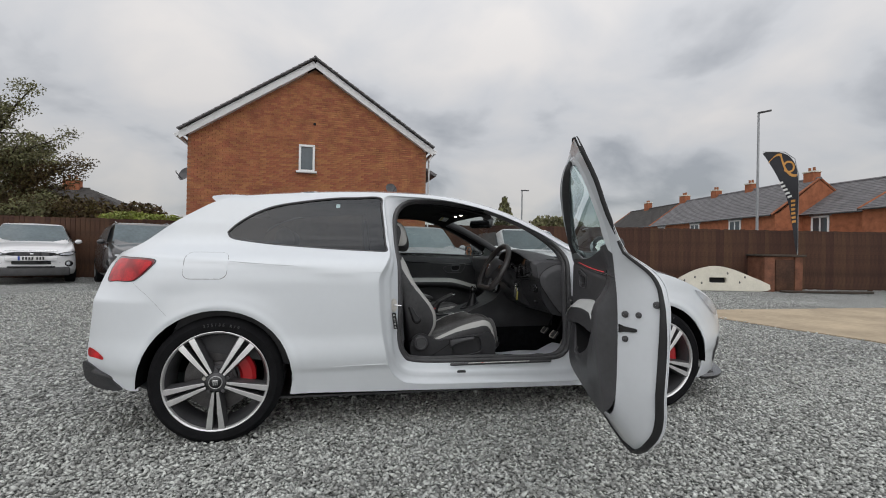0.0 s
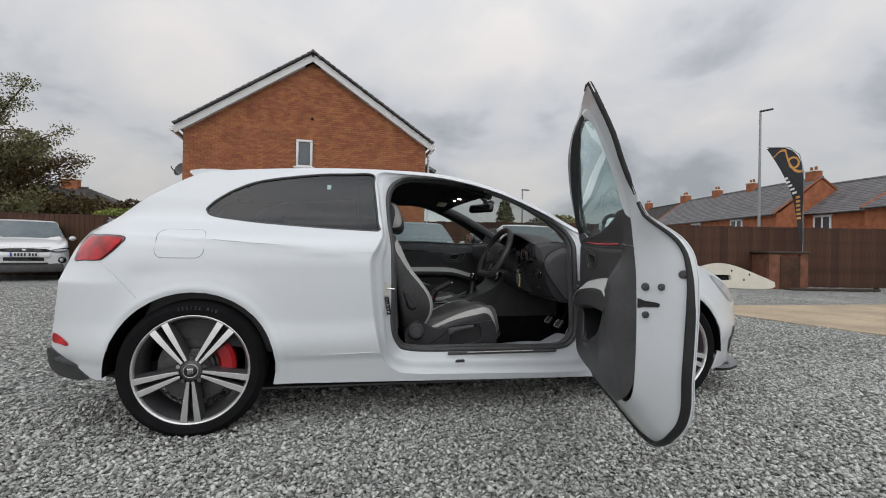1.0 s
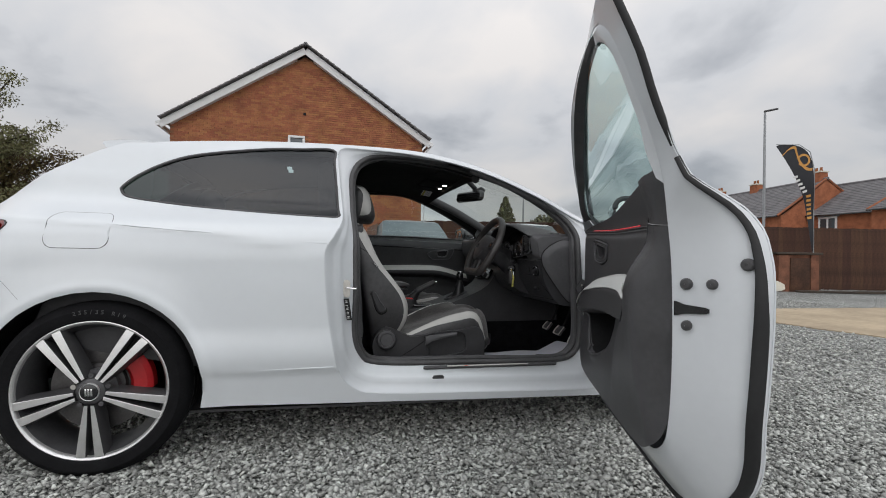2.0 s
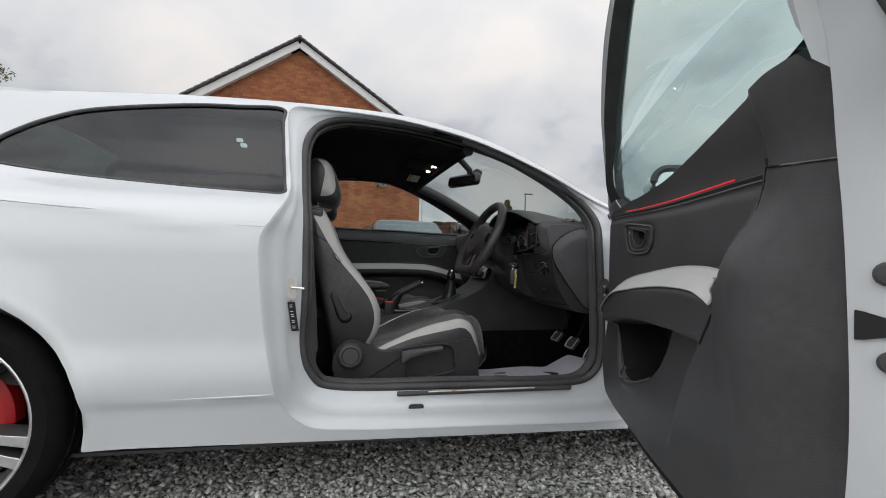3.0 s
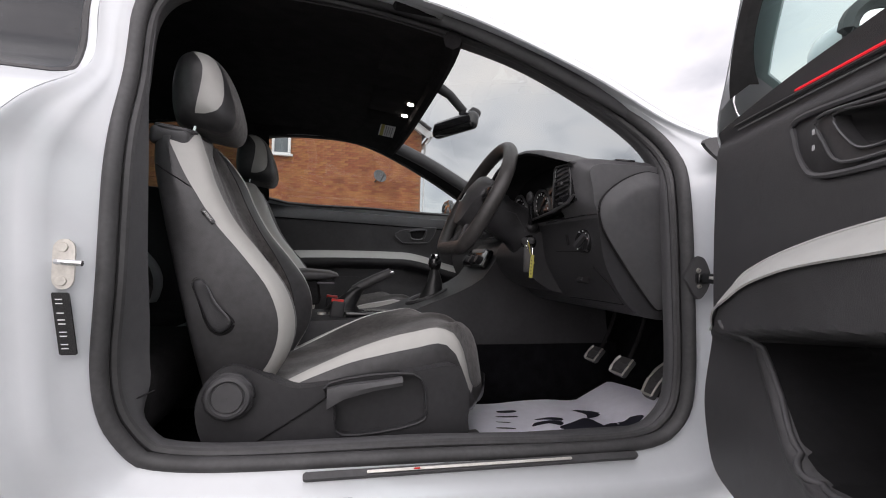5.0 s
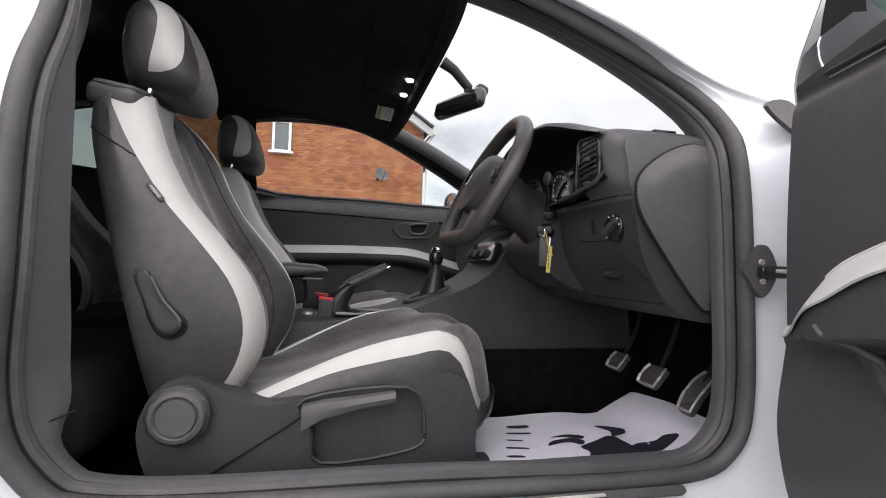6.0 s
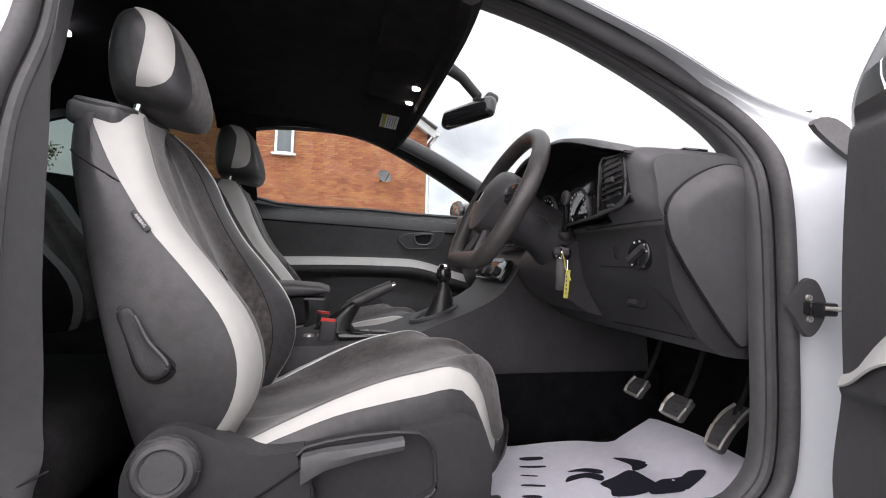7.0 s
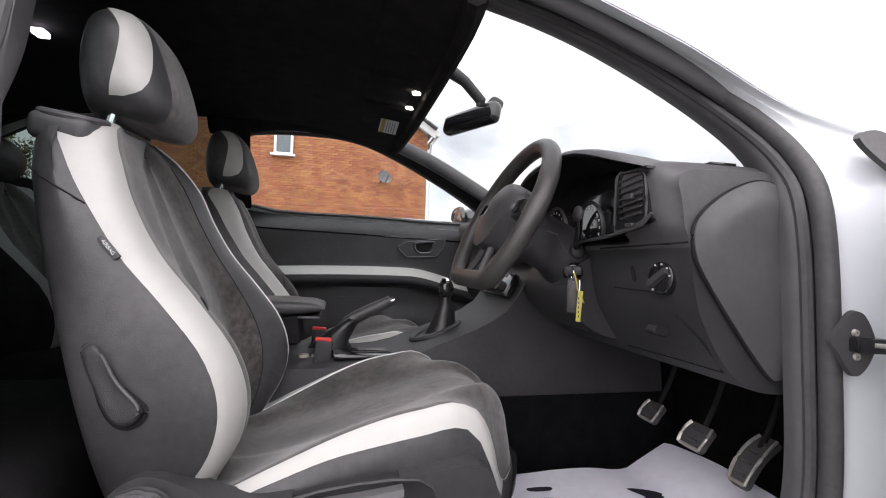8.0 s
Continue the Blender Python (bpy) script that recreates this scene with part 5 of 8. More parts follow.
grip_hole = spline([(-0.030, 0.014), (0.030, 0.020), (0.034, 0.008), (0.020, -0.018), (-0.020, -0.020), (-0.034, -0.004)], 4, closed=True)
fh = part("door_pull", slab_shape(h, lambda a, b: (0.43 + a, 1.668, 0.845 + b), lambda a, b: (0.43 + a, 1.661, 0.845 + b), 0.02, (grip_hole * 1.25,)), "plastic", fpan, "grey inner door handle", 40)
part("rim", tube([(0.43 + a, 1.661, 0.845 + b) for a, b in h], 0.0035, 6, True), "plastic_soft", fh)
part("pocket_lid", sheet(resample(np.array([(0.0, 0.3), (0.02, 0.62), (0.18, 0.62), (0.30, 0.5), (0.30, 0.3)]), 40, True), lambda a, b: (a, 1.640, b), 0.08), "plastic", fpan, smooth=60, thick=0.004)
part("lever", tube([(0.43 + a * 1.25, 1.659, 0.845 + b * 1.25) for a, b in grip_hole], 0.0055, 6, True), "barrel", fh, "satin grey lever")
part("finger_hole", sheet(grip_hole * 1.25, lambda a, b: (0.43 + a, 1.667, 0.845 + b), 0.03), "headlining", fh)
fm = part("wing_mirror", ball((0.735, 1.99, 1.003), (0.085, 0.115, 0.070), 18, 12), "gloss_black", car, "black far wing mirror")
part("mirror_frame", tube([(0.668, 1.99 + a, 1.003 + b) for a, b in rounded(0.20, 0.118, 0.045, 5)], 0.014, 6, True), "gloss_black", fm)
part("mirror_glass", sheet(rounded(0.195, 0.113, 0.040, 5), lambda a, b: (0.664, 1.99 + a, 1.003 + b), 0.05), "mirror", fm)
part("mirror_arm", tube([(0.73, 1.76, 0.925), (0.73, 1.85, 0.94), (0.73, 1.92, 0.965)], 0.030, 8), "gloss_black", fm)


# ---------------------------------------------------------------- seats
BACK_X = curve1([(0.36, -0.250), (0.46, -0.272), (0.61, -0.304), (0.79, -0.348), (0.90, -0.374), (0.97, -0.383), (1.02, -0.385)])
FRONT_X = curve1([(0.36, -0.165), (0.45, -0.115), (0.50, -0.088), (0.58, -0.078), (0.64, -0.098), (0.71, -0.148), (0.78, -0.205), (0.85, -0.245), (0.93, -0.278), (0.98, -0.305), (1.02, -0.345)])
MID_X = curve1([(0.36, -0.175), (0.45, -0.155), (0.58, -0.155), (0.70, -0.190), (0.82, -0.245), (0.93, -0.292), (1.0, -0.325), (1.02, -0.35)])
HALF_W = curve1([(0.36, 0.205), (0.46, 0.240), (0.58, 0.262), (0.72, 0.262), (0.84, 0.250), (0.91, 0.234), (0.95, 0.212), (0.98, 0.172), (0.992, 0.135)])


def back_half(z, yc, sgn, ahead=0.0):
    xb, xf, xm, w = (float(c(z)) for c in (BACK_X, FRONT_X, MID_X, HALF_W))
    xf += ahead
    pts = [(xb, 0.0), (xb + 0.004, -w * 0.6), (xb + 0.012, -w + 0.022), (xb + 0.045, -w), (xf - 0.045 - 0.018 * ease(0.80, 0.95, z), -w + 0.004), (xf - 0.012, -w + 0.022), (xf, -w + 0.060), (xf - 0.006, -w + 0.100), (xm + 0.008, -w + 0.155), (xm - 0.004, -w + 0.2), (xm, 0.0)]
    q = spline(pts, 4)
    return [(x, yc + sgn * -y if sgn > 0 else yc + y, z) for x, y in q]


def row_at(rows, r, i):
    """A place on a grid of points, by fractional row and column."""
    a, b = min(int(r), len(rows) - 2), min(int(i), len(rows[0]) - 2)
    u, v = r - a, i - b
    p = [Vector(rows[a + k][b + m]) for k in (0, 1) for m in (0, 1)]
    return tuple((p[0] * (1 - v) + p[1] * v) * (1 - u) + (p[2] * (1 - v) + p[3] * v) * u)


def slice_of(line, i, j, n):
    """A stretch of a line of points between two fractional places."""
    at = np.linspace(i, j, n)
    q, k = np.array(line), np.arange(len(line))
    return [tuple(p) for p in np.column_stack([np.interp(at, k, q[:, m]) for m in range(3)])]


def back_edge(x, z, yc, outer):
    """Where the outer side of a seat back lies across the car, at a length and a height."""
    line = np.array(back_half(z, yc, outer))[4:20]
    i = int(np.argmin(np.abs(line[:, 0] - x)))
    return line[i][1] + outer * 0.0006


def cushion_half(x, yc, sgn):
    zc, zm, w, zb = (float(c(x)) for c in (CREST, MIDZ, CW, CBOT))
    k = min(1.0, w / 0.2)
    pts = [(0.0, zb), (-w * 0.8, zb), (-w + 0.004, zb + 0.02), (-w - 0.002, max(zb + 0.03, zc - 0.075)), (-w + 0.006, zc - 0.030), (-w + 0.026, zc), (-w + 0.060 * k, zc - 0.004), (-w + 0.12 * k, zm + 0.012), (-w + 0.17 * k, zm), (0.0, zm)]
    q = spline(pts, 4)
    return [(x, yc + sgn * -y if sgn > 0 else yc + y, z) for y, z in q]


CREST = curve1([(-0.20, 0.42), (-0.12, 0.432), (-0.04, 0.470), (0.07, 0.516), (0.18, 0.546), (0.26, 0.551), (0.290, 0.531), (0.310, 0.490), (0.325, 0.435), (0.355, 0.40)])
MIDZ = curve1([(-0.20, 0.43), (-0.10, 0.432), (0.02, 0.460), (0.15, 0.502), (0.24, 0.532), (0.30, 0.542), (0.345, 0.527), (0.375, 0.498), (0.392, 0.462), (0.40, 0.43)])
CW = curve1([(-0.20, 0.20), (-0.10, 0.238), (0.10, 0.245), (0.26, 0.240), (0.31, 0.232), (0.335, 0.215), (0.365, 0.17), (0.39, 0.12), (0.40, 0.09)])
STRIPE_LOW = curve1([(-0.17, 18.2), (-0.05, 17.5), (0.03, 17.0), (0.13, 15.9), (0.26, 15.7), (0.325, 15.7), (0.338, 20.0), (0.40, 20.0)])
STRIPE_IN = curve1([(-0.17, 25.0), (-0.05, 24.5), (0.05, 23.0), (0.14, 20.6), (0.40, 20.2)])
CBOT = curve1([(-0.20, 0.34), (0.2, 0.345), (0.33, 0.35), (0.40, 0.385)])


STRIPE_REAR = curve1([(1.029, -0.318), (1.055, -0.312), (1.089, -0.306), (1.120, -0.303), (1.140, -0.305), (1.158, -0.315), (1.170, -0.326), (1.18, -0.338)])
STRIPE_FRONT = curve1([(1.029, -0.312), (1.032, -0.290), (1.038, -0.276), (1.050, -0.266), (1.073, -0.261), (1.10, -0.263), (1.13, -0.269), (1.15, -0.277), (1.165, -0.288), (1.18, -0.306)])


def front_seat(yc, name, label, outer, full=True):
    """A sports seat; outer: -1 if its door side looks along -y."""
    seat = new(name, None)
    seat.parent = car
    seat.matrix_basis = place_of(car).inverted() @ Matrix.Translation((0, yc, 0.25))
    tagged(seat, label)
    zs = np.linspace(0.37, 0.992, 34)
    white = "white_leather"
    for sgn in (-1, 1):
        halves = [back_half(z, yc, sgn, 0.0 if sgn == outer else 0.018 * ease(1.02, 0.90, z)) for z in zs]
        part("back_side", lattice([h[:18] for h in halves]), "leather", seat, "black leather seat side", 60)
        part("back_stripe", lattice([h[17:25] for h in halves]), white, seat, "white leather bolster stripe", 60)
        if sgn == outer:
            part("back_insert", lattice([h[24:] for h in halves]), "suede", seat, "charcoal suede seat back", 60)
            pad_line = [(row_at(halves, (z - 0.37) / 0.622 * 33, i)) for z, i in spline([(0.700, 25.0), (0.716, 26.5), (0.706, 28.2), (0.66, 30.0), (0.60, 31.2), (0.52, 31.6)], 6)]
            part("insert_seam", tube([(x + 0.001, y, z) for x, y, z in pad_line], 0.0012, 5), "headlining", seat)
            continue
        part("back_bolster", lattice([h[24:31] for h in halves]), "leather", seat, "inner face of the bolster", 60)
        part("back_insert", lattice([h[30:] for h in halves]), "suede", seat, "charcoal suede seat back", 60)
        part("piping", tube([h[24] for h in halves[1:]], 0.0026, 6), "piping", seat, "white piping")
        part("insert_seam", tube([(h[30][0] + 0.001, h[30][1], h[30][2]) for h in halves[3:-2]], 0.0008, 5), "headlining", seat)
    cap = back_half(0.992, yc, -1) + back_half(0.992, yc, 1)[::-1]
    mid_pt = tuple(np.mean(np.array(cap), axis=0) + (0, 0, 0.012))
    part("back_top", ([*cap, mid_pt], [(i, (i + 1) % len(cap), len(cap)) for i in range(len(cap))]), "leather", seat, smooth=80)
    xs = np.concatenate([np.linspace(-0.17, 0.28, 22), np.linspace(0.295, 0.40, 12)])
    for sgn in (-1, 1):
        halves = [cushion_half(x, yc, sgn) for x in xs]
        cuts = [(float(STRIPE_LOW(x)), 20.2 if sgn == outer else float(STRIPE_IN(x))) for x in xs]
        part("cushion_side", lattice([slice_of(h, 0, a, 18) for h, (a, _) in zip(halves, cuts)]), "leather", seat, "black leather cushion side", 60)
        part("cushion_stripe", lattice([slice_of(h, a, b, 7) for h, (a, b) in zip(halves, cuts)]), white, seat, "white leather cushion stripe", 60)
        part("cushion_top", lattice([slice_of(h, b, len(h) - 1, 18) for h, (_, b) in zip(halves, cuts)]), "suede", seat, "worn charcoal suede cushion", 60)
        if sgn != outer:
            part("piping", tube([row_at(halves, i, cuts[i][1]) for i in range(2, len(xs) - 7)], 0.0024, 6), "piping", seat)
    nose = cushion_half(0.40, yc, -1) + cushion_half(0.40, yc, 1)[::-1]
    part("cushion_nose", ([*nose, tuple(np.mean(np.array(nose), axis=0) + (0.012, 0, 0))], [(i, (i + 1) % len(nose), len(nose)) for i in range(len(nose))]), "leather", seat, smooth=80)
    # head restraint: rings across the seat, its profile leaning back; a curved stripe on each flank
    prof = spline([(-0.075, -0.075), (-0.082, 0.0), (-0.055, 0.075), (-0.005, 0.098), (0.048, 0.072), (0.074, 0.0), (0.078, -0.06), (0.050, -0.094), (-0.02, -0.088)], 16, closed=True)

    def ring(s):
        k = max(0.0, 1 - abs(s) ** 3.0) ** 0.45
        return [(-0.311 + a * 0.92 * (0.06 + 0.94 * k) - 0.12 * b, yc + 0.128 * s, 1.093 + b * 1.04 * (0.30 + 0.70 * k)) for a, b in prof]
    for lo, hi, mat, label in ((-1.0, -0.60, "leather", "black headrest side"), (-0.60, 0.60, "suede", "suede headrest front"), (0.60, 1.0, "leather", "black headrest side")):
        q = np.linspace(0, 1, 22)
        cuts = lo + (hi - lo) * (q ** 2 if lo == -1 else 1 - (1 - q) ** 2 if hi == 1 else q)
        rings = [ring(s * 0.9995) for s in cuts]
        part("headrest", lattice(rings, around=True) if mat == "suede" else capped(rings), mat, seat, label, 70)
    for sgn in (-1, 1):
        if sgn > 0:
            part("headrest_stripe", lattice([[(x, 2 * yc - y, z) for x, y, z in r] for r in rows]), "white_leather", seat, "white leather headrest stripe", 70)
            continue
        rows = []
        limit = np.array(ring(0.35))
        ahead = limit[limit[:, 0] > -0.325]
        ahead = ahead[np.argsort(ahead[:, 2])]
        for z in np.linspace(1.031, 1.177, 26):
            row = []
            x_front = min(float(STRIPE_FRONT(z)), float(np.interp(z, ahead[:, 2], ahead[:, 0])) - 0.001)
            for u in np.linspace(0, 1, 10):
                x = float(STRIPE_REAR(z)) + (x_front - float(STRIPE_REAR(z))) * u
                near_s, far_s = 0.10, 0.9995
                for _ in range(11):
                    mid_s = (near_s + far_s) / 2
                    if inside(np.array(ring(mid_s)[::3])[:, [0, 2]], np.array([(x, z)]))[0]:
                        near_s = mid_s
                    else:
                        far_s = mid_s
                row.append((x + 0.001 * u, yc + sgn * (0.128 * near_s + 0.0015), z + 0.0012 * ease(1.14, 1.18, z)))
            rows.append(row)
        part("headrest_stripe", lattice(rows), "white_leather", seat, "white leather headrest stripe", 70)
    for dy in (-0.075, 0.075):
        part("headrest_post", tube([(-0.318, yc + dy, 1.05), (-0.335, yc + dy, 0.98)], 0.007, 8), "chrome", seat)
    cap = part("seat_shoulder", block((-0.342, yc + outer * 0.160, 0.960), (0.076, 0.096, 0.040), 0.013, Matrix.Rotation(radians(8), 4, "Y") @ Matrix.Rotation(radians(outer * -10), 4, "X"), 4), "plastic_soft", seat, "black folding-seat handle")
    mt = Matrix.Translation((-0.342, yc + outer * 0.160, 0.960)) @ Matrix.Rotation(radians(8), 4, "Y") @ Matrix.Rotation(radians(outer * -10), 4, "X")
    part("handle_rim", tube([mt @ Vector((a, b, 0.019)) for a, b in rounded(0.062, 0.080, 0.020, 5)], 0.006, 8, True), "plastic_soft", cap)
    part("handle_slot", block(mt @ Vector((0.010, 0.0, 0.019)), (0.036, 0.056, 0.006), 0.002, Matrix.Rotation(radians(8), 4, "Y")), "headlining", cap)
    # side valance with height lever, recliner wheel and map-back lever
    yo = yc + outer * 0.268

    def side(a, b, d=0.0):
        return (a, yo + outer * d, b)
    VAL = [(-0.255, 0.40), (-0.24, 0.455), (-0.205, 0.487), (-0.165, 0.485), (-0.08, 0.445), (0.0, 0.450), (0.10, 0.462), (0.20, 0.475), (0.268, 0.482), (0.296, 0.44), (0.300, 0.36), (0.275, 0.318), (0.0, 0.300), (-0.19, 0.295), (-0.235, 0.33)]
    rec = spline([(0.0, 0.452), (0.175, 0.466), (0.205, 0.400), (0.185, 0.360), (0.03, 0.345), (0.012, 0.40)], 4, closed=True)
    val = part("side_valance", slab_shape(spline(VAL, 4, closed=True), lambda a, b: side(a, b, 0.012 * ease(-0.14, -0.03, a)), lambda a, b: side(a, b, -0.05), 0.02, (rec,)), "plastic", seat, "black plastic seat valance", 35)
    part("recliner_wheel", turned([(0.001, 0.026), (0.028, 0.026), (0.030, 0.022), (0.034, 0.026), (0.040, 0.024), (0.044, 0.018), (0.046, 0.0)], 28, Matrix.Translation((-0.192, yo, 0.432)) @ Matrix.Rotation(radians(90 * -outer), 4, "X")), "plastic_soft", val, "round recliner wheel", 30)
    grip = [(-0.192 + (0.044 + 0.0010 * math.cos(12 * q)) * math.cos(q), yo + outer * 0.013, 0.432 + (0.044 + 0.0010 * math.cos(12 * q)) * math.sin(q)) for q in np.arange(80) * math.pi / 40]
    part("wheel_grip", tube(grip, 0.0045, 6, True), "plastic", val)
    part("valance_seam", tube([side(a, b, 0.004 + 0.012 * ease(-0.14, -0.03, a)) for a, b in spline([(-0.17, 0.318), (-0.10, 0.362), (-0.03, 0.408), (0.03, 0.448)], 6)], 0.0018, 5), "headlining", val)
    part("lever_recess", sheet(rec, lambda a, b: side(a, b, -0.010), 0.03), "plastic", val, smooth=30)
    part("recess_rim", tube([side(a, b, 0.0125) for a, b in rec], 0.003, 6, True), "plastic", val)
    part("height_lever", capped([[side(a, b + dz, dy) for dy, dz in ((0.012, -h), (0.030, -h), (0.034, 0.0), (0.030, h), (0.012, h))] for a, b, h in ((-0.004, 0.424, 0.020), (0.03, 0.437, 0.014), (0.09, 0.447, 0.009), (0.15, 0.455, 0.008))]), "plastic_soft", val, "black seat height lever", 35)
    LEV = spline([(-0.268, 0.650), (-0.259, 0.662), (-0.247, 0.657), (-0.226, 0.617), (-0.200, 0.586), (-0.195, 0.572), (-0.203, 0.560), (-0.219, 0.556), (-0.236, 0.570), (-0.254, 0.612)], 4, closed=True)
    lev_mid = LEV.mean(axis=0)
    lev = part("backrest_lever", capped([[(a, yc + outer * d, b) for a, b in lev_mid + (LEV - lev_mid) * k + (dx, 0)] for k, d, dx in ((1.0, 0.250, 0.0), (1.0, 0.268, 0.0), (0.95, 0.273, 0.001), (0.80, 0.2755, 0.003), (0.45, 0.2735, 0.002))]), "plastic", seat, "black backrest release lever", 50)
    part("lever_rim", tube([(a, yc + outer * 0.2745, b) for a, b in (lev_mid + (LEV - lev_mid) * 0.88 + (0.002, 0))[8:22]], 0.0024, 6), "plastic_soft", lev)
    part("lever_groove", tube([(a, yc + outer * 0.260, b) for a, b in lev_mid + (LEV - lev_mid) * 1.05], 0.005, 6, True), "headlining", lev)
    tag = part("side_tag", block((-0.248, yc + outer * 0.2555, 0.788), (0.009, 0.004, 0.036), 0.001, Matrix.Rotation(radians(-38), 4, "Y")), "plastic_soft", seat, "small grey cloth tag")
    txt = bpy.data.curves.new("tag_text", "FONT")
    txt.body, txt.size, txt.extrude, txt.align_x, txt.align_y = "AIRBAG", 0.0068, 0.0004, "CENTER", "CENTER"
    if outer < 0:
        t = new("tag_text", txt)
        txt.materials.append(M["sticker_white"])
        t.parent = tag
        t.matrix_parent_inverse = place_of(tag).inverted()
        t.matrix_basis = Matrix.Translation((-0.248, yc + outer * 0.2555 - 0.0026, 0.788)) @ Matrix.Rotation(radians(52), 4, "Y") @ Matrix.Rotation(radians(90), 4, "X")
    seam_pts = spline([(-0.360, 0.893), (-0.323, 0.870), (-0.284, 0.845)], 6)
    part("side_seam", tube([(x, back_edge(x, z, yc, outer), z) for x, z in seam_pts], 0.0014, 5), "headlining", seat)
    for d in (-0.18, 0.18):
        part("seat_rail", block((0.05, yc + d, 0.275), (0.62, 0.035, 0.05), 0.006), "gunmetal", seat)
    part("seat_base", block((0.05, yc, 0.325), (0.50, 0.40, 0.06), 0.01), "carpet", seat)
    return seat


front_seat(0.525, "driver_seat", "black and white leather sports seat with suede centre", -1)
front_seat(1.285, "passenger_seat", "black and white leather passenger sports seat", 1)


def rear_seat(yc):
    seat = new("rear_seat", None)
    seat.parent = car
    seat.matrix_basis = place_of(car).inverted() @ Matrix.Translation((-0.9, yc, 0.3))
    tagged(seat, "dark rear seat with pale side stripe")
    m = Matrix.Translation((-0.62, 0, 0.02)) @ Matrix.Translation((-0.2, 0, 0.4)) @ Matrix.Rotation(radians(-6), 4, "Y") @ Matrix.Translation((0.2, 0, -0.4))
    for sgn in (-1, 1):
        halves = [[tuple(m @ Vector(p)) for p in back_half(z, yc, sgn)] for z in np.linspace(0.37, 0.98, 16)]
        part("back_side", lattice([h[:23] for h in halves]), "headlining", seat, smooth=60)
        part("back_stripe", lattice([h[22:30] for h in halves]), "grey_leather", seat, "pale grey stripe", 60)
        part("back_insert", lattice([h[29:] for h in halves]), "suede", seat, smooth=60)
    part("bench", block((-0.58, yc, 0.42), (0.5, 0.60, 0.16), 0.05, seg=4), "headlining", seat)
    part("headrest", ball((-1.02, yc, 1.06), (0.06, 0.13, 0.075), 16, 12), "leather", seat)


rear_seat(0.50)
rear_seat(1.31)
part("belt_buckle", block((-0.50, 0.66, 0.485), (0.03, 0.022, 0.012), 0.003), "red_button", car, "red rear belt buckle")

# ---------------------------------------------------------------- dashboard
DASH = [(1.08, 0.93), (0.90, 0.962), (0.74, 0.962), (0.60, 0.961), (0.548, 0.957), (0.530, 0.942), (0.534, 0.90), (0.545, 0.855), (0.572, 0.818), (0.582, 0.760), (0.600, 0.70), (0.66, 0.615), (0.75, 0.588), (0.95, 0.60)]
dash_prof = spline(DASH, 5)
low_at = int(np.argmin(np.abs(dash_prof[:, 1] - 0.822) + 9 * (dash_prof[:, 0] > 0.6)))
rows = []
for y in sorted([*np.linspace(0.186, 1.62, 34), 0.322, 0.334, 0.722, 0.736, 0.190, 0.196, 0.204, 0.214]):
    t = ease(0.70, 0.85, y)
    well = 0.085 * ease(0.322, 0.334, y) * ease(0.736, 0.722, y)
    row = []
    for x, z in dash_prof:
        x2 = x + 0.05 * t * ease(0.60, 0.9, z) * ease(0.9, 0.6, x) + well * ease(0.83, 0.845, z) * ease(0.66, 0.60, x)
        worn = ease(0.245, 0.186, y) ** 2
        row.append((x2 + 0.022 * worn * ease(0.80, 0.88, z) * ease(0.72, 0.60, x), y, z - 0.020 * worn * ease(0.88, 0.95, z)))
    rows.append(row)
dash = part("dashboard", capped([r[:low_at + 1] for r in rows]), "plastic_soft", car, "dark grey soft-touch dashboard", 50)
part("lower_dash", capped([r[low_at:] for r in rows]), "plastic", dash, "darker lower dashboard", 50)
END = spline([(0.695, 0.927), (0.640, 0.909), (0.593, 0.876), (0.574, 0.845), (0.578, 0.805), (0.598, 0.768), (0.645, 0.704), (0.70, 0.636), (0.730, 0.612), (0.750, 0.640), (0.755, 0.75), (0.752, 0.86), (0.740, 0.912)], 5, closed=True)
endp = part("end_panel", slab_shape(END, lambda a, b: (a, 0.190, b), lambda a, b: (a, 0.176 - 0.012 * ease(0.0, 0.035, depth_in(END, a, b)), b), 0.012), "plastic_soft", dash, "curved dashboard end panel", 50)
part("end_joint", tube([(a, 0.181, b) for a, b in END], 0.0030, 6, True), "headlining", endp)
# lower driver's trim and its joint lines
part("lower_joint", tube([(0.60, 0.182, 0.83), (0.548, 0.20, 0.823), (0.545, 0.26, 0.822), (0.552, 0.40, 0.82)], 0.0018, 5), "gloss_black", dash)
part("demister_slot", block((0.665, 0.245, 0.9605), (0.05, 0.05, 0.006), 0.002), "gloss_black", dash)
# instrument hood: a long low wave that runs out over the side vent
arch_pts = spline([(0.222, 0.946), (0.255, 0.957), (0.30, 0.972), (0.36, 0.993), (0.42, 1.008), (0.49, 1.013), (0.57, 1.010), (0.65, 0.998), (0.705, 0.972), (0.728, 0.93), (0.730, 0.86)], 5)
hood_rows = []
for x, k, dz in ((0.600, 0.95, -0.020), (0.53, 0.985, -0.008), (0.503, 0.995, -0.003), (0.496, 1.0, 0.0), (0.499, 1.0, 0.005), (0.53, 1.0, 0.009), (0.60, 0.99, 0.004), (0.70, 0.97, -0.012), (0.80, 0.93, -0.036)):
    hood_rows.append([(x + 0.024 * ease(0.42, 0.24, y), 0.50 + (y - 0.50) * k, z + dz * ease(0.22, 0.36, y)) for y, z in arch_pts])
hood = part("instrument_hood", lattice(hood_rows), "plastic_soft", dash, "curved hood over the instruments", 60, 0.004)
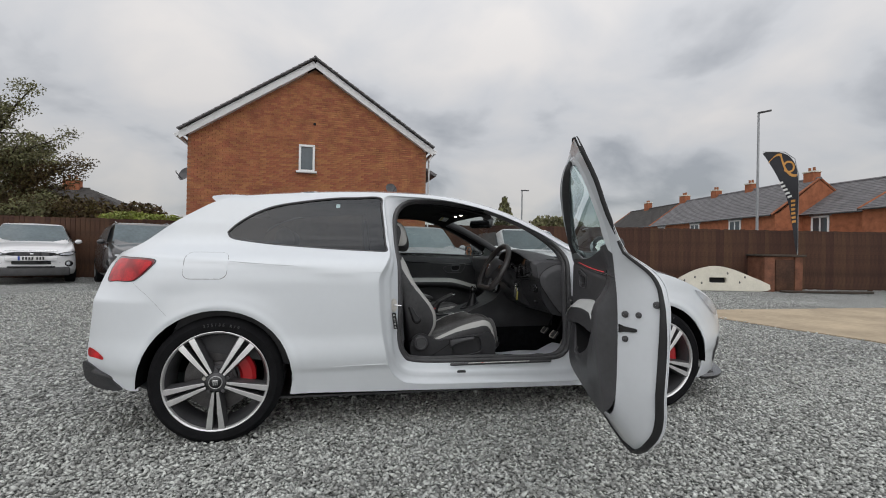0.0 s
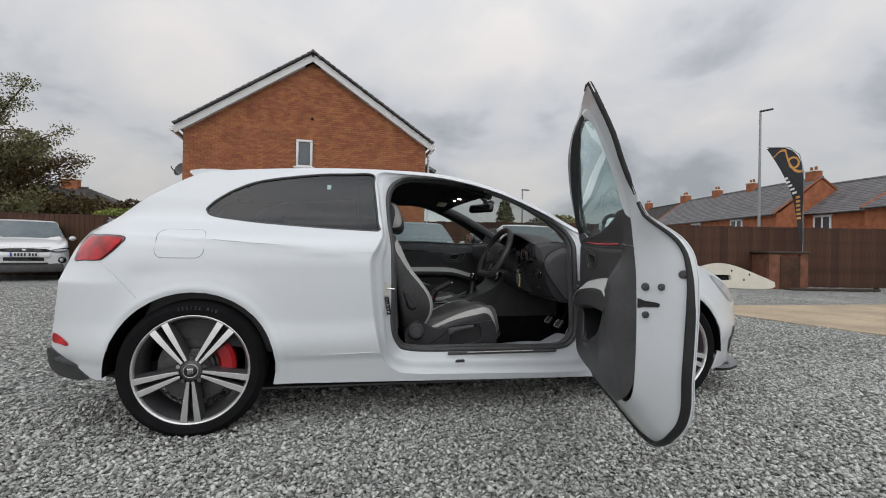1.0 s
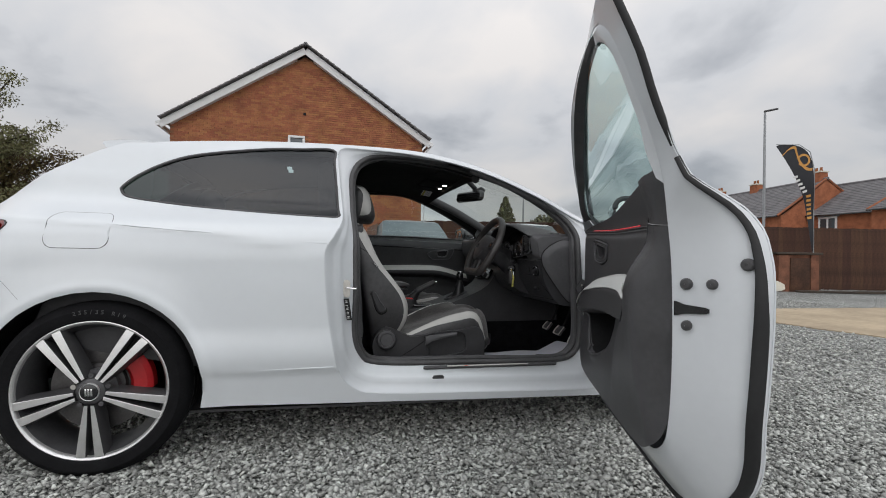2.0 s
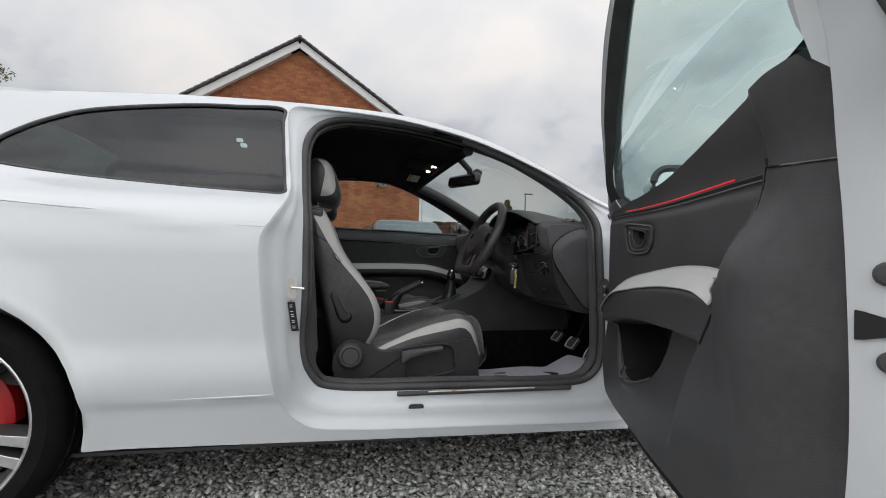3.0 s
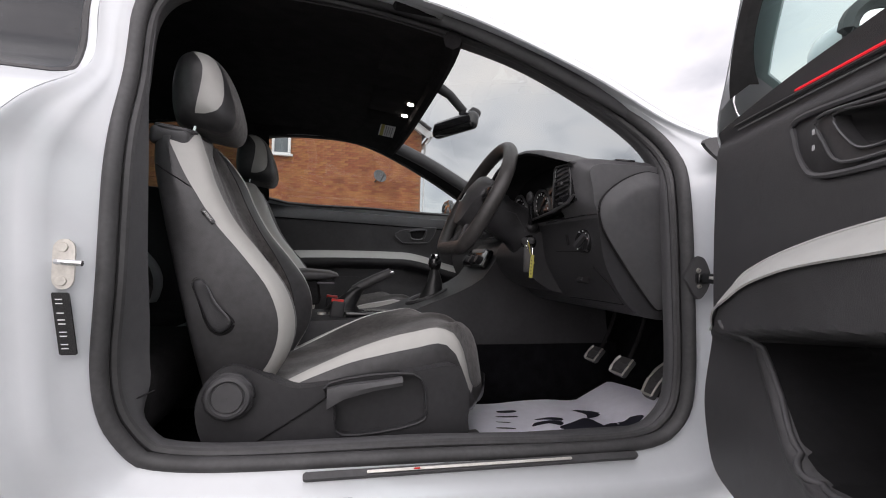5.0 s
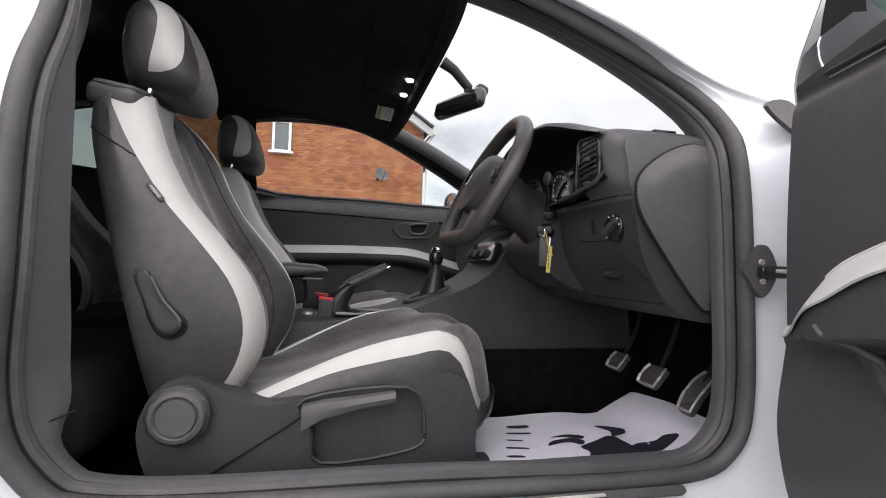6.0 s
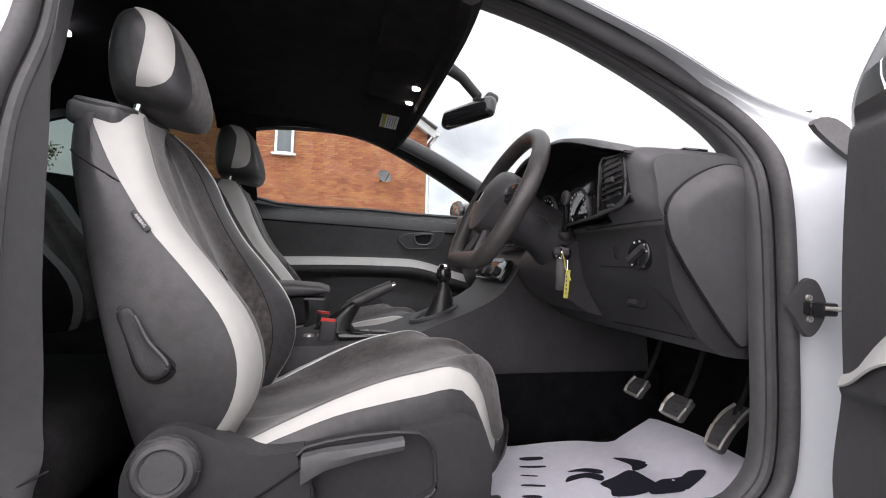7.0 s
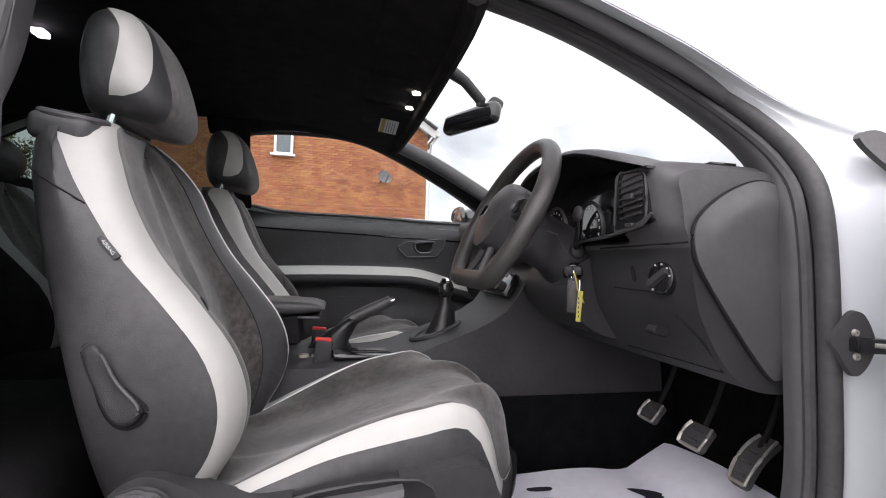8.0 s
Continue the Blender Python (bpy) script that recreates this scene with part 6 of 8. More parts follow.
part("hood_lining", lattice([[(x, y, z - 0.008) for x, y, z in r] for r in hood_rows[:4]]), "headlining", hood, smooth=60)
part("instrument_face", slab_shape(spline([(0.345, 0.850), (0.36, 0.965), (0.45, 0.995), (0.60, 0.995), (0.72, 0.95), (0.72, 0.84), (0.50, 0.825)], 3, closed=True), lambda a, b: (0.600, a, b), lambda a, b: (0.590 - 0.10 * (0.9 - b), a, b), 0.05), "gloss_black", dash, "black instrument face")
part("cluster_side", lattice([[(0.530, 0.318, 0.850), (0.530, 0.316, 0.90), (0.532, 0.308, 0.955)], [(0.57, 0.342, 0.845), (0.575, 0.342, 0.90), (0.58, 0.335, 0.965)], [(0.602, 0.352, 0.842), (0.604, 0.352, 0.90), (0.606, 0.350, 0.97)]]), "headlining", dash, smooth=60, thick=0.003)
part("cluster_floor", lattice([[(0.538, 0.225, 0.862), (0.531, 0.325, 0.843), (0.536, 0.42, 0.837), (0.545, 0.56, 0.832), (0.545, 0.72, 0.832)], [(0.61, 0.25, 0.868), (0.61, 0.34, 0.850), (0.61, 0.42, 0.842), (0.61, 0.56, 0.838), (0.61, 0.72, 0.838)]]), "gloss_black", dash, smooth=60, thick=0.006)
part("cluster_lip", tube([(0.532, 0.222, 0.872), (0.529, 0.240, 0.855), (0.527, 0.325, 0.841), (0.534, 0.42, 0.835), (0.544, 0.52, 0.831)], 0.0032, 6), "gunmetal", dash)
for y, z in ((0.482, 0.874), (0.640, 0.878)):
    m = Matrix.Translation((0.580, y, z)) @ Matrix.Rotation(radians(-98), 4, "Y")
    dial = part("dial", turned([(0.043, 0.0), (0.046, 0.005), (0.048, 0.008), (0.050, 0.005), (0.051, 0.0)], 32, m), "gunmetal", dash, "round black dial")
    part("dial_marks", merge(*[block(m @ Vector((0.036 * math.cos(a), 0.036 * math.sin(a), 0.005)), (0.0015, 0.0035, 0.0055)) for a in np.linspace(-2.2, 2.2, 12)]), "dial", dial)
# end vent in its gloss surround
VENT = spline([(0.324, 0.944), (0.300, 0.951), (0.256, 0.946), (0.246, 0.925), (0.244, 0.885), (0.252, 0.862), (0.318, 0.848), (0.330, 0.860)], 4, closed=True) + (-0.014, -0.002)
vent_mid = VENT.mean(axis=0)


def vent_at(k, x):
    return lambda a, b: (x + 0.02 * (0.28 - a), vent_mid[0] + (a - vent_mid[0]) * k, vent_mid[1] + (b - vent_mid[1]) * k)


vent = part("air_vent", slab_shape(VENT, vent_at(1.0, 0.548), vent_at(0.97, 0.527), 0.03, (vent_mid + (VENT - vent_mid) * 0.80 + (0.0, 0.007),)), "gloss_black", dash, "black side air vent", 40)
part("vent_back", sheet(VENT, vent_at(0.95, 0.543), 0.05), "headlining", vent)
part("vent_rim", tube([vent_at(0.98, 0.527)(a, b) for a, b in VENT], 0.0022, 6, True), "gunmetal", vent)
for i, z in enumerate(np.linspace(0.872, 0.937, 7)):
    part("slat", block((0.533, 0.272 + 0.0006 * i, z + 0.001), (0.016, 0.062 - 0.001 * abs(i - 3), 0.0034), 0.001, Matrix.Rotation(radians(-14), 4, "Y") @ Matrix.Rotation(radians(-6), 4, "X")), "plastic", vent)
part("vent_tab", block((0.525, 0.272, 0.904), (0.008, 0.020, 0.010), 0.002), "gunmetal", vent)
part("vent_wheel", block((0.5245, 0.270, 0.856), (0.006, 0.020, 0.006), 0.002), "gunmetal", vent)
# light switch: a round plate with a bar handle
m = Matrix.Translation((0.577, 0.252, 0.768)) @ Vector((-1.0, -0.12, 0.06)).to_track_quat("Z", "Y").to_matrix().to_4x4()
sw = part("light_switch", turned([(0.001, 0.007), (0.024, 0.007), (0.027, 0.005), (0.029, -0.01)], 28, m), "gloss_black", dash, "round black light switch")
part("switch_knob", capped([[m @ Vector((u * 0.8 + v * 0.6, u * 0.6 - v * 0.8, w)) for v, w in ((-0.007, 0.006), (-0.005, 0.016), (0.005, 0.016), (0.007, 0.006))] for u in (-0.021, 0.0, 0.021)]), "plastic", sw)
for a in (0.2, 0.8, 1.4, 2.0, 3.4, 4.2):
    part("switch_mark", block(m @ Vector((0.023 * math.cos(a), 0.023 * math.sin(a), 0.0080)), (0.002, 0.0022, 0.0030)), "dial", sw)
part("trim_slot", block((0.5755, 0.329, 0.773), (0.004, 0.007, 0.028), 0.0015, Matrix.Rotation(radians(-20), 4, "X")), "headlining", dash)
part("lower_joint", tube([(0.583, 0.400, 0.745), (0.583, 0.34, 0.744), (0.583, 0.285, 0.744)], 0.0011, 5), "headlining", dash)
part("lower_joint", tube(spline([(0.594, 0.238, 0.709), (0.612, 0.206, 0.674), (0.630, 0.202, 0.650), (0.652, 0.201, 0.622)], 6), 0.0013, 5), "headlining", dash)
part("lower_joint", tube([(0.652, 0.201, 0.622), (0.652, 0.30, 0.622), (0.653, 0.45, 0.620)], 0.0013, 5), "headlining", dash)
catch = part("storage_catch", block((0.611, 0.305, 0.678), (0.008, 0.055, 0.026), 0.004, Matrix.Rotation(radians(18), 4, "Y")), "headlining", dash, "recessed storage catch")
part("catch_flap", block((0.608, 0.316, 0.677), (0.006, 0.026, 0.016), 0.002, Matrix.Rotation(radians(40), 4, "Y")), "plastic", catch)

# steering wheel
SWC = Vector((0.397, 0.555, 0.880))
sw_m = Matrix.Translation(SWC) @ Vector((-0.895, 0, 0.446)).to_track_quat("Z", "Y").to_matrix().to_4x4()
up_local = (sw_m.inverted().to_3x3() @ Vector((0.446, 0, 0.895))).normalized()
ang0 = math.atan2(up_local.y, up_local.x)
wheel_ring = []
for a in np.arange(64) * 2 * math.pi / 64:
    r = 0.183
    d = math.cos(a - ang0)
    if d < -0.80:
        r = 0.183 * 0.80 / -d
    wheel_ring.append(sw_m @ Vector((r * math.cos(a), r * math.sin(a), 0)))
steer = part("steering_wheel", tube(wheel_ring, 0.0198, 14, True), "wheel_leather", car, "flat-bottomed black leather steering wheel", 60)


def sw_pt(u, v, w):
    c, s = math.cos(ang0), math.sin(ang0)
    return tuple(sw_m @ Vector((v * c + u * s, v * s - u * c, w)))


BOSS = [(-0.085, 0.035), (-0.06, 0.062), (0.0, 0.068), (0.06, 0.062), (0.085, 0.035), (0.07, -0.01), (0.04, -0.055), (0.0, -0.068), (-0.04, -0.055), (-0.07, -0.01)]
boss = spline(BOSS, 4, closed=True) * 1.12
part("boss", slab_shape(boss, lambda a, b: sw_pt(a, b, -0.03), lambda a, b: sw_pt(a, b, 0.004 + 0.034 * max(0.0, 1 - (a * a + b * b) / 0.0095) ** 0.6), 0.012), "leather", steer, "soft wheel centre", 60)
for sgn in (-1, 1):
    part("spoke", capped([[sw_pt(u, v + h, w) for h, w in ((-0.02, -0.012), (0.02, -0.012), (0.018, 0.006), (-0.018, 0.006))] for u, v in ((sgn * 0.06, 0.012), (sgn * 0.12, 0.02), (sgn * 0.178, 0.02))]), "plastic", steer)
    part("lower_spoke", tube([sw_pt(sgn * 0.022, -0.05, -0.004), sw_pt(sgn * 0.032, -0.10, -0.004), sw_pt(sgn * 0.055, -0.148, 0.0)], 0.008, 8), "gunmetal", steer, "dark metal lower spoke")
    part("thumb_buttons", capped([[sw_pt(sgn * u, 0.018 + h, w) for h, w in ((-0.014, 0.004), (-0.012, 0.012), (0.012, 0.012), (0.014, 0.004))] for u in (0.088, 0.098, 0.118, 0.128)]), "gloss_black", steer)
part("emblem", merge(*[tube([sw_pt(dx - 0.004, -0.012, 0.041), sw_pt(dx + 0.004, 0.012, 0.041)], 0.0030, 6) for dx in (-0.010, 0.0, 0.010)]), "chrome", steer, "small chrome emblem")
col = [[(x, 0.555 + w * math.cos(a), z + h * math.sin(a)) for a in np.arange(16) * math.pi / 8] for x, z, w, h in ((0.425, 0.872, 0.055, 0.052), (0.432, 0.868, 0.066, 0.062), (0.490, 0.842, 0.070, 0.070), (0.494, 0.838, 0.066, 0.066), (0.52, 0.818, 0.068, 0.075), (0.60, 0.775, 0.066, 0.085), (0.70, 0.745, 0.05, 0.07))]
column = part("steering_column", capped(col), "plastic", car, "black steering column shroud", 60)
part("stalk", tube([(0.545, 0.485, 0.820), (0.534, 0.462, 0.836), (0.520, 0.430, 0.862), (0.508, 0.412, 0.880)], [0.010, 0.007, 0.007, 0.009], 10), "gloss_black", column, "black column stalk")
part("stalk_knob", ball((0.503, 0.403, 0.886), (0.008, 0.016, 0.016), 14, 10), "plastic", column, "rounded stalk end")
part("stalk_boot", ball((0.548, 0.487, 0.817), (0.018, 0.016, 0.018), 12, 10), "plastic", column)
part("column_seam", tube([(0.455, 0.490, 0.862), (0.50, 0.487, 0.850), (0.53, 0.487, 0.80)], 0.0016, 5), "gunmetal", column)
lock_m = Matrix.Translation((0.540, 0.489, 0.771)) @ Vector((-0.6, -0.8, 0.1)).to_track_quat("Z", "Y").to_matrix().to_4x4()
part("ignition", turned([(0.001, 0.002), (0.015, 0.002), (0.018, 0.005), (0.022, 0.0), (0.022, -0.03)], 22, lock_m), "gloss_black", column, "round ignition lock")
part("knee_trim", slab_shape(spline([(0.52, 0.735), (0.57, 0.800), (0.66, 0.78), (0.70, 0.66), (0.64, 0.63), (0.56, 0.665)], 4, closed=True), lambda a, b: (a, 0.480, b), lambda a, b: (a, 0.70, b), 0.05), "plastic", dash, "dark knee trim", 50)

# keys with a yellow tag hang in the lock
keys = thing("car_keys", (0.522, 0.45, 0.69), "black car key with ring and yellow tag hanging in the ignition", "keys")
facing = Matrix.Rotation(radians(56), 4, "Z")
part("key_head", block((0.527, 0.462, 0.774), (0.014, 0.036, 0.018), 0.005, facing), "plastic", keys, "black key head")
part("key_ring", tube([(0.520 + 0.004 * math.cos(a), 0.452 + 0.0125 * math.cos(a), 0.765 + 0.016 * math.sin(a)) for a in np.arange(24) * math.pi / 12], 0.0015, 6, True), "chrome", keys, "steel ring")
part("key_fob", block((0.525, 0.456, 0.722), (0.014, 0.026, 0.072), 0.005, facing), "leather", keys, "dark leather fob")
part("fob_face", block((0.5205, 0.4495, 0.724), (0.002, 0.014, 0.052), 0.0008, facing), "wheel_leather", keys)
part("fob_edge", block((0.5345, 0.447, 0.722), (0.008, 0.003, 0.066), 0.001, facing), "chrome", keys, "bright metal fob edge")
tag_ob = part("key_tag", block((0.524, 0.428, 0.703), (0.002, 0.010, 0.062), 0.0006, facing @ Matrix.Rotation(radians(4), 4, "X")), "sticker_yellow", keys, "yellow plastic tag")
part("tag_bar", merge(*[block((0.5225, 0.428, 0.683 + 0.009 * i), (0.001, 0.002, 0.005), 0.0, facing) for i in range(5)]), "ink", tag_ob)
part("tag_tie", tube([(0.520, 0.444, 0.770), (0.520, 0.434, 0.752), (0.520, 0.430, 0.738), (0.520, 0.418, 0.728), (0.519, 0.402, 0.712)], 0.0014, 5), "sticker_yellow", keys)

# ---------------------------------------------------------------- centre console
TUN = [(-0.45, 0.27), (-0.45, 0.50), (-0.25, 0.515), (0.10, 0.520), (0.24, 0.545), (0.32, 0.575), (0.42, 0.615), (0.50, 0.665), (0.545, 0.74), (0.60, 0.80), (0.95, 0.80), (0.95, 0.27)]
tun = np.array([*TUN[:2], *map(tuple, spline(TUN[1:-2], 5)[1:-1]), *TUN[-2:]])
console = part("centre_console", slab_shape(tun, lambda a, b: (a, 0.725 + 0.02 * ease(0.45, 0.6, b), b), lambda a, b: (a, 1.085 - 0.02 * ease(0.45, 0.6, b), b), 0.05), "plastic", car, "dark grey centre console", 35)
part("console_lower", slab_shape(np.array([(0.40, 0.245), (0.40, 0.44), (0.98, 0.44), (0.98, 0.245)]), lambda a, b: (a, 0.715, b), lambda a, b: (a, 1.09, b), 0.1), "carpet", console)
part("climate_panel", block((0.520, 0.905, 0.722), (0.02, 0.24, 0.070), 0.006, Matrix.Rotation(radians(28), 4, "Y")), "gloss_black", console, "black climate control panel")
for dy in (-0.075, 0.0, 0.075):
    part("climate_knob", turned([(0.001, 0.022), (0.015, 0.022), (0.018, 0.0)], 20, Matrix.Translation((0.511, 0.905 + dy, 0.714)) @ Matrix.Rotation(radians(-62), 4, "Y")), "plastic", console)
part("climate_display", block((0.527, 0.905, 0.750), (0.010, 0.15, 0.016), 0.002, Matrix.Rotation(radians(28), 4, "Y")), "post", console)
part("centre_screen", block((0.575, 0.905, 0.86), (0.02, 0.26, 0.13), 0.01, Matrix.Rotation(radians(10), 4, "Y")), "gloss_black", dash, "dark centre display")
boot_rng = np.random.RandomState(7)


def crumpled(path, n=18):
    """A soft leather boot: rings (x, y, z, across, along) with creases."""
    return capped([[(x + rx * (1 + 0.10 * math.sin(3 * a + 5 * i) + boot_rng.normal(0, 0.05)) * math.cos(a), y + ry * (1 + 0.10 * math.cos(4 * a + 3 * i) + boot_rng.normal(0, 0.05)) * math.sin(a), z + 0.003 * math.sin(2 * a + 4 * i))
                    for a in np.arange(n) * 2 * math.pi / n] for i, (x, y, z, rx, ry) in enumerate(path)])


gear = part("gear_lever", crumpled([(0.352, 0.915, 0.572, 0.044, 0.040), (0.354, 0.915, 0.592, 0.037, 0.035), (0.358, 0.915, 0.612, 0.031, 0.030), (0.361, 0.915, 0.632, 0.028, 0.027), (0.362, 0.915, 0.652, 0.024, 0.023), (0.362, 0.915, 0.668, 0.018, 0.016), (0.362, 0.915, 0.684, 0.013, 0.013)]), "boot_leather", console, "creased black leather gear lever boot", 60)
part("gear_knob", ball((0.362, 0.915, 0.703), (0.024, 0.022, 0.032), 14, 12), "gloss_black", gear, "gear knob with chrome cap")
part("knob_cap", turned([(0.001, 0.004), (0.014, 0.002), (0.017, -0.004)], 16, Matrix.Translation((0.362, 0.915, 0.732))), "chrome", gear)
part("gear_surround", tube([(0.335 + 0.068 * math.cos(a), 0.915 + 0.06 * math.sin(a), 0.580 + 0.025 * math.cos(a)) for a in np.arange(24) * math.pi / 12], 0.010, 8, True), "plastic", gear)
hb = part("handbrake", tube([(0.075, 0.945, 0.598), (0.105, 0.945, 0.614), (0.15, 0.945, 0.638), (0.205, 0.945, 0.664)], [0.016, 0.019, 0.018, 0.016], 12, False, 0.8), "leather", console, "black leather handbrake")
part("handbrake_button", tube([(0.203, 0.945, 0.661), (0.216, 0.945, 0.667)], 0.009, 10), "chrome", hb)
part("handbrake_boot", crumpled([(0.035, 0.945, 0.528, 0.062, 0.034), (0.042, 0.945, 0.545, 0.050, 0.030), (0.055, 0.945, 0.562, 0.040, 0.026), (0.068, 0.945, 0.580, 0.032, 0.024), (0.085, 0.945, 0.600, 0.026, 0.021), (0.098, 0.945, 0.612, 0.018, 0.018)]), "boot_leather", hb, "creased leather handbrake boot", 60)
lid = []
for x, zt, zb in ((-0.335, 0.652, 0.625), (-0.32, 0.664, 0.618), (-0.20, 0.672, 0.622), (-0.08, 0.673, 0.630), (-0.01, 0.668, 0.638), (0.014, 0.660, 0.644), (0.020, 0.654, 0.648)):
    h = (zt - zb) / 2
    lid.append([(x, 0.905 + 0.092 * math.copysign(abs(math.cos(a)) ** 0.35, math.cos(a)), (zt + zb) / 2 + h * math.copysign(abs(math.sin(a)) ** 0.6, math.sin(a))) for a in (np.arange(28) + 0.5) * math.pi / 14])
arm = part("arm_rest", capped(lid), "leather", console, "padded centre arm rest")
part("arm_rest_box", block((-0.15, 0.905, 0.585), (0.22, 0.150, 0.085), 0.012, Matrix.Rotation(radians(-8), 4, "Y")), "headlining", arm)
part("latch", block((-0.020, 0.880, 0.628), (0.055, 0.11, 0.006), 0.002), "barrel", arm)
part("cup_tray", block((0.13, 0.86, 0.528), (0.17, 0.11, 0.012), 0.005), "gloss_black", console)
part("power_socket", merge(*[turned([(0.010, 0.006), (0.014, 0.006), (0.015, 0.0)], 14, Matrix.Translation((-0.03 + d, 0.84, 0.525))) for d in (0, 0.035)]), "steel", console)
for yb, xb, zb in ((0.828, 0.018, 0.552), (1.045, 0.0, 0.548)):
    bk = part("belt_buckle", block((xb, yb, zb - 0.03), (0.044, 0.030, 0.098), 0.007, Matrix.Rotation(radians(6), 4, "Y")), "plastic", car, "black belt buckle with red button")
    part("button", block((xb + 0.002, yb, zb + 0.019), (0.040, 0.024, 0.010), 0.002, Matrix.Rotation(radians(6), 4, "Y")), "red_button", bk)

# pedals: curved dark pads between bright metal edges
for name, x, y, z, w, hgt, tilt, bow in (("accelerator", 0.866, 0.352, 0.412, 0.050, 0.118, 44, 3.2), ("brake_pedal", 0.818, 0.445, 0.424, 0.070, 0.058, 40, 4.5), ("clutch_pedal", 0.824, 0.600, 0.428, 0.062, 0.052, 40, 4.5)):
    mt = Matrix.Translation((x, y, z)) @ Matrix.Rotation(radians(tilt), 4, "Y")

    def pad_at(a, b, d, bow=bow):
        return (d + bow * (b * b - 0.0006), a, b)
    ped = part(name, moved(slab_shape(rounded(w, hgt, 0.012, 4), lambda a, b: pad_at(a, b, 0.010), lambda a, b: pad_at(a, b, -0.002), 0.012), mt), "rubber", car, "dark curved pedal with bright metal edges")
    for sgn in (-1, 1):
        edge = [pad_at(sgn * (w / 2 - 0.006 + 0.004 * math.cos(q * math.pi / 2)), q * hgt * 0.47, -0.003) for q in np.linspace(-1, 1, 12)]
        part("edge", moved(tube(edge, 0.0042, 8, False, 0.7), mt), "steel", ped, "bright metal edge")
    part("edge", moved(tube([pad_at(a, -hgt * 0.46, -0.002) for a in np.linspace(-w / 2 + 0.008, w / 2 - 0.008, 6)], 0.0036, 8), mt), "steel", ped, "bright metal edge")
    n = 4 if hgt > 0.1 else 2
    for i in range(n):
        b = hgt * (i - (n - 1) / 2) / (n + 0.6)
        part("grip_strip", moved(block(pad_at(0, b, -0.003), (0.004, w * 0.46, 0.006), 0.0015), mt), "gunmetal", ped)
    part("pedal_arm", tube(spline([(x + 0.012, y, z), (x + 0.05, y, z + 0.07), (x + 0.075, y, z + 0.15), (x + 0.08, y, z + 0.26)], 5), 0.006, 8), "headlining", ped)

# rear-view mirror, lamps, sun visor, roof label
rv = part("rear_view_mirror", block((0.430, 0.945, 1.222), (0.045, 0.235, 0.066), 0.020, Matrix.Rotation(radians(26), 4, "Z") @ Matrix.Rotation(radians(12), 4, "Y"), 4), "gloss_black", car, "black rear-view mirror on the windscreen")
part("mirror_stem", tube([(0.45, 0.93, 1.235), (0.455, 0.925, 1.275), (0.40, 0.915, 1.325), (0.36, 0.91, 1.345)], [0.022, 0.017, 0.017, 0.02], 10), "plastic", rv)
part("sensor_box", block((0.490, 0.93, 1.255), (0.045, 0.10, 0.05), 0.015, Matrix.Rotation(radians(25), 4, "Y"), 3), "plastic", rv)
cons = part("roof_console", block((0.20, 0.98, 1.306), (0.17, 0.24, 0.028), 0.010, Matrix.Rotation(radians(6), 4, "Y"), 3), "headlining", car, "overhead lamp console")
for y, mat in ((0.945, "lamp"), (1.085, "lamp")):
    part("reading_lamp", turned([(0.001, -0.006), (0.014, -0.004), (0.017, 0.004)], 18, Matrix.Translation((0.262, y, 1.286))), mat, cons, "lit round reading lamp")
for y, size in ((0.90, 0.034), (0.795, 0.022)):
    part("door_lamp", block((-0.685, y, 1.312), (0.026, size, 0.014), 0.002), "lamp_cold", car, "lit rear roof lamp")
lm = Matrix.Translation((0.213, 1.290, 1.275)) @ Matrix.Rotation(radians(7), 4, "Y") @ Matrix.Rotation(radians(-14), 4, "X")
lab = part("roof_label", moved(block((0, 0, 0), (0.066, 0.100, 0.002), 0.0005), lm), "sticker_white", car, "white warning label with yellow head")
part("label_head", moved(block((-0.021, 0, -0.0012), (0.014, 0.096, 0.002)), lm), "sticker_yellow", lab)
for i in range(4):
    part("label_bar", moved(block((-0.006 + 0.009 * i, 0.004 * (i % 2), -0.0012), (0.003, 0.080 - 0.010 * (i % 3), 0.0015)), lm), "post", lab)
for y in (0.50, 1.31):
    part("sun_visor", block((0.20, y, 1.296), (0.17, 0.40, 0.018), 0.008, Matrix.Rotation(radians(7), 4, "Y"), 3), "headlining", car, "folded black sun visor")

# paper mat on the driver's floor
mat_ob = thing("paper_floor_mat", (0.66, 0.56, 0.252), "white printed paper mat in the driver's foot-well", "floor mat")


def mat_z(x, y):
    return 0.256 + 0.45 * max(0.0, x - 0.79) + 0.012 * math.sin(7 * x + 4 * y) * ease(0.45, 0.6, x) + 0.02 * ease(0.30, 0.24, y)


MATO = np.vstack([spline([(0.36, 0.245), (0.36, 0.69), (0.47, 0.688), (0.68, 0.672), (0.755, 0.648), (0.82, 0.655), (0.920, 0.672)], 5), spline([(0.925, 0.660), (0.935, 0.53), (0.932, 0.42), (0.925, 0.30), (0.915, 0.245)], 5)])
part("paper", sheet(MATO, lambda a, b: (a, b, mat_z(a, b)), 0.025), "mat_paper", mat_ob, "white paper", 60, 0.0012)


def ink(pts, name="print"):
    part(name, sheet(spline(pts, 4, closed=True), lambda a, b: (a, b, mat_z(a, b) + 0.0022), 0.015), "ink", mat_ob, smooth=60)


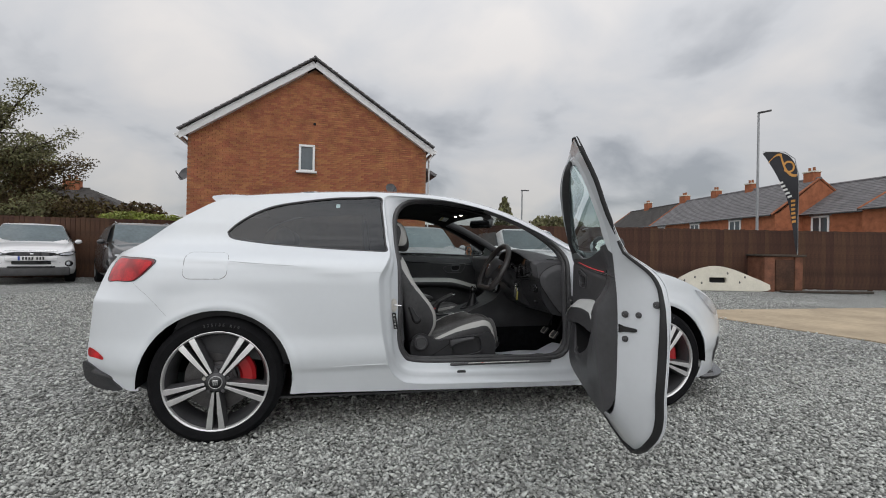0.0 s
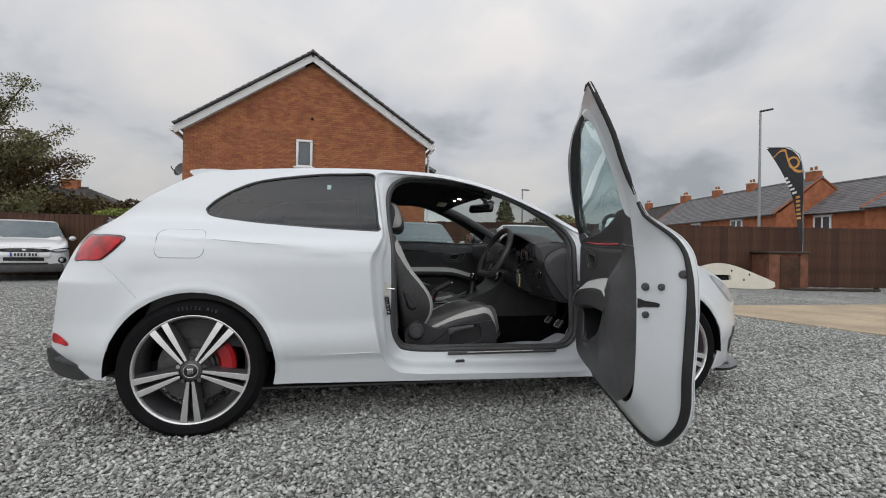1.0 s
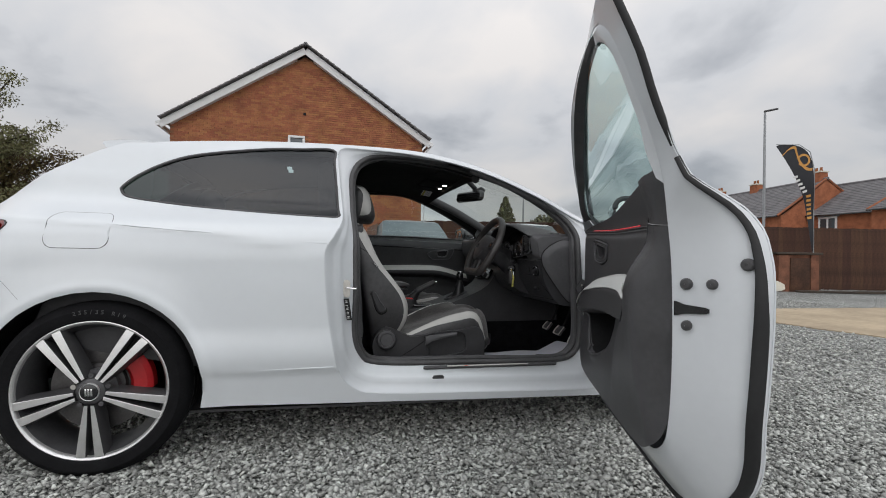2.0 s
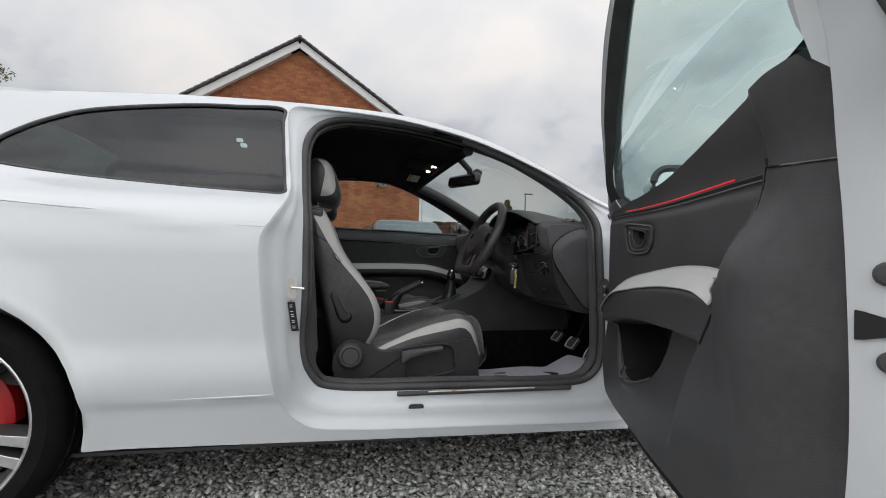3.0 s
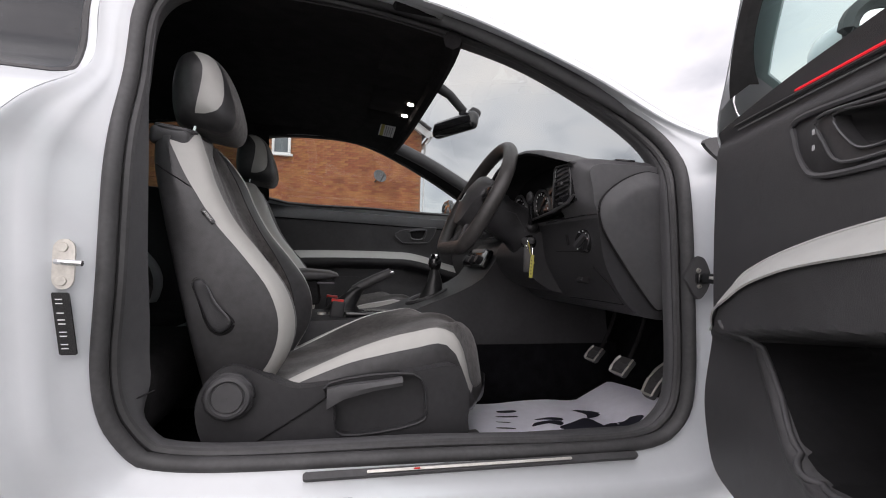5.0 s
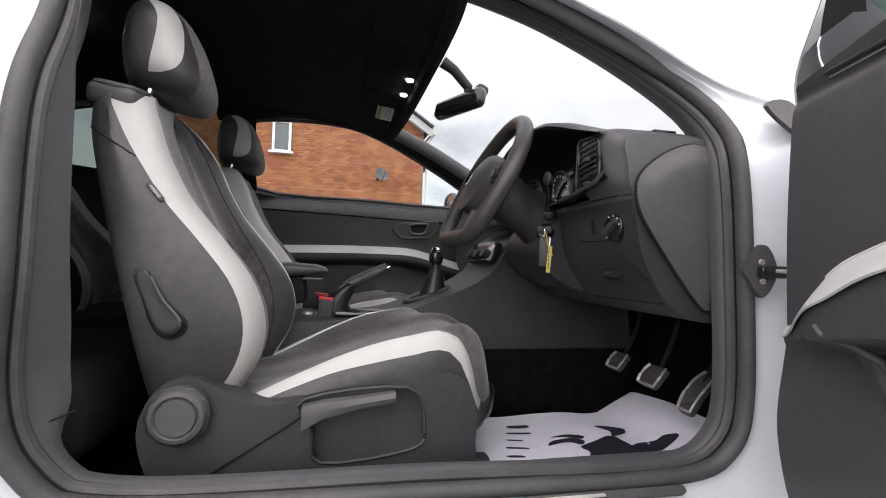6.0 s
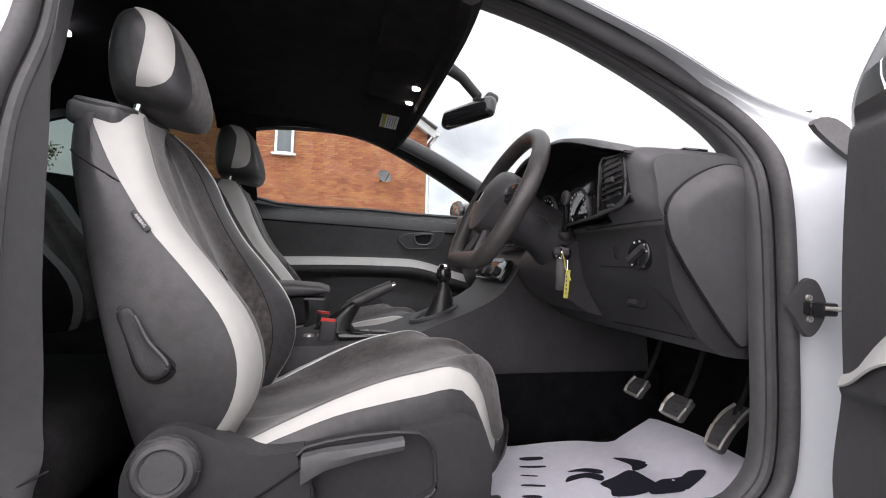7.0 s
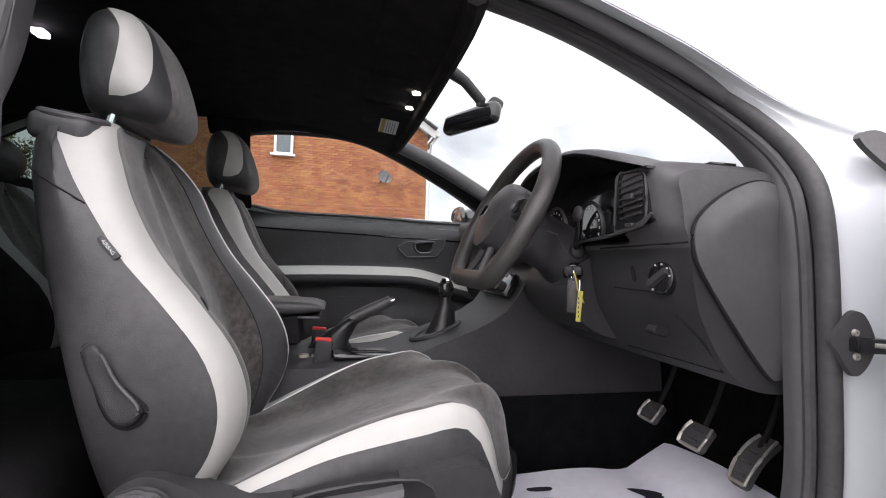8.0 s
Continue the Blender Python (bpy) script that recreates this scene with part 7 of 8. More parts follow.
for i, (w, h0, h1) in enumerate(((0.016, 0.0, 0.050), (0.009, 0.0, 0.055), (0.006, 0.0, 0.034), (0.008, 0.0, 0.046), (0.010, 0.0, 0.034))):
    y1 = 0.612 - 0.046 * i
    ink([(0.505 - 0.017 * i + h0, y1), (0.505 - 0.017 * i + h1, y1 - 0.004), (0.505 - 0.017 * i + h1, y1 - 0.004 - w), (0.505 - 0.017 * i + h0, y1 - w)], "print_bar")
# a running animal drawn in outline strokes
for pts in ([(0.63, 0.452), (0.68, 0.470), (0.73, 0.487), (0.745, 0.450), (0.745, 0.41), (0.69, 0.39), (0.63, 0.40), (0.64, 0.425)],
            [(0.560, 0.478), (0.580, 0.500), (0.630, 0.502), (0.655, 0.480), (0.640, 0.462), (0.615, 0.484), (0.582, 0.482)],
            [(0.585, 0.520), (0.63, 0.524), (0.665, 0.505), (0.655, 0.490), (0.62, 0.510)],
            [(0.725, 0.552), (0.77, 0.535), (0.792, 0.510), (0.77, 0.488), (0.735, 0.482), (0.745, 0.510)],
            [(0.735, 0.415), (0.78, 0.432), (0.81, 0.415), (0.83, 0.418), (0.855, 0.392), (0.82, 0.378), (0.77, 0.376), (0.71, 0.385)]):
    ink(pts, "print_emblem")


# ---------------------------------------------------------------- fence
def fence_run(name, a, b, label, height=1.8, board=0.125):
    """Close-boarded fence between two ground points: each board is a piece."""
    a, b = Vector((*a, 0)), Vector((*b, 0))
    d = (b - a).normalized()
    ang = math.atan2(d.y, d.x)
    f = thing(name, Matrix.Translation(a) @ Matrix.Rotation(ang, 4, "Z"), label, "fence", kind="structure")
    length = (b - a).length
    n = int(length / board)
    me = mesh_data("board", capped([[(x, y, z) for x, y in ((0, 0), (board * 1.08, -0.012), (board * 1.08, 0.010), (0, 0.008))] for z in (0.03, height * 0.5, height)]), "fence", 0)
    for i in range(n):
        o = new("board", me)
        o.parent = f
        o.matrix_basis = Matrix.Translation((i * board, random.uniform(-0.004, 0.004), random.uniform(-0.012, 0.012)))
    for z in (0.35, 1.45):
        part("rail", block((length / 2, 0.05, z), (length, 0.06, 0.08)), "fence", f, local=True)
    for i in range(int(length / 2.7) + 1):
        part("post", block((i * 2.7, 0.06, height / 2), (0.1, 0.1, height)), "fence", f, local=True)
    return f


fence_run("fence", (-26.0, 13.2), (-4.24, 13.6), "dark brown close-boarded timber fence along the yard")
fence_run("fence", (2.13, 11.45), (7.5, 9.75), "dark brown close-boarded timber fence behind the cars")
fence_run("fence", (7.5, 9.75), (16.2, 7.75), "dark brown close-boarded timber fence below the terrace")
gate = thing("gate", (14.6, 6.9, 0), "dark timber gate standing open at the yard's edge", "gate")
for i in range(9):
    part("board", block((15.0 + 0.02 * i, 6.75 - 0.13 * i, 0.9), (0.03, 0.12, 1.75), 0.003), "fence", gate)
for z in (0.3, 0.9, 1.5):
    part("rail", block((15.12, 6.25, z), (0.05, 1.2, 0.10), 0.004, Matrix.Rotation(radians(8), 4, "Z")), "fence", gate)
part("gate_post", block((14.75, 7.0, 0.85), (0.10, 0.10, 1.7), 0.006), "bark", gate, "weathered post")


# ---------------------------------------------------------------- houses
def brick_wall(parent, outline, m, first, name_mat="brick", rows_z=(0, 9), bl=0.225, bh=0.075, holes=()):
    """Stretcher-bond bricks over a 2D outline (in the wall's own x and z); m carries them into the world. The bricks inside
    the stretch 'first' (x0, x1, z0, z1) are pieces of their own, the rest one mesh."""
    o = np.array(outline)
    lo, hi = o.min(axis=0), o.max(axis=0)
    rest_v, rest_f = [], []
    unit = block((0, 0, 0), (bl - 0.006, 0.022, bh - 0.006))
    me = mesh_data("brick", unit, "brick_piece", 0)
    made = 0
    for j, z in enumerate(np.arange(lo[1] + bh / 2, hi[1], bh)):
        for x in np.arange(lo[0] - bl + (bl / 2 if j % 2 else 0), hi[0] + bl, bl):
            c = np.array([(x - bl / 2, z), (x + bl / 2, z), (x, z + bh / 2), (x, z - bh / 2)])
            if not inside(o, c).all():
                continue
            if any(h[0] < x + bl / 2 and x - bl / 2 < h[1] and h[2] < z + bh / 2 and z - bh / 2 < h[3] for h in holes):
                continue
            dy = random.uniform(-0.002, 0.002)
            if first[0] < x < first[1] and first[2] < z < first[3] and made < 300:
                ob = new("brick", me)
                ob.parent = parent
                ob.matrix_basis = Matrix.Translation((x, dy, z))
                made += 1
            else:
                k = len(rest_v)
                rest_v += [(p[0] + x, p[1] + dy, p[2] + z) for p in unit[0]]
                rest_f += [tuple(i + k for i in q) for q in unit[1]]
    me2 = bpy.data.meshes.new("bricks")
    me2.from_pydata(rest_v, [], rest_f)
    me2.materials.append(M["brick"])
    ob = new("bricks", me2)
    ob.parent = parent
    tagged(ob, "rows of orange bricks", kind="stuff")
    return ob


def window(parent, x, z, w, h, name="window", local=True, y=-0.02, bars=1, f=0.06):
    """A white window set in a wall's own plane (x along it, z up, outside at -y)."""
    fr = part(name, merge(block((x, y, z + h / 2), (w, 0.07, f), 0.008), block((x, y, z - h / 2), (w, 0.07, f), 0.008), block((x - w / 2 + f / 2, y, z), (f, 0.07, h - f), 0.008), block((x + w / 2 - f / 2, y, z), (f, 0.07, h - f), 0.008),
                             *[block((x - w / 2 + w * (i + 1) / (bars + 1), y, z), (f * 0.85, 0.06, h - f), 0.006) for i in range(bars)]), "upvc", parent, "white plastic window frame", local=True)
    part("pane", block((x, y + 0.01, z), (w - 0.08, 0.012, h - 0.08)), "house_glass", fr, local=True)
    part("sill", block((x, y - 0.05, z - h / 2 - 0.04), (w + 0.12, 0.14, 0.05), 0.008), "upvc", fr, local=True)
    return fr


# gable house behind the fence
GY, GX0, GX1, EAVE, APEX = 10.84, -4.226, 2.114, 3.993, 6.177
house = thing("gable_house", (0, GY, 0), "orange brick gable-end house with white bargeboards and grey tiled roof", "house")
gx = -1.062
gable = [(GX0, 0.0), (GX0, EAVE), (gx, APEX - 0.22), (GX1, EAVE), (GX1, 0.0)]
WINDOW = (-1.246, 3.481, 0.424, 0.688)
part("wall", slab_shape(np.array([(a, b) for a, b in gable]), lambda a, b: (a, 0.012, b), lambda a, b: (a, 0.30, b), 1.0), "mortar", house, "mortar-jointed brick wall", 0, local=True)
for x in (GX0 + 0.14, GX1 - 0.14):
    part("side_wall", block((x, 4.3, EAVE / 2), (0.28, 8.0, EAVE)), "brick", house, smooth=0, local=True)
part("back_wall", slab_shape(np.array(gable), lambda a, b: (a, 8.3, b), lambda a, b: (a, 8.6, b), 1.0), "brick", house, smooth=0, local=True)
brick_wall(house, gable, None, (-2.4, 0.6, 2.7, 3.7), bl=0.168, bh=0.056, holes=((WINDOW[0] - 0.20, WINDOW[0] + 0.20, WINDOW[1] - 0.36, WINDOW[1] + 0.33),))
window(house, WINDOW[0], WINDOW[1], WINDOW[2], WINDOW[3], y=-0.015, bars=0)
for sgn, x_end in ((-1, GX0), (1, GX1)):
    dx = x_end + sgn * 0.19 - gx
    drop = 0.659
    z_end = APEX - drop * abs(dx)
    ang = math.atan2(z_end - APEX, dx)
    ln = math.hypot(dx, z_end - APEX)
    mid_pt = ((gx + x_end + sgn * 0.19) / 2, (APEX + z_end) / 2)
    rot = Matrix.Rotation(-ang, 4, "Y")
    part("bargeboard", block((mid_pt[0], -0.17 + 0.003 * sgn, mid_pt[1] - 0.13), (ln, 0.03, 0.17), 0.004, rot), "upvc", house, "white bargeboard", local=True)
    part("soffit", block((mid_pt[0], -0.06, mid_pt[1] - 0.20), (ln - 0.5, 0.18, 0.03), 0.0, rot), "upvc", house, local=True)
    n = int(ln / 0.17)
    courses = []
    for i in range(n):
        t = (i + 0.5) / n
        for u, lift in ((t - 0.5 / n, 0.014), (t + 0.5 / n, 0.030)):
            courses.append([(gx + dx * u, y, APEX + (z_end - APEX) * u + lift) for y in (-0.3, 8.7)])
    part("roof", thicken(lattice(courses), 0.03), "roof_tile", house, "grey tiled roof slope", 0, local=True)
    part("gutter", tube([(x_end + sgn * 0.22, -0.2, z_end - 0.10), (x_end + sgn * 0.22, 8.4, z_end - 0.10)], 0.055, 8), "upvc", house, local=True)
part("ridge", tube([(gx, -0.22, APEX + 0.03), (gx, 8.5, APEX + 0.03)], 0.055, 8), "roof_tile", house, local=True)
part("downpipe", tube([(GX1 + 0.30, 0.05, EAVE - 0.05), (GX1 + 0.08, -0.02, EAVE - 0.35), (GX1 + 0.06, -0.03, 0.2)], 0.035, 8), "upvc", house, "white downpipe", local=True)
part("wall_vent", block((-1.054, -0.01, 4.44), (0.07, 0.03, 0.07), 0.012), "headlining", house, local=True)
part("porch_roof", block((GX1 + 0.18, 0.9, 3.32), (0.36, 1.6, 0.08), 0.0, Matrix.Rotation(radians(28), 4, "Y")), "roof_tile", house, "small side roof", local=True)


def dish(parent, at, facing, r=0.28):
    m = Matrix.Translation(at) @ Vector(facing).to_track_quat("Z", "Y").to_matrix().to_4x4()
    d = part("satellite_dish", turned([(0.001, 0.0), (r * 0.4, 0.012), (r * 0.75, 0.045), (r, 0.08), (r * 1.01, 0.075), (r * 0.75, 0.035), (0.001, -0.012)], 24, m), "dish", parent, "grey satellite dish", local=True)
    part("dish_arm", tube([m @ Vector((0, -r * 0.9, 0.05)), m @ Vector((0, -r * 0.5, 0.30)), m @ Vector((0, -0.05, 0.32))], 0.012, 6), "gunmetal", d, local=True)
    part("bracket", tube([m @ Vector((0, 0, 0)), m @ Vector((0, 0, -0.25))], 0.02, 6), "gunmetal", d, local=True)


dish(house, (1.042, -0.22, 2.70), (0.3, -0.9, 0.35), 0.165)
dish(house, (GX0 - 0.14, 0.5, 2.92), (-0.5, -0.7, 0.35), 0.19)


def terrace(name, a, b, eave, ridge, depth, roofmat, label, windows=(), chimneys=(), hip=0.0):
    """A row of houses between two ground points, its front towards the yard; windows: (along 0..1, width, height)."""
    a, b = Vector((*a, 0)), Vector((*b, 0))
    d = (b - a)
    L = d.length
    m = Matrix.Translation(a) @ Matrix.Rotation(math.atan2(d.y, d.x), 4, "Z")
    t = thing(name, m, label, "house", "terraced houses")
    part("front_wall", block((L / 2, 0.15, eave / 2), (L, 0.3, eave)), "terrace_brick", t, "orange brick front", 0, local=True)
    for x in (0.15, L - 0.15) if not hip else ():
        part("gable_wall", slab_shape(np.array([(0.3, 0.0), (0.3, eave), (depth / 2, ridge - 0.12), (depth, eave), (depth, 0.0)]), lambda p, q: (x - 0.14, p, q), lambda p, q: (x + 0.14, p, q), 2.0), "terrace_brick", t, "orange brick gable", 0, local=True)
    n = 18
    for sgn in (1, -1):
        cs = []
        for i in range(n):
            u0, u1 = i / n, (i + 1) / n
            y0, y1 = -0.35 + (depth / 2 + 0.35) * u0, -0.35 + (depth / 2 + 0.35) * u1
            z0, z1 = eave - 0.1 + (ridge - eave + 0.1) * u0, eave - 0.1 + (ridge - eave + 0.1) * u1
            if sgn < 0:
                y0, y1 = depth - y0, depth - y1
            e0, e1 = 0.1 - hip * u0, 0.1 - hip * u1
            cs += [[(-e0, y0, z0 + 0.05), (L + e0, y0, z0 + 0.05)], [(-e1, y1, z1 + 0.01), (L + e1, y1, z1 + 0.01)]]
        part("roof", lattice(cs), roofmat, t, "tiled roof slope", 0, local=True)
    if hip:
        for x0, x1 in ((-0.1, hip), (L + 0.1, L - hip)):
            part("roof", thicken(([(x0, -0.35, eave - 0.1), (x0, depth + 0.35, eave - 0.1), (x1, depth / 2, ridge)], [(0, 1, 2)]), 0.05), roofmat, t, "hipped roof end", 0, local=True)
    part("ridge", tube([(hip - 0.1, depth / 2, ridge + 0.02), (L - hip + 0.1, depth / 2, ridge + 0.02)], 0.12, 6), roofmat, t, local=True)
    for x in (0.0, L) if not hip else ():
        part("verge", merge(*[tube([(x, -0.35 if s else depth + 0.35, eave - 0.08), (x, depth / 2, ridge + 0.02)], 0.09, 6) for s in (0, 1)]), "terrace_brick", t, local=True)
    part("gutter", tube([(0, -0.38, eave - 0.12), (L, -0.38, eave - 0.12)], 0.07, 6), "gloss_black", t, local=True)
    for u, w, h in windows:
        window(t, L * u, eave - 0.30 - h / 2, w, h, y=-0.04, f=0.15)
        part("lintel", block((L * u, -0.01, eave - 0.17), (w + 0.3, 0.05, 0.16)), "post", t, local=True)
    for u, w, h in chimneys:
        c = part("chimney", block((L * u, depth / 2, ridge + h / 2 - 0.4), (w, 0.7, h + 0.8), 0.02), "terrace_brick", t, "brick chimney", 0, local=True)
        part("chimney_cap", block((L * u, depth / 2, ridge + h + 0.03), (w + 0.12, 0.82, 0.12), 0.02), "slab", c, local=True)
        for k in (-0.22, 0.22):
            part("chimney_pot", turned([(0.10, 0.0), (0.12, 0.03), (0.10, 0.30), (0.12, 0.34)], 10, Matrix.Translation((L * u + k * w, depth / 2, ridge + h + 0.08))), "brick", c, local=True)
    return t


terrace("terraced_house", (39.3, 48.0), (35.9, 28.5), 4.6, 7.7, 8.0, "roof_tile", "orange brick terraced house with grey tiled roof and chimneys", ((0.12, 1.5, 1.2), (0.45, 1.6, 1.3), (0.76, 1.6, 1.4)), ((0.03, 0.9, 0.7), (0.33, 0.9, 0.6), (0.60, 0.9, 0.6), (0.96, 1.0, 0.6)))
terrace("terraced_house", (38.5, 29.8), (38.0, 22.6), 4.6, 7.4, 8.0, "roof_tile", "orange brick terraced house with a stepped-down grey roof", ((0.45, 1.5, 1.7),), ())
terrace("terraced_house", (36.6, 22.4), (34.0, 8.0), 4.6, 7.0, 8.0, "roof_tile", "orange brick end house with grey tiled roof", (), ())
terrace("terraced_house", (45.0, 66.0), (42.0, 50.0), 4.9, 8.0, 8.0, "dark_tile", "older brick terraced house with a dark roof", (), ((0.35, 1.2, 0.9), (0.95, 1.4, 0.9)))
terrace("cottage", (-28.0, 40.0), (-15.9, 40.4), 3.9, 5.8, 8.0, "dark_tile", "brick house with a brown hipped roof behind hedges", ((0.45, 1.3, 0.9),), ((0.54, 1.2, 0.7),), 4.4)
garage = thing("garage", (-6.0, 19.0, 0), "low white flat-roofed outbuilding behind the fence", "outbuilding")
part("wall", block((-5.45, 18.6, 1.02), (2.0, 3.0, 2.04), 0.02), "upvc", garage)
part("roof", block((-5.45, 18.6, 2.12), (2.15, 3.2, 0.16), 0.02), "upvc", garage)

# ---------------------------------------------------------------- street lamp, flag, bin store, slab
lampx, lampy = 29.9, 24.8
sl = thing("street_lamp", (lampx, lampy, 0), "slim grey street lamp column", "street lamp")
part("column", tube([(lampx, lampy, 0), (lampx, lampy, 2.0), (lampx, lampy, 11.5)], [0.13, 0.10, 0.07], 10), "post", sl)
part("lantern", block((lampx + 0.25, lampy - 0.25, 11.52), (0.85, 0.26, 0.10), 0.03, Matrix.Rotation(radians(-45), 4, "Z") @ Matrix.Rotation(radians(-6), 4, "Y")), "gunmetal", sl, "flat dark lantern")
s2 = thing("street_lamp", (17.7, 39.1, 0), "slim grey street lamp column far off", "street lamp")
part("column", tube([(17.7, 39.1, 0), (17.7, 39.1, 6.9)], [0.10, 0.06], 8), "post", s2)
part("lantern", block((18.0, 39.1, 6.95), (0.8, 0.2, 0.1), 0.03), "gunmetal", s2)

store = thing("brick_store", (12.3, 8.2, 0), "small brick meter housing with a dark door and flat top", "meter housing")
sm = Matrix.Translation((12.05, 8.15, 0)) @ Matrix.Rotation(radians(-14), 4, "Z")
part("wall", moved(block((0, 0.2, 0.50), (1.12, 0.7, 1.0), 0.005), sm), "store_brick", store, "orange brickwork", 0)
part("pier", moved(block((-0.40, -0.17, 0.50), (0.30, 0.06, 1.0), 0.005), sm), "store_brick", store, smooth=0)
part("pier", moved(block((0.44, -0.17, 0.50), (0.22, 0.06, 1.0), 0.005), sm), "store_brick", store, smooth=0)
part("door", moved(block((0.06, -0.165, 0.47), (0.56, 0.04, 0.90), 0.006), sm), "fence", store, "dark brown door")
part("top", moved(block((0, 0.18, 1.04), (1.24, 0.86, 0.06), 0.012), sm), "bark", store, "weathered brown-grey cap")
boards = thing("timber_offcut", (13.0, 7.4, 0), "weathered timber boards lying on the gravel", "timber")
part("board", block((12.6, 7.45, 0.035), (1.9, 0.22, 0.05), 0.006, Matrix.Rotation(radians(-18), 4, "Z")), "bark", boards)
part("board", block((13.6, 7.2, 0.04), (1.1, 0.18, 0.06), 0.006, Matrix.Rotation(radians(-5), 4, "Z")), "bark", boards)

flag = thing("feather_flag", (12.5, 8.0, 1.07), "black feather banner with gold swirl and white marks", "flag")
FC = Vector((12.52, 8.02, 1.08))
fdir = Vector((0.80, -0.60, 0)).normalized()


def flag_pt(a, b, out=0.0):
    return tuple(FC + fdir * a + Vector((0, 0, b * 1.2)) + Vector((-0.6, -0.8, 0)) * (out + 0.03 * math.sin(b * 5 + a * 3)))


FL = [(0.02, 0.0), (-0.06, 0.40), (-0.12, 0.85), (-0.20, 1.25), (-0.36, 1.65), (-0.60, 2.10), (-0.80, 2.42), (-0.84, 2.50), (-0.60, 2.52), (-0.30, 2.46), (-0.10, 2.30), (0.0, 2.05), (0.03, 1.60), (0.03, 0.8)]
part("banner", slab_shape(spline(FL, 3, closed=True), lambda a, b: flag_pt(a, b), lambda a, b: flag_pt(a, b, 0.008), 0.08), "flag", flag, "black banner cloth", 60)
sw1 = spline([(-0.72, 2.22), (-0.55, 2.38), (-0.42, 2.40), (-0.38, 2.28), (-0.30, 2.05), (-0.16, 1.90), (-0.02, 1.88)], 6)
part("swirl", lattice([[flag_pt(a, b, 0.014), flag_pt(a + 0.03, b + 0.06, 0.014)] for a, b in sw1]), "flag_gold", flag, "gold swirl print")
circ = [(-0.20 + 0.15 * math.cos(q), 2.13 + 0.15 * math.sin(q)) for q in np.linspace(-2.6, 3.0, 26)]
part("swirl", lattice([[flag_pt(a, b, 0.014), flag_pt(-0.20 + (a + 0.20) * 0.68, 2.13 + (b - 2.13) * 0.68, 0.014)] for a, b in circ]), "flag_gold", flag)
for i in range(5):
    c = (-0.40 + 0.055 * i, 1.72 - 0.085 * i)
    part("mark", lattice([[flag_pt(c[0] - 0.05, c[1] + 0.03, 0.014), flag_pt(c[0] + 0.05, c[1] + 0.06, 0.014)], [flag_pt(c[0] - 0.04, c[1] - 0.02, 0.014), flag_pt(c[0] + 0.06, c[1] + 0.01, 0.014)]]), "flag_white", flag)
for i in range(6):
    c = (-0.10 + 0.006 * i, 1.28 - 0.10 * i)
    part("mark", lattice([[flag_pt(c[0] - 0.04, c[1] + 0.035, 0.014), flag_pt(c[0] + 0.06, c[1] + 0.05, 0.014)], [flag_pt(c[0] - 0.035, c[1] - 0.02, 0.014), flag_pt(c[0] + 0.06, c[1] - 0.005, 0.014)]]), "flag_gold", flag)
part("flag_pole", tube([flag_pt(0.04, -0.02), flag_pt(0.045, 1.0), flag_pt(0.045, 1.9), flag_pt(-0.05, 2.32), flag_pt(-0.3, 2.5), flag_pt(-0.84, 2.53)], 0.012, 6), "post", flag)

SL = [(-1.35, 0.02), (-1.30, 0.10), (-0.95, 0.26), (-0.55, 0.40), (-0.10, 0.47), (0.35, 0.42), (0.85, 0.28), (1.30, 0.14), (1.36, 0.08), (1.20, 0.0), (0.2, 0.0), (-0.8, 0.0)]
slot = rounded(0.46, 0.10, 0.03, 3, -0.02, 0.20)
slm = Matrix.Translation((10.2, 8.45, 0.0)) @ Matrix.Rotation(radians(-15), 4, "Z") @ Matrix.Rotation(radians(-8), 4, "X") @ Matrix.Diagonal((1.08, 1.0, 1.5, 1.0))
slab_ob = thing("cream_panel", (10.2, 8.45, 0), "cream moulded panel with a dark slot leaning by the fence", "panel")
part("panel", moved(slab_shape(spline(SL, 4, closed=True), lambda a, b: (a, 0.0, b), lambda a, b: (a, -0.09, b), 0.1, (slot,)), slm), "slab", slab_ob, "cream moulded panel", 30)
part("slot_back", moved(block((-0.02, 0.01, 0.20), (0.5, 0.01, 0.14)), slm), "headlining", slab_ob)
for a, b in ((-0.62, 0.25), (-0.45, 0.14), (0.55, 0.16), (0.70, 0.26), (0.25, 0.33), (-0.9, 0.18)):
    part("bolt_hole", moved(turned([(0.001, 0.005), (0.022, 0.004), (0.025, 0.0)], 10, Matrix.Translation((a, -0.09, b)) @ Matrix.Rotation(radians(90), 4, "X")), slm), "rubber", slab_ob)


# ---------------------------------------------------------------- parked cars
def nose_y(a):
    return -0.035 + 0.65 * max(0.0, abs(a) - 0.4) ** 2


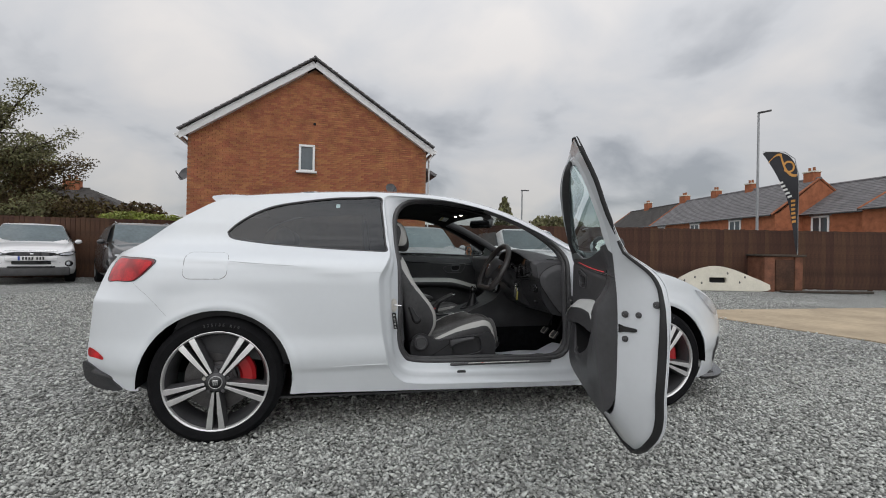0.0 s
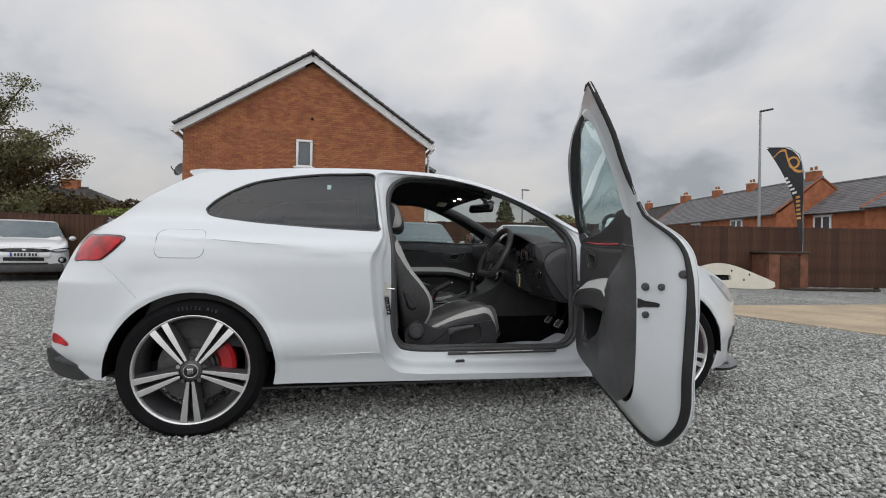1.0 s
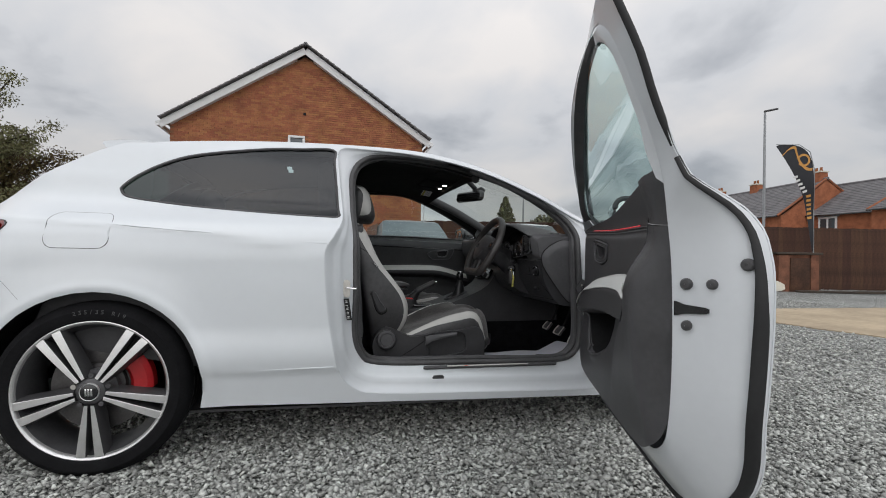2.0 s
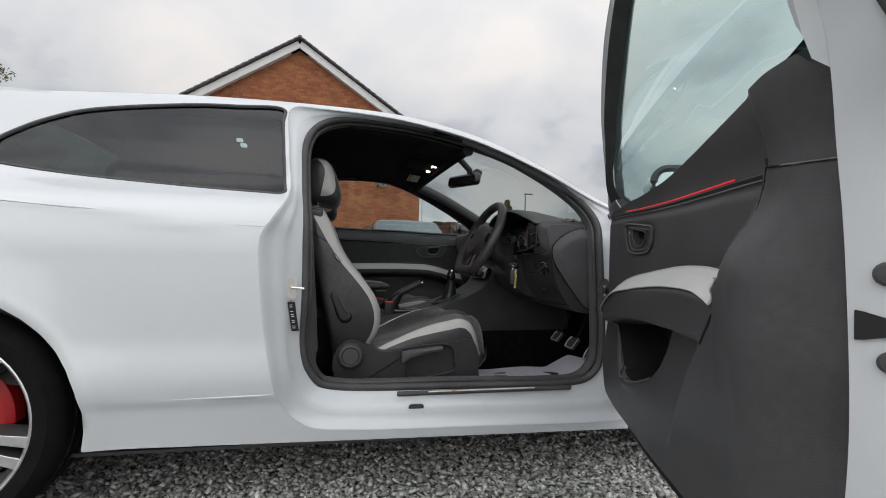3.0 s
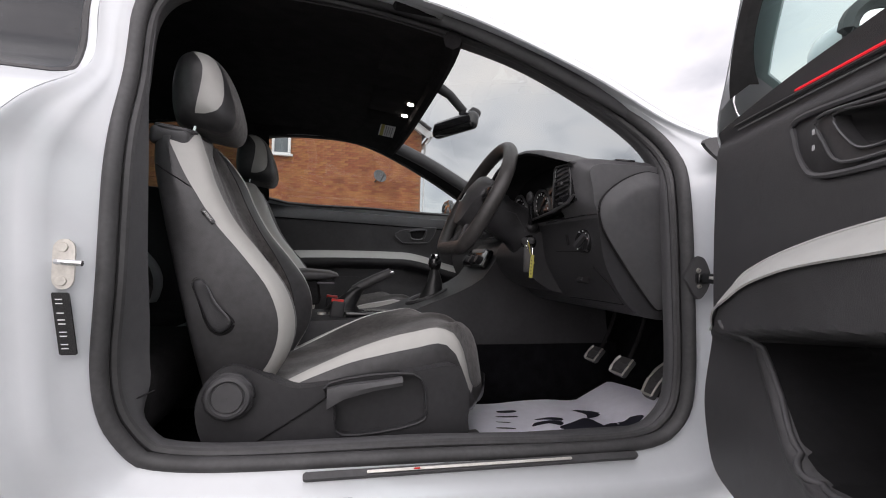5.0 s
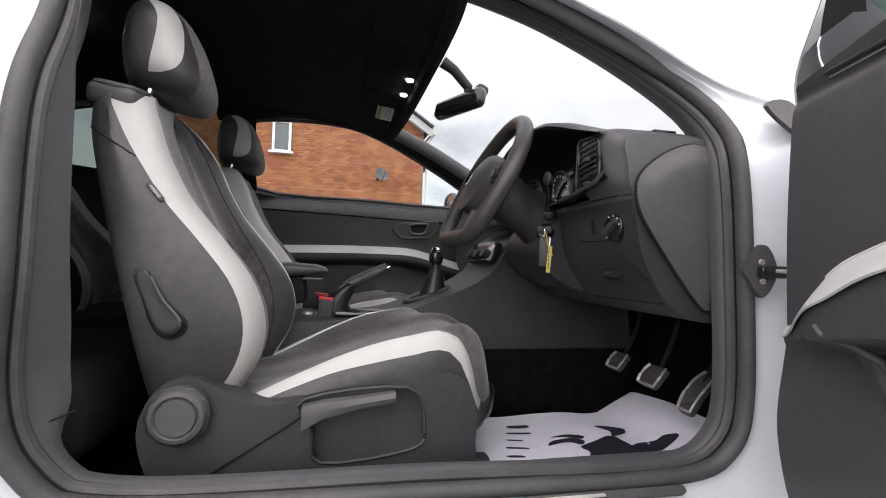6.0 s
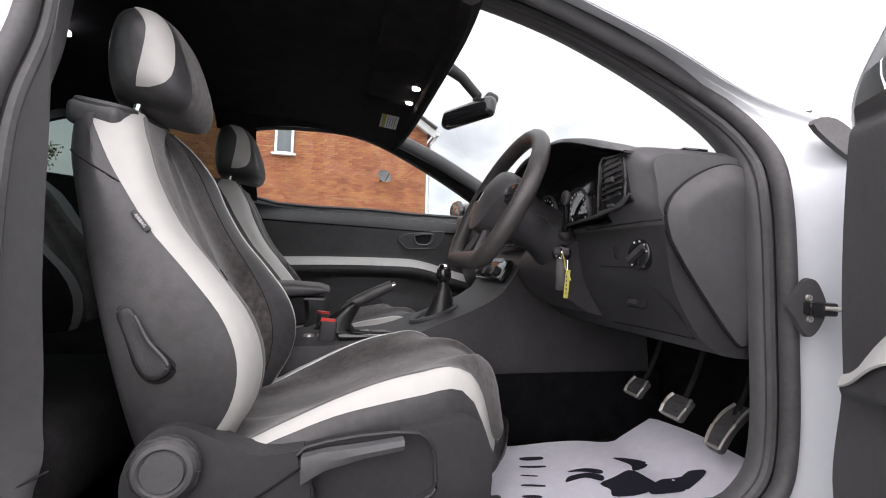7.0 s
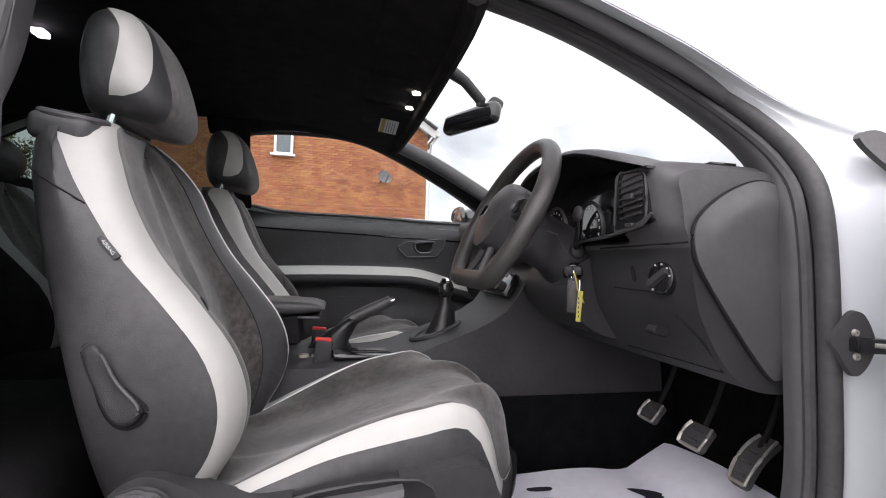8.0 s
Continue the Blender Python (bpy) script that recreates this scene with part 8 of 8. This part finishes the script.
def parked_suv(name, at, yaw, paint, label, wide=1.77, tall=1.61, length=4.3):
    """A parked sports utility car seen from its front: its own -y is its nose."""
    m = Matrix.Translation(at) @ Matrix.Rotation(radians(yaw), 4, "Z")
    t = thing(name, m, label, "car", "parked cars")
    w = wide / 2
    # cross-sections from nose to tail: (y, half width, bottom, belt, belt half width, roof, roof half width)
    secs = [(-0.02, 0.60 * w, 0.42, 0.66, 0.58 * w, 0.70, 0.30 * w), (0.06, 0.86 * w, 0.24, 0.80, 0.84 * w, 0.84, 0.6 * w), (0.25, 0.97 * w, 0.22, 0.90, 0.93 * w, 0.93, 0.7 * w), (0.75, 1.0 * w, 0.22, 0.99, 0.95 * w, 1.01, 0.75 * w),
            (1.15, 1.0 * w, 0.22, 1.03, 0.95 * w, 1.06, 0.78 * w), (1.85, 1.0 * w, 0.22, 1.05, 0.95 * w, 1.545, 0.70 * w), (2.3, 1.0 * w, 0.22, 1.06, 0.95 * w, tall, 0.70 * w), (3.4, 1.0 * w, 0.22, 1.08, 0.95 * w, tall - 0.03, 0.68 * w), (4.0, 0.97 * w, 0.25, 1.10, 0.92 * w, tall - 0.12, 0.62 * w), (length, 0.88 * w, 0.4, 1.05, 0.8 * w, 1.10, 0.5 * w)]
    rows = []
    for y, hw, zb, zl, bw, zr, rw in secs:
        half = spline([(0, zb), (-hw * 0.85, zb), (-hw, zb + 0.12), (-hw, (zb + zl) / 2), (-bw, zl), (-(bw * 0.35 + rw * 0.65), zl * 0.35 + zr * 0.65), (-rw, zr - 0.015), (-rw * 0.6, zr + 0.01), (0, zr + 0.02)], 3)
        rows.append([(x, y, z) for x, z in half] + [(-x, y, z) for x, z in half[-2:0:-1]])
    part("body", capped(rows), paint, t, smooth=45, local=True)
    part("windscreen", lattice([[(x * bw, y + 0.10 * (x * x - 1) * 0.9 - 0.02, z) for x in np.linspace(-1, 1, 9)] for y, z, bw in ((1.22, 1.06, 0.86 * w), (1.52, 1.30, 0.79 * w), (1.80, 1.52, 0.71 * w))]), "dark_screen", t, "windscreen reflecting the sky", local=True)
    for sgn in (-1, 1):
        part("side_window", lattice([[(sgn * (bw + 0.006), y, z) for y in np.linspace(y0, y1, 6)] for y0, y1, z, bw in ((1.45, 3.5, 1.10, 0.94 * w), (1.75, 3.4, 1.30, 0.86 * w), (2.05, 3.2, 1.48, 0.77 * w))]), "dark_screen", t, local=True)
        lens = spline([(0.46, 0.735), (0.58, 0.790), (0.80, 0.825), (0.87, 0.815), (0.84, 0.765), (0.74, 0.720), (0.60, 0.705)], 3, closed=True)
        head = part("headlamp", slab_shape(lens, lambda a, b: (sgn * a * w / 0.885, nose_y(a) + 0.06, b), lambda a, b: (sgn * a * w / 0.885, nose_y(a) + 0.3 * max(0, b - 0.74), b), 0.05), "gloss_black", t, "slim dark headlamp", 40, local=True)
        part("lens", slab_shape(lens * (0.72, 0.6) + (0.20, 0.306), lambda a, b: (sgn * a * w / 0.885, nose_y(a) + 0.02, b), lambda a, b: (sgn * a * w / 0.885, nose_y(a) - 0.008 + 0.3 * max(0, b - 0.74), b), 0.05), "lamp_lens", head, "clear lens", 40, local=True)
        fog = part("fog_surround", ball((sgn * 0.80 * w, 0.06, 0.515), (0.10, 0.07, 0.085), 14, 10), "gloss_black", t, "black fog lamp recess", local=True)
        part("fog_lamp", ball((sgn * 0.80 * w, 0.0, 0.515), (0.042, 0.03, 0.045), 12, 8), "lamp_lens", fog, local=True)
        wm = part("wing_mirror", ball((sgn * (w + 0.08), 1.30, 1.08), (0.085, 0.06, 0.062), 12, 8), paint, t, "wing mirror", local=True)
        part("mirror_arm", tube([(sgn * 0.9 * w, 1.34, 1.05), (sgn * (w + 0.04), 1.32, 1.07)], 0.025, 6), "rubber", wm, local=True)
        for y in (0.82, 3.42):
            mm = Matrix.Translation((sgn * (w - 0.005), y, 0.34)) @ Matrix.Rotation(radians(90 * sgn), 4, "Y")
            tw = part("tyre", turned([(0.20, 0.01), (0.24, 0.012), (0.32, 0.006), (0.345, -0.02), (0.345, -0.20), (0.30, -0.22), (0.2, -0.22)], 28, mm), "tyre", t, local=True)
            part("rim", turned([(0.001, 0.0), (0.05, 0.004), (0.07, -0.02), (0.19, -0.01), (0.215, 0.010), (0.22, -0.02)], 20, mm), "machined", tw, local=True)
    for z0, z1, w0, w1 in ((0.715, 0.785, 0.46, 0.42), (0.500, 0.565, 0.50, 0.53)):
        part("grille", slab_shape(spline([(-w0, z0), (-w1, z1), (0.0, z1 + 0.015), (w1, z1), (w0, z0), (0.0, z0 - 0.005)], 3, closed=True), lambda a, b: (a, 0.03 + 0.18 * a * a, b), lambda a, b: (a, -0.045 + 0.18 * a * a, b), 0.1), "gloss_black", t, "black front grille", local=True)
    part("bumper_bar", block((0, -0.05, 0.640), (0.98, 0.06, 0.12), 0.02), paint, t, local=True)
    part("lower_bumper", block((0, 0.045, 0.32), (1.50, 0.18, 0.22), 0.05), "rubber", t, "black lower bumper", local=True)
    part("lower_grille", block((0, -0.035, 0.435), (0.90, 0.05, 0.035), 0.01), "gloss_black", t, local=True)
    part("nose_emblem", block((0, -0.055, 0.752), (0.07, 0.012, 0.045), 0.008), "chrome", t, local=True)
    for sgn in (-1, 1):
        part("roof_rail", tube([(sgn * 0.66 * w, 1.95, tall - 0.04), (sgn * 0.66 * w, 2.4, tall + 0.03), (sgn * 0.65 * w, 3.6, tall)], 0.02, 6), "gloss_black", t, local=True)
    part("bonnet_edge", tube([(a, nose_y(a) - 0.005 + 0.02, 0.815 + 0.02 * (1 - a * a)) for a in np.linspace(-0.5, 0.5, 9)], 0.010, 6), "chrome", t, local=True)
    pl = part("number_plate", block((0, -0.10, 0.645), (0.52, 0.012, 0.11), 0.004), "plate", t, "white number plate", local=True)
    for i in range(7):
        part("plate_bar", block((-0.16 + 0.058 * i + (0.03 if i > 3 else 0), -0.108, 0.645), (0.036, 0.004, 0.07)), "plate_bar", pl, local=True)
    part("plate_end", block((-0.235, -0.108, 0.645), (0.04, 0.004, 0.10)), "plate_blue", pl, local=True)
    part("wiper", merge(*[tube([(-0.55 + d, 1.135, 1.055), (-0.1 + d, 1.19, 1.09)], 0.010, 5) for d in (0.0, 0.55)]), "rubber", t, local=True)
    return t


parked_suv("parked_car", (-7.73, 11.14, 0), 26, "white_paint_far", "white parked SUV with black grille in front of the fence", 1.77, 1.50)
parked_suv("parked_car", (-4.40, 9.45, 0), 27, "black_paint", "black parked SUV behind the hatchback", 1.80, 1.58)
parked_suv("parked_car", (1.47, 6.35, 0), 4, "post", "grey parked car beyond the hatchback", 1.74, 1.48)
parked_suv("parked_car", (3.95, 6.05, 0), 0, "white_paint_far", "white parked car beyond the hatchback", 1.74, 1.45)


# ---------------------------------------------------------------- trees and hedges
def leaf_cloud(centres, count, size, seed):
    r = np.random.RandomState(seed)
    v, f = [], []
    for (c, rad, share) in centres:
        for _ in range(int(count * share)):
            d = r.normal(0, 1, 3)
            d /= np.linalg.norm(d)
            p = np.array(c) + d * np.array(rad) * (r.rand() ** 0.45)
            a = r.normal(0, 1, 3)
            a /= np.linalg.norm(a)
            b = np.cross(a, r.normal(0, 1, 3))
            b /= np.linalg.norm(b)
            s = size * r.uniform(0.6, 1.3)
            k = len(v)
            v += [tuple(p - a * s), tuple(p + b * s * 0.5), tuple(p + a * s), tuple(p - b * s * 0.5)]
            f.append((k, k + 1, k + 2, k + 3))
    return v, f


def raw_part(name, shape, mat, parent, label=""):
    me = bpy.data.meshes.new(name)
    me.from_pydata(shape[0], [], shape[1])
    me.materials.append(M[mat])
    ob = new(name, me)
    ob.parent = parent
    ob.matrix_parent_inverse = place_of(parent).inverted()
    return tagged(ob, label) if label else ob


def tree(at, height, spread, seed, leafmat, label, count=5200, size=0.085, lean=(0, 0)):
    r = np.random.RandomState(seed)
    t = thing("tree", at, label, "tree")
    base = Vector(at)
    limbs, tips = [], []
    trunk = [base + Vector((lean[0] * k, lean[1] * k, height * 0.62 * k)) + Vector(r.normal(0, 0.06, 3)) * k for k in np.linspace(0, 1, 6)]
    limbs.append(tube(trunk, np.linspace(0.22, 0.07, 6), 8))
    for i in range(44):
        s = trunk[1 + i % 5] if i % 5 < 4 else trunk[-1]
        a = r.uniform(0, 6.28)
        d = Vector((math.cos(a), math.sin(a), r.uniform(0.2, 1.1))).normalized()
        e = s + d * spread * r.uniform(0.55, 1.0)
        limbs.append(tube([s, s * 0.5 + e * 0.5 + Vector((0, 0, 0.15)), e], [0.05, 0.03, 0.010], 5))
        tips.append((e, s * 0.4 + e * 0.6))
    part("trunk", merge(*limbs), "bark", t, "bare dark branches")
    clouds = []
    for e, q in tips:
        for k in np.linspace(-0.5, 1.0, 6):
            clouds.append((tuple(q + (e - q) * k + Vector(r.normal(0, 0.12, 3))), (0.42, 0.42, 0.26), 0.0045))
    raw_part("crown", leaf_cloud(clouds, count, size, seed), leafmat, t, "thin broken crown of small leaves")
    return t


tree((-10.9, 15.4, 0), 7.0, 2.2, 5, "leaf", "half-bare green and brown tree behind the fence", 30000, 0.045)
tree((-10.4, 16.0, 0), 4.6, 1.9, 8, "leaf_brown", "thin autumn tree behind the fence", 20000, 0.045)
tree((-12.6, 16.4, 0), 7.0, 2.4, 11, "leaf", "green tree behind the fence", 26000, 0.05)


def hedge(name, boxes, mat, label, count, size, seed):
    h = thing(name, (*boxes[0][0][:2], 0), label, "hedge", kind="stuff")
    raw_part("leaves", leaf_cloud([(c, rr, 1.0 / len(boxes)) for c, rr in boxes], count, size, seed), mat, h)
    part("stems", merge(*[tube([(c[0] + d, c[1], 0), (c[0] + d * 1.5, c[1] + 0.1, c[2])], 0.04, 5) for c, rr in boxes for d in (-0.3, 0.2)]), "bark", h)


hedge("hedge", [((-7.1, 15.2, 1.85), (0.9, 0.6, 0.30)), ((-6.0, 15.0, 1.80), (0.9, 0.6, 0.26)), ((-5.2, 14.9, 1.75), (0.6, 0.5, 0.22))], "leaf_light", "yellow-green hedge top above the fence", 6000, 0.06, 21)
hedge("shrub", [((-9.6, 17.6, 2.1), (1.6, 0.9, 0.75)), ((-7.6, 17.8, 2.0), (1.0, 0.8, 0.7)), ((-12.2, 18.5, 2.2), (1.8, 1.0, 1.0))], "leaf_brown", "brown shrubs in front of the far house", 6000, 0.09, 22)
hedge("far_hedge", [((11.0, 20.2, 2.25), (1.4, 0.9, 0.75)), ((12.6, 21.5, 2.35), (1.2, 0.8, 0.7))], "leaf", "far olive hedge beyond the fence", 4000, 0.12, 23)


def conifer(at, h, seed):
    t = thing("conifer", at, "dark conifer far beyond the fence", "tree")
    b = Vector(at)
    part("trunk", tube([b, b + Vector((0, 0, h))], [0.16, 0.03], 6), "bark", t)
    cl = [(tuple(b + Vector((0, 0, h * k))), ((1 - k) ** 0.7 * h * 0.30 + 0.10, (1 - k) ** 0.7 * h * 0.30 + 0.10, h * 0.06), 0.09) for k in np.linspace(0.25, 0.98, 11)]
    raw_part("crown", leaf_cloud(cl, 2600, 0.16, seed), "leaf", t, "dark needled crown")


conifer((14.2, 34.8, 0), 5.5, 31)
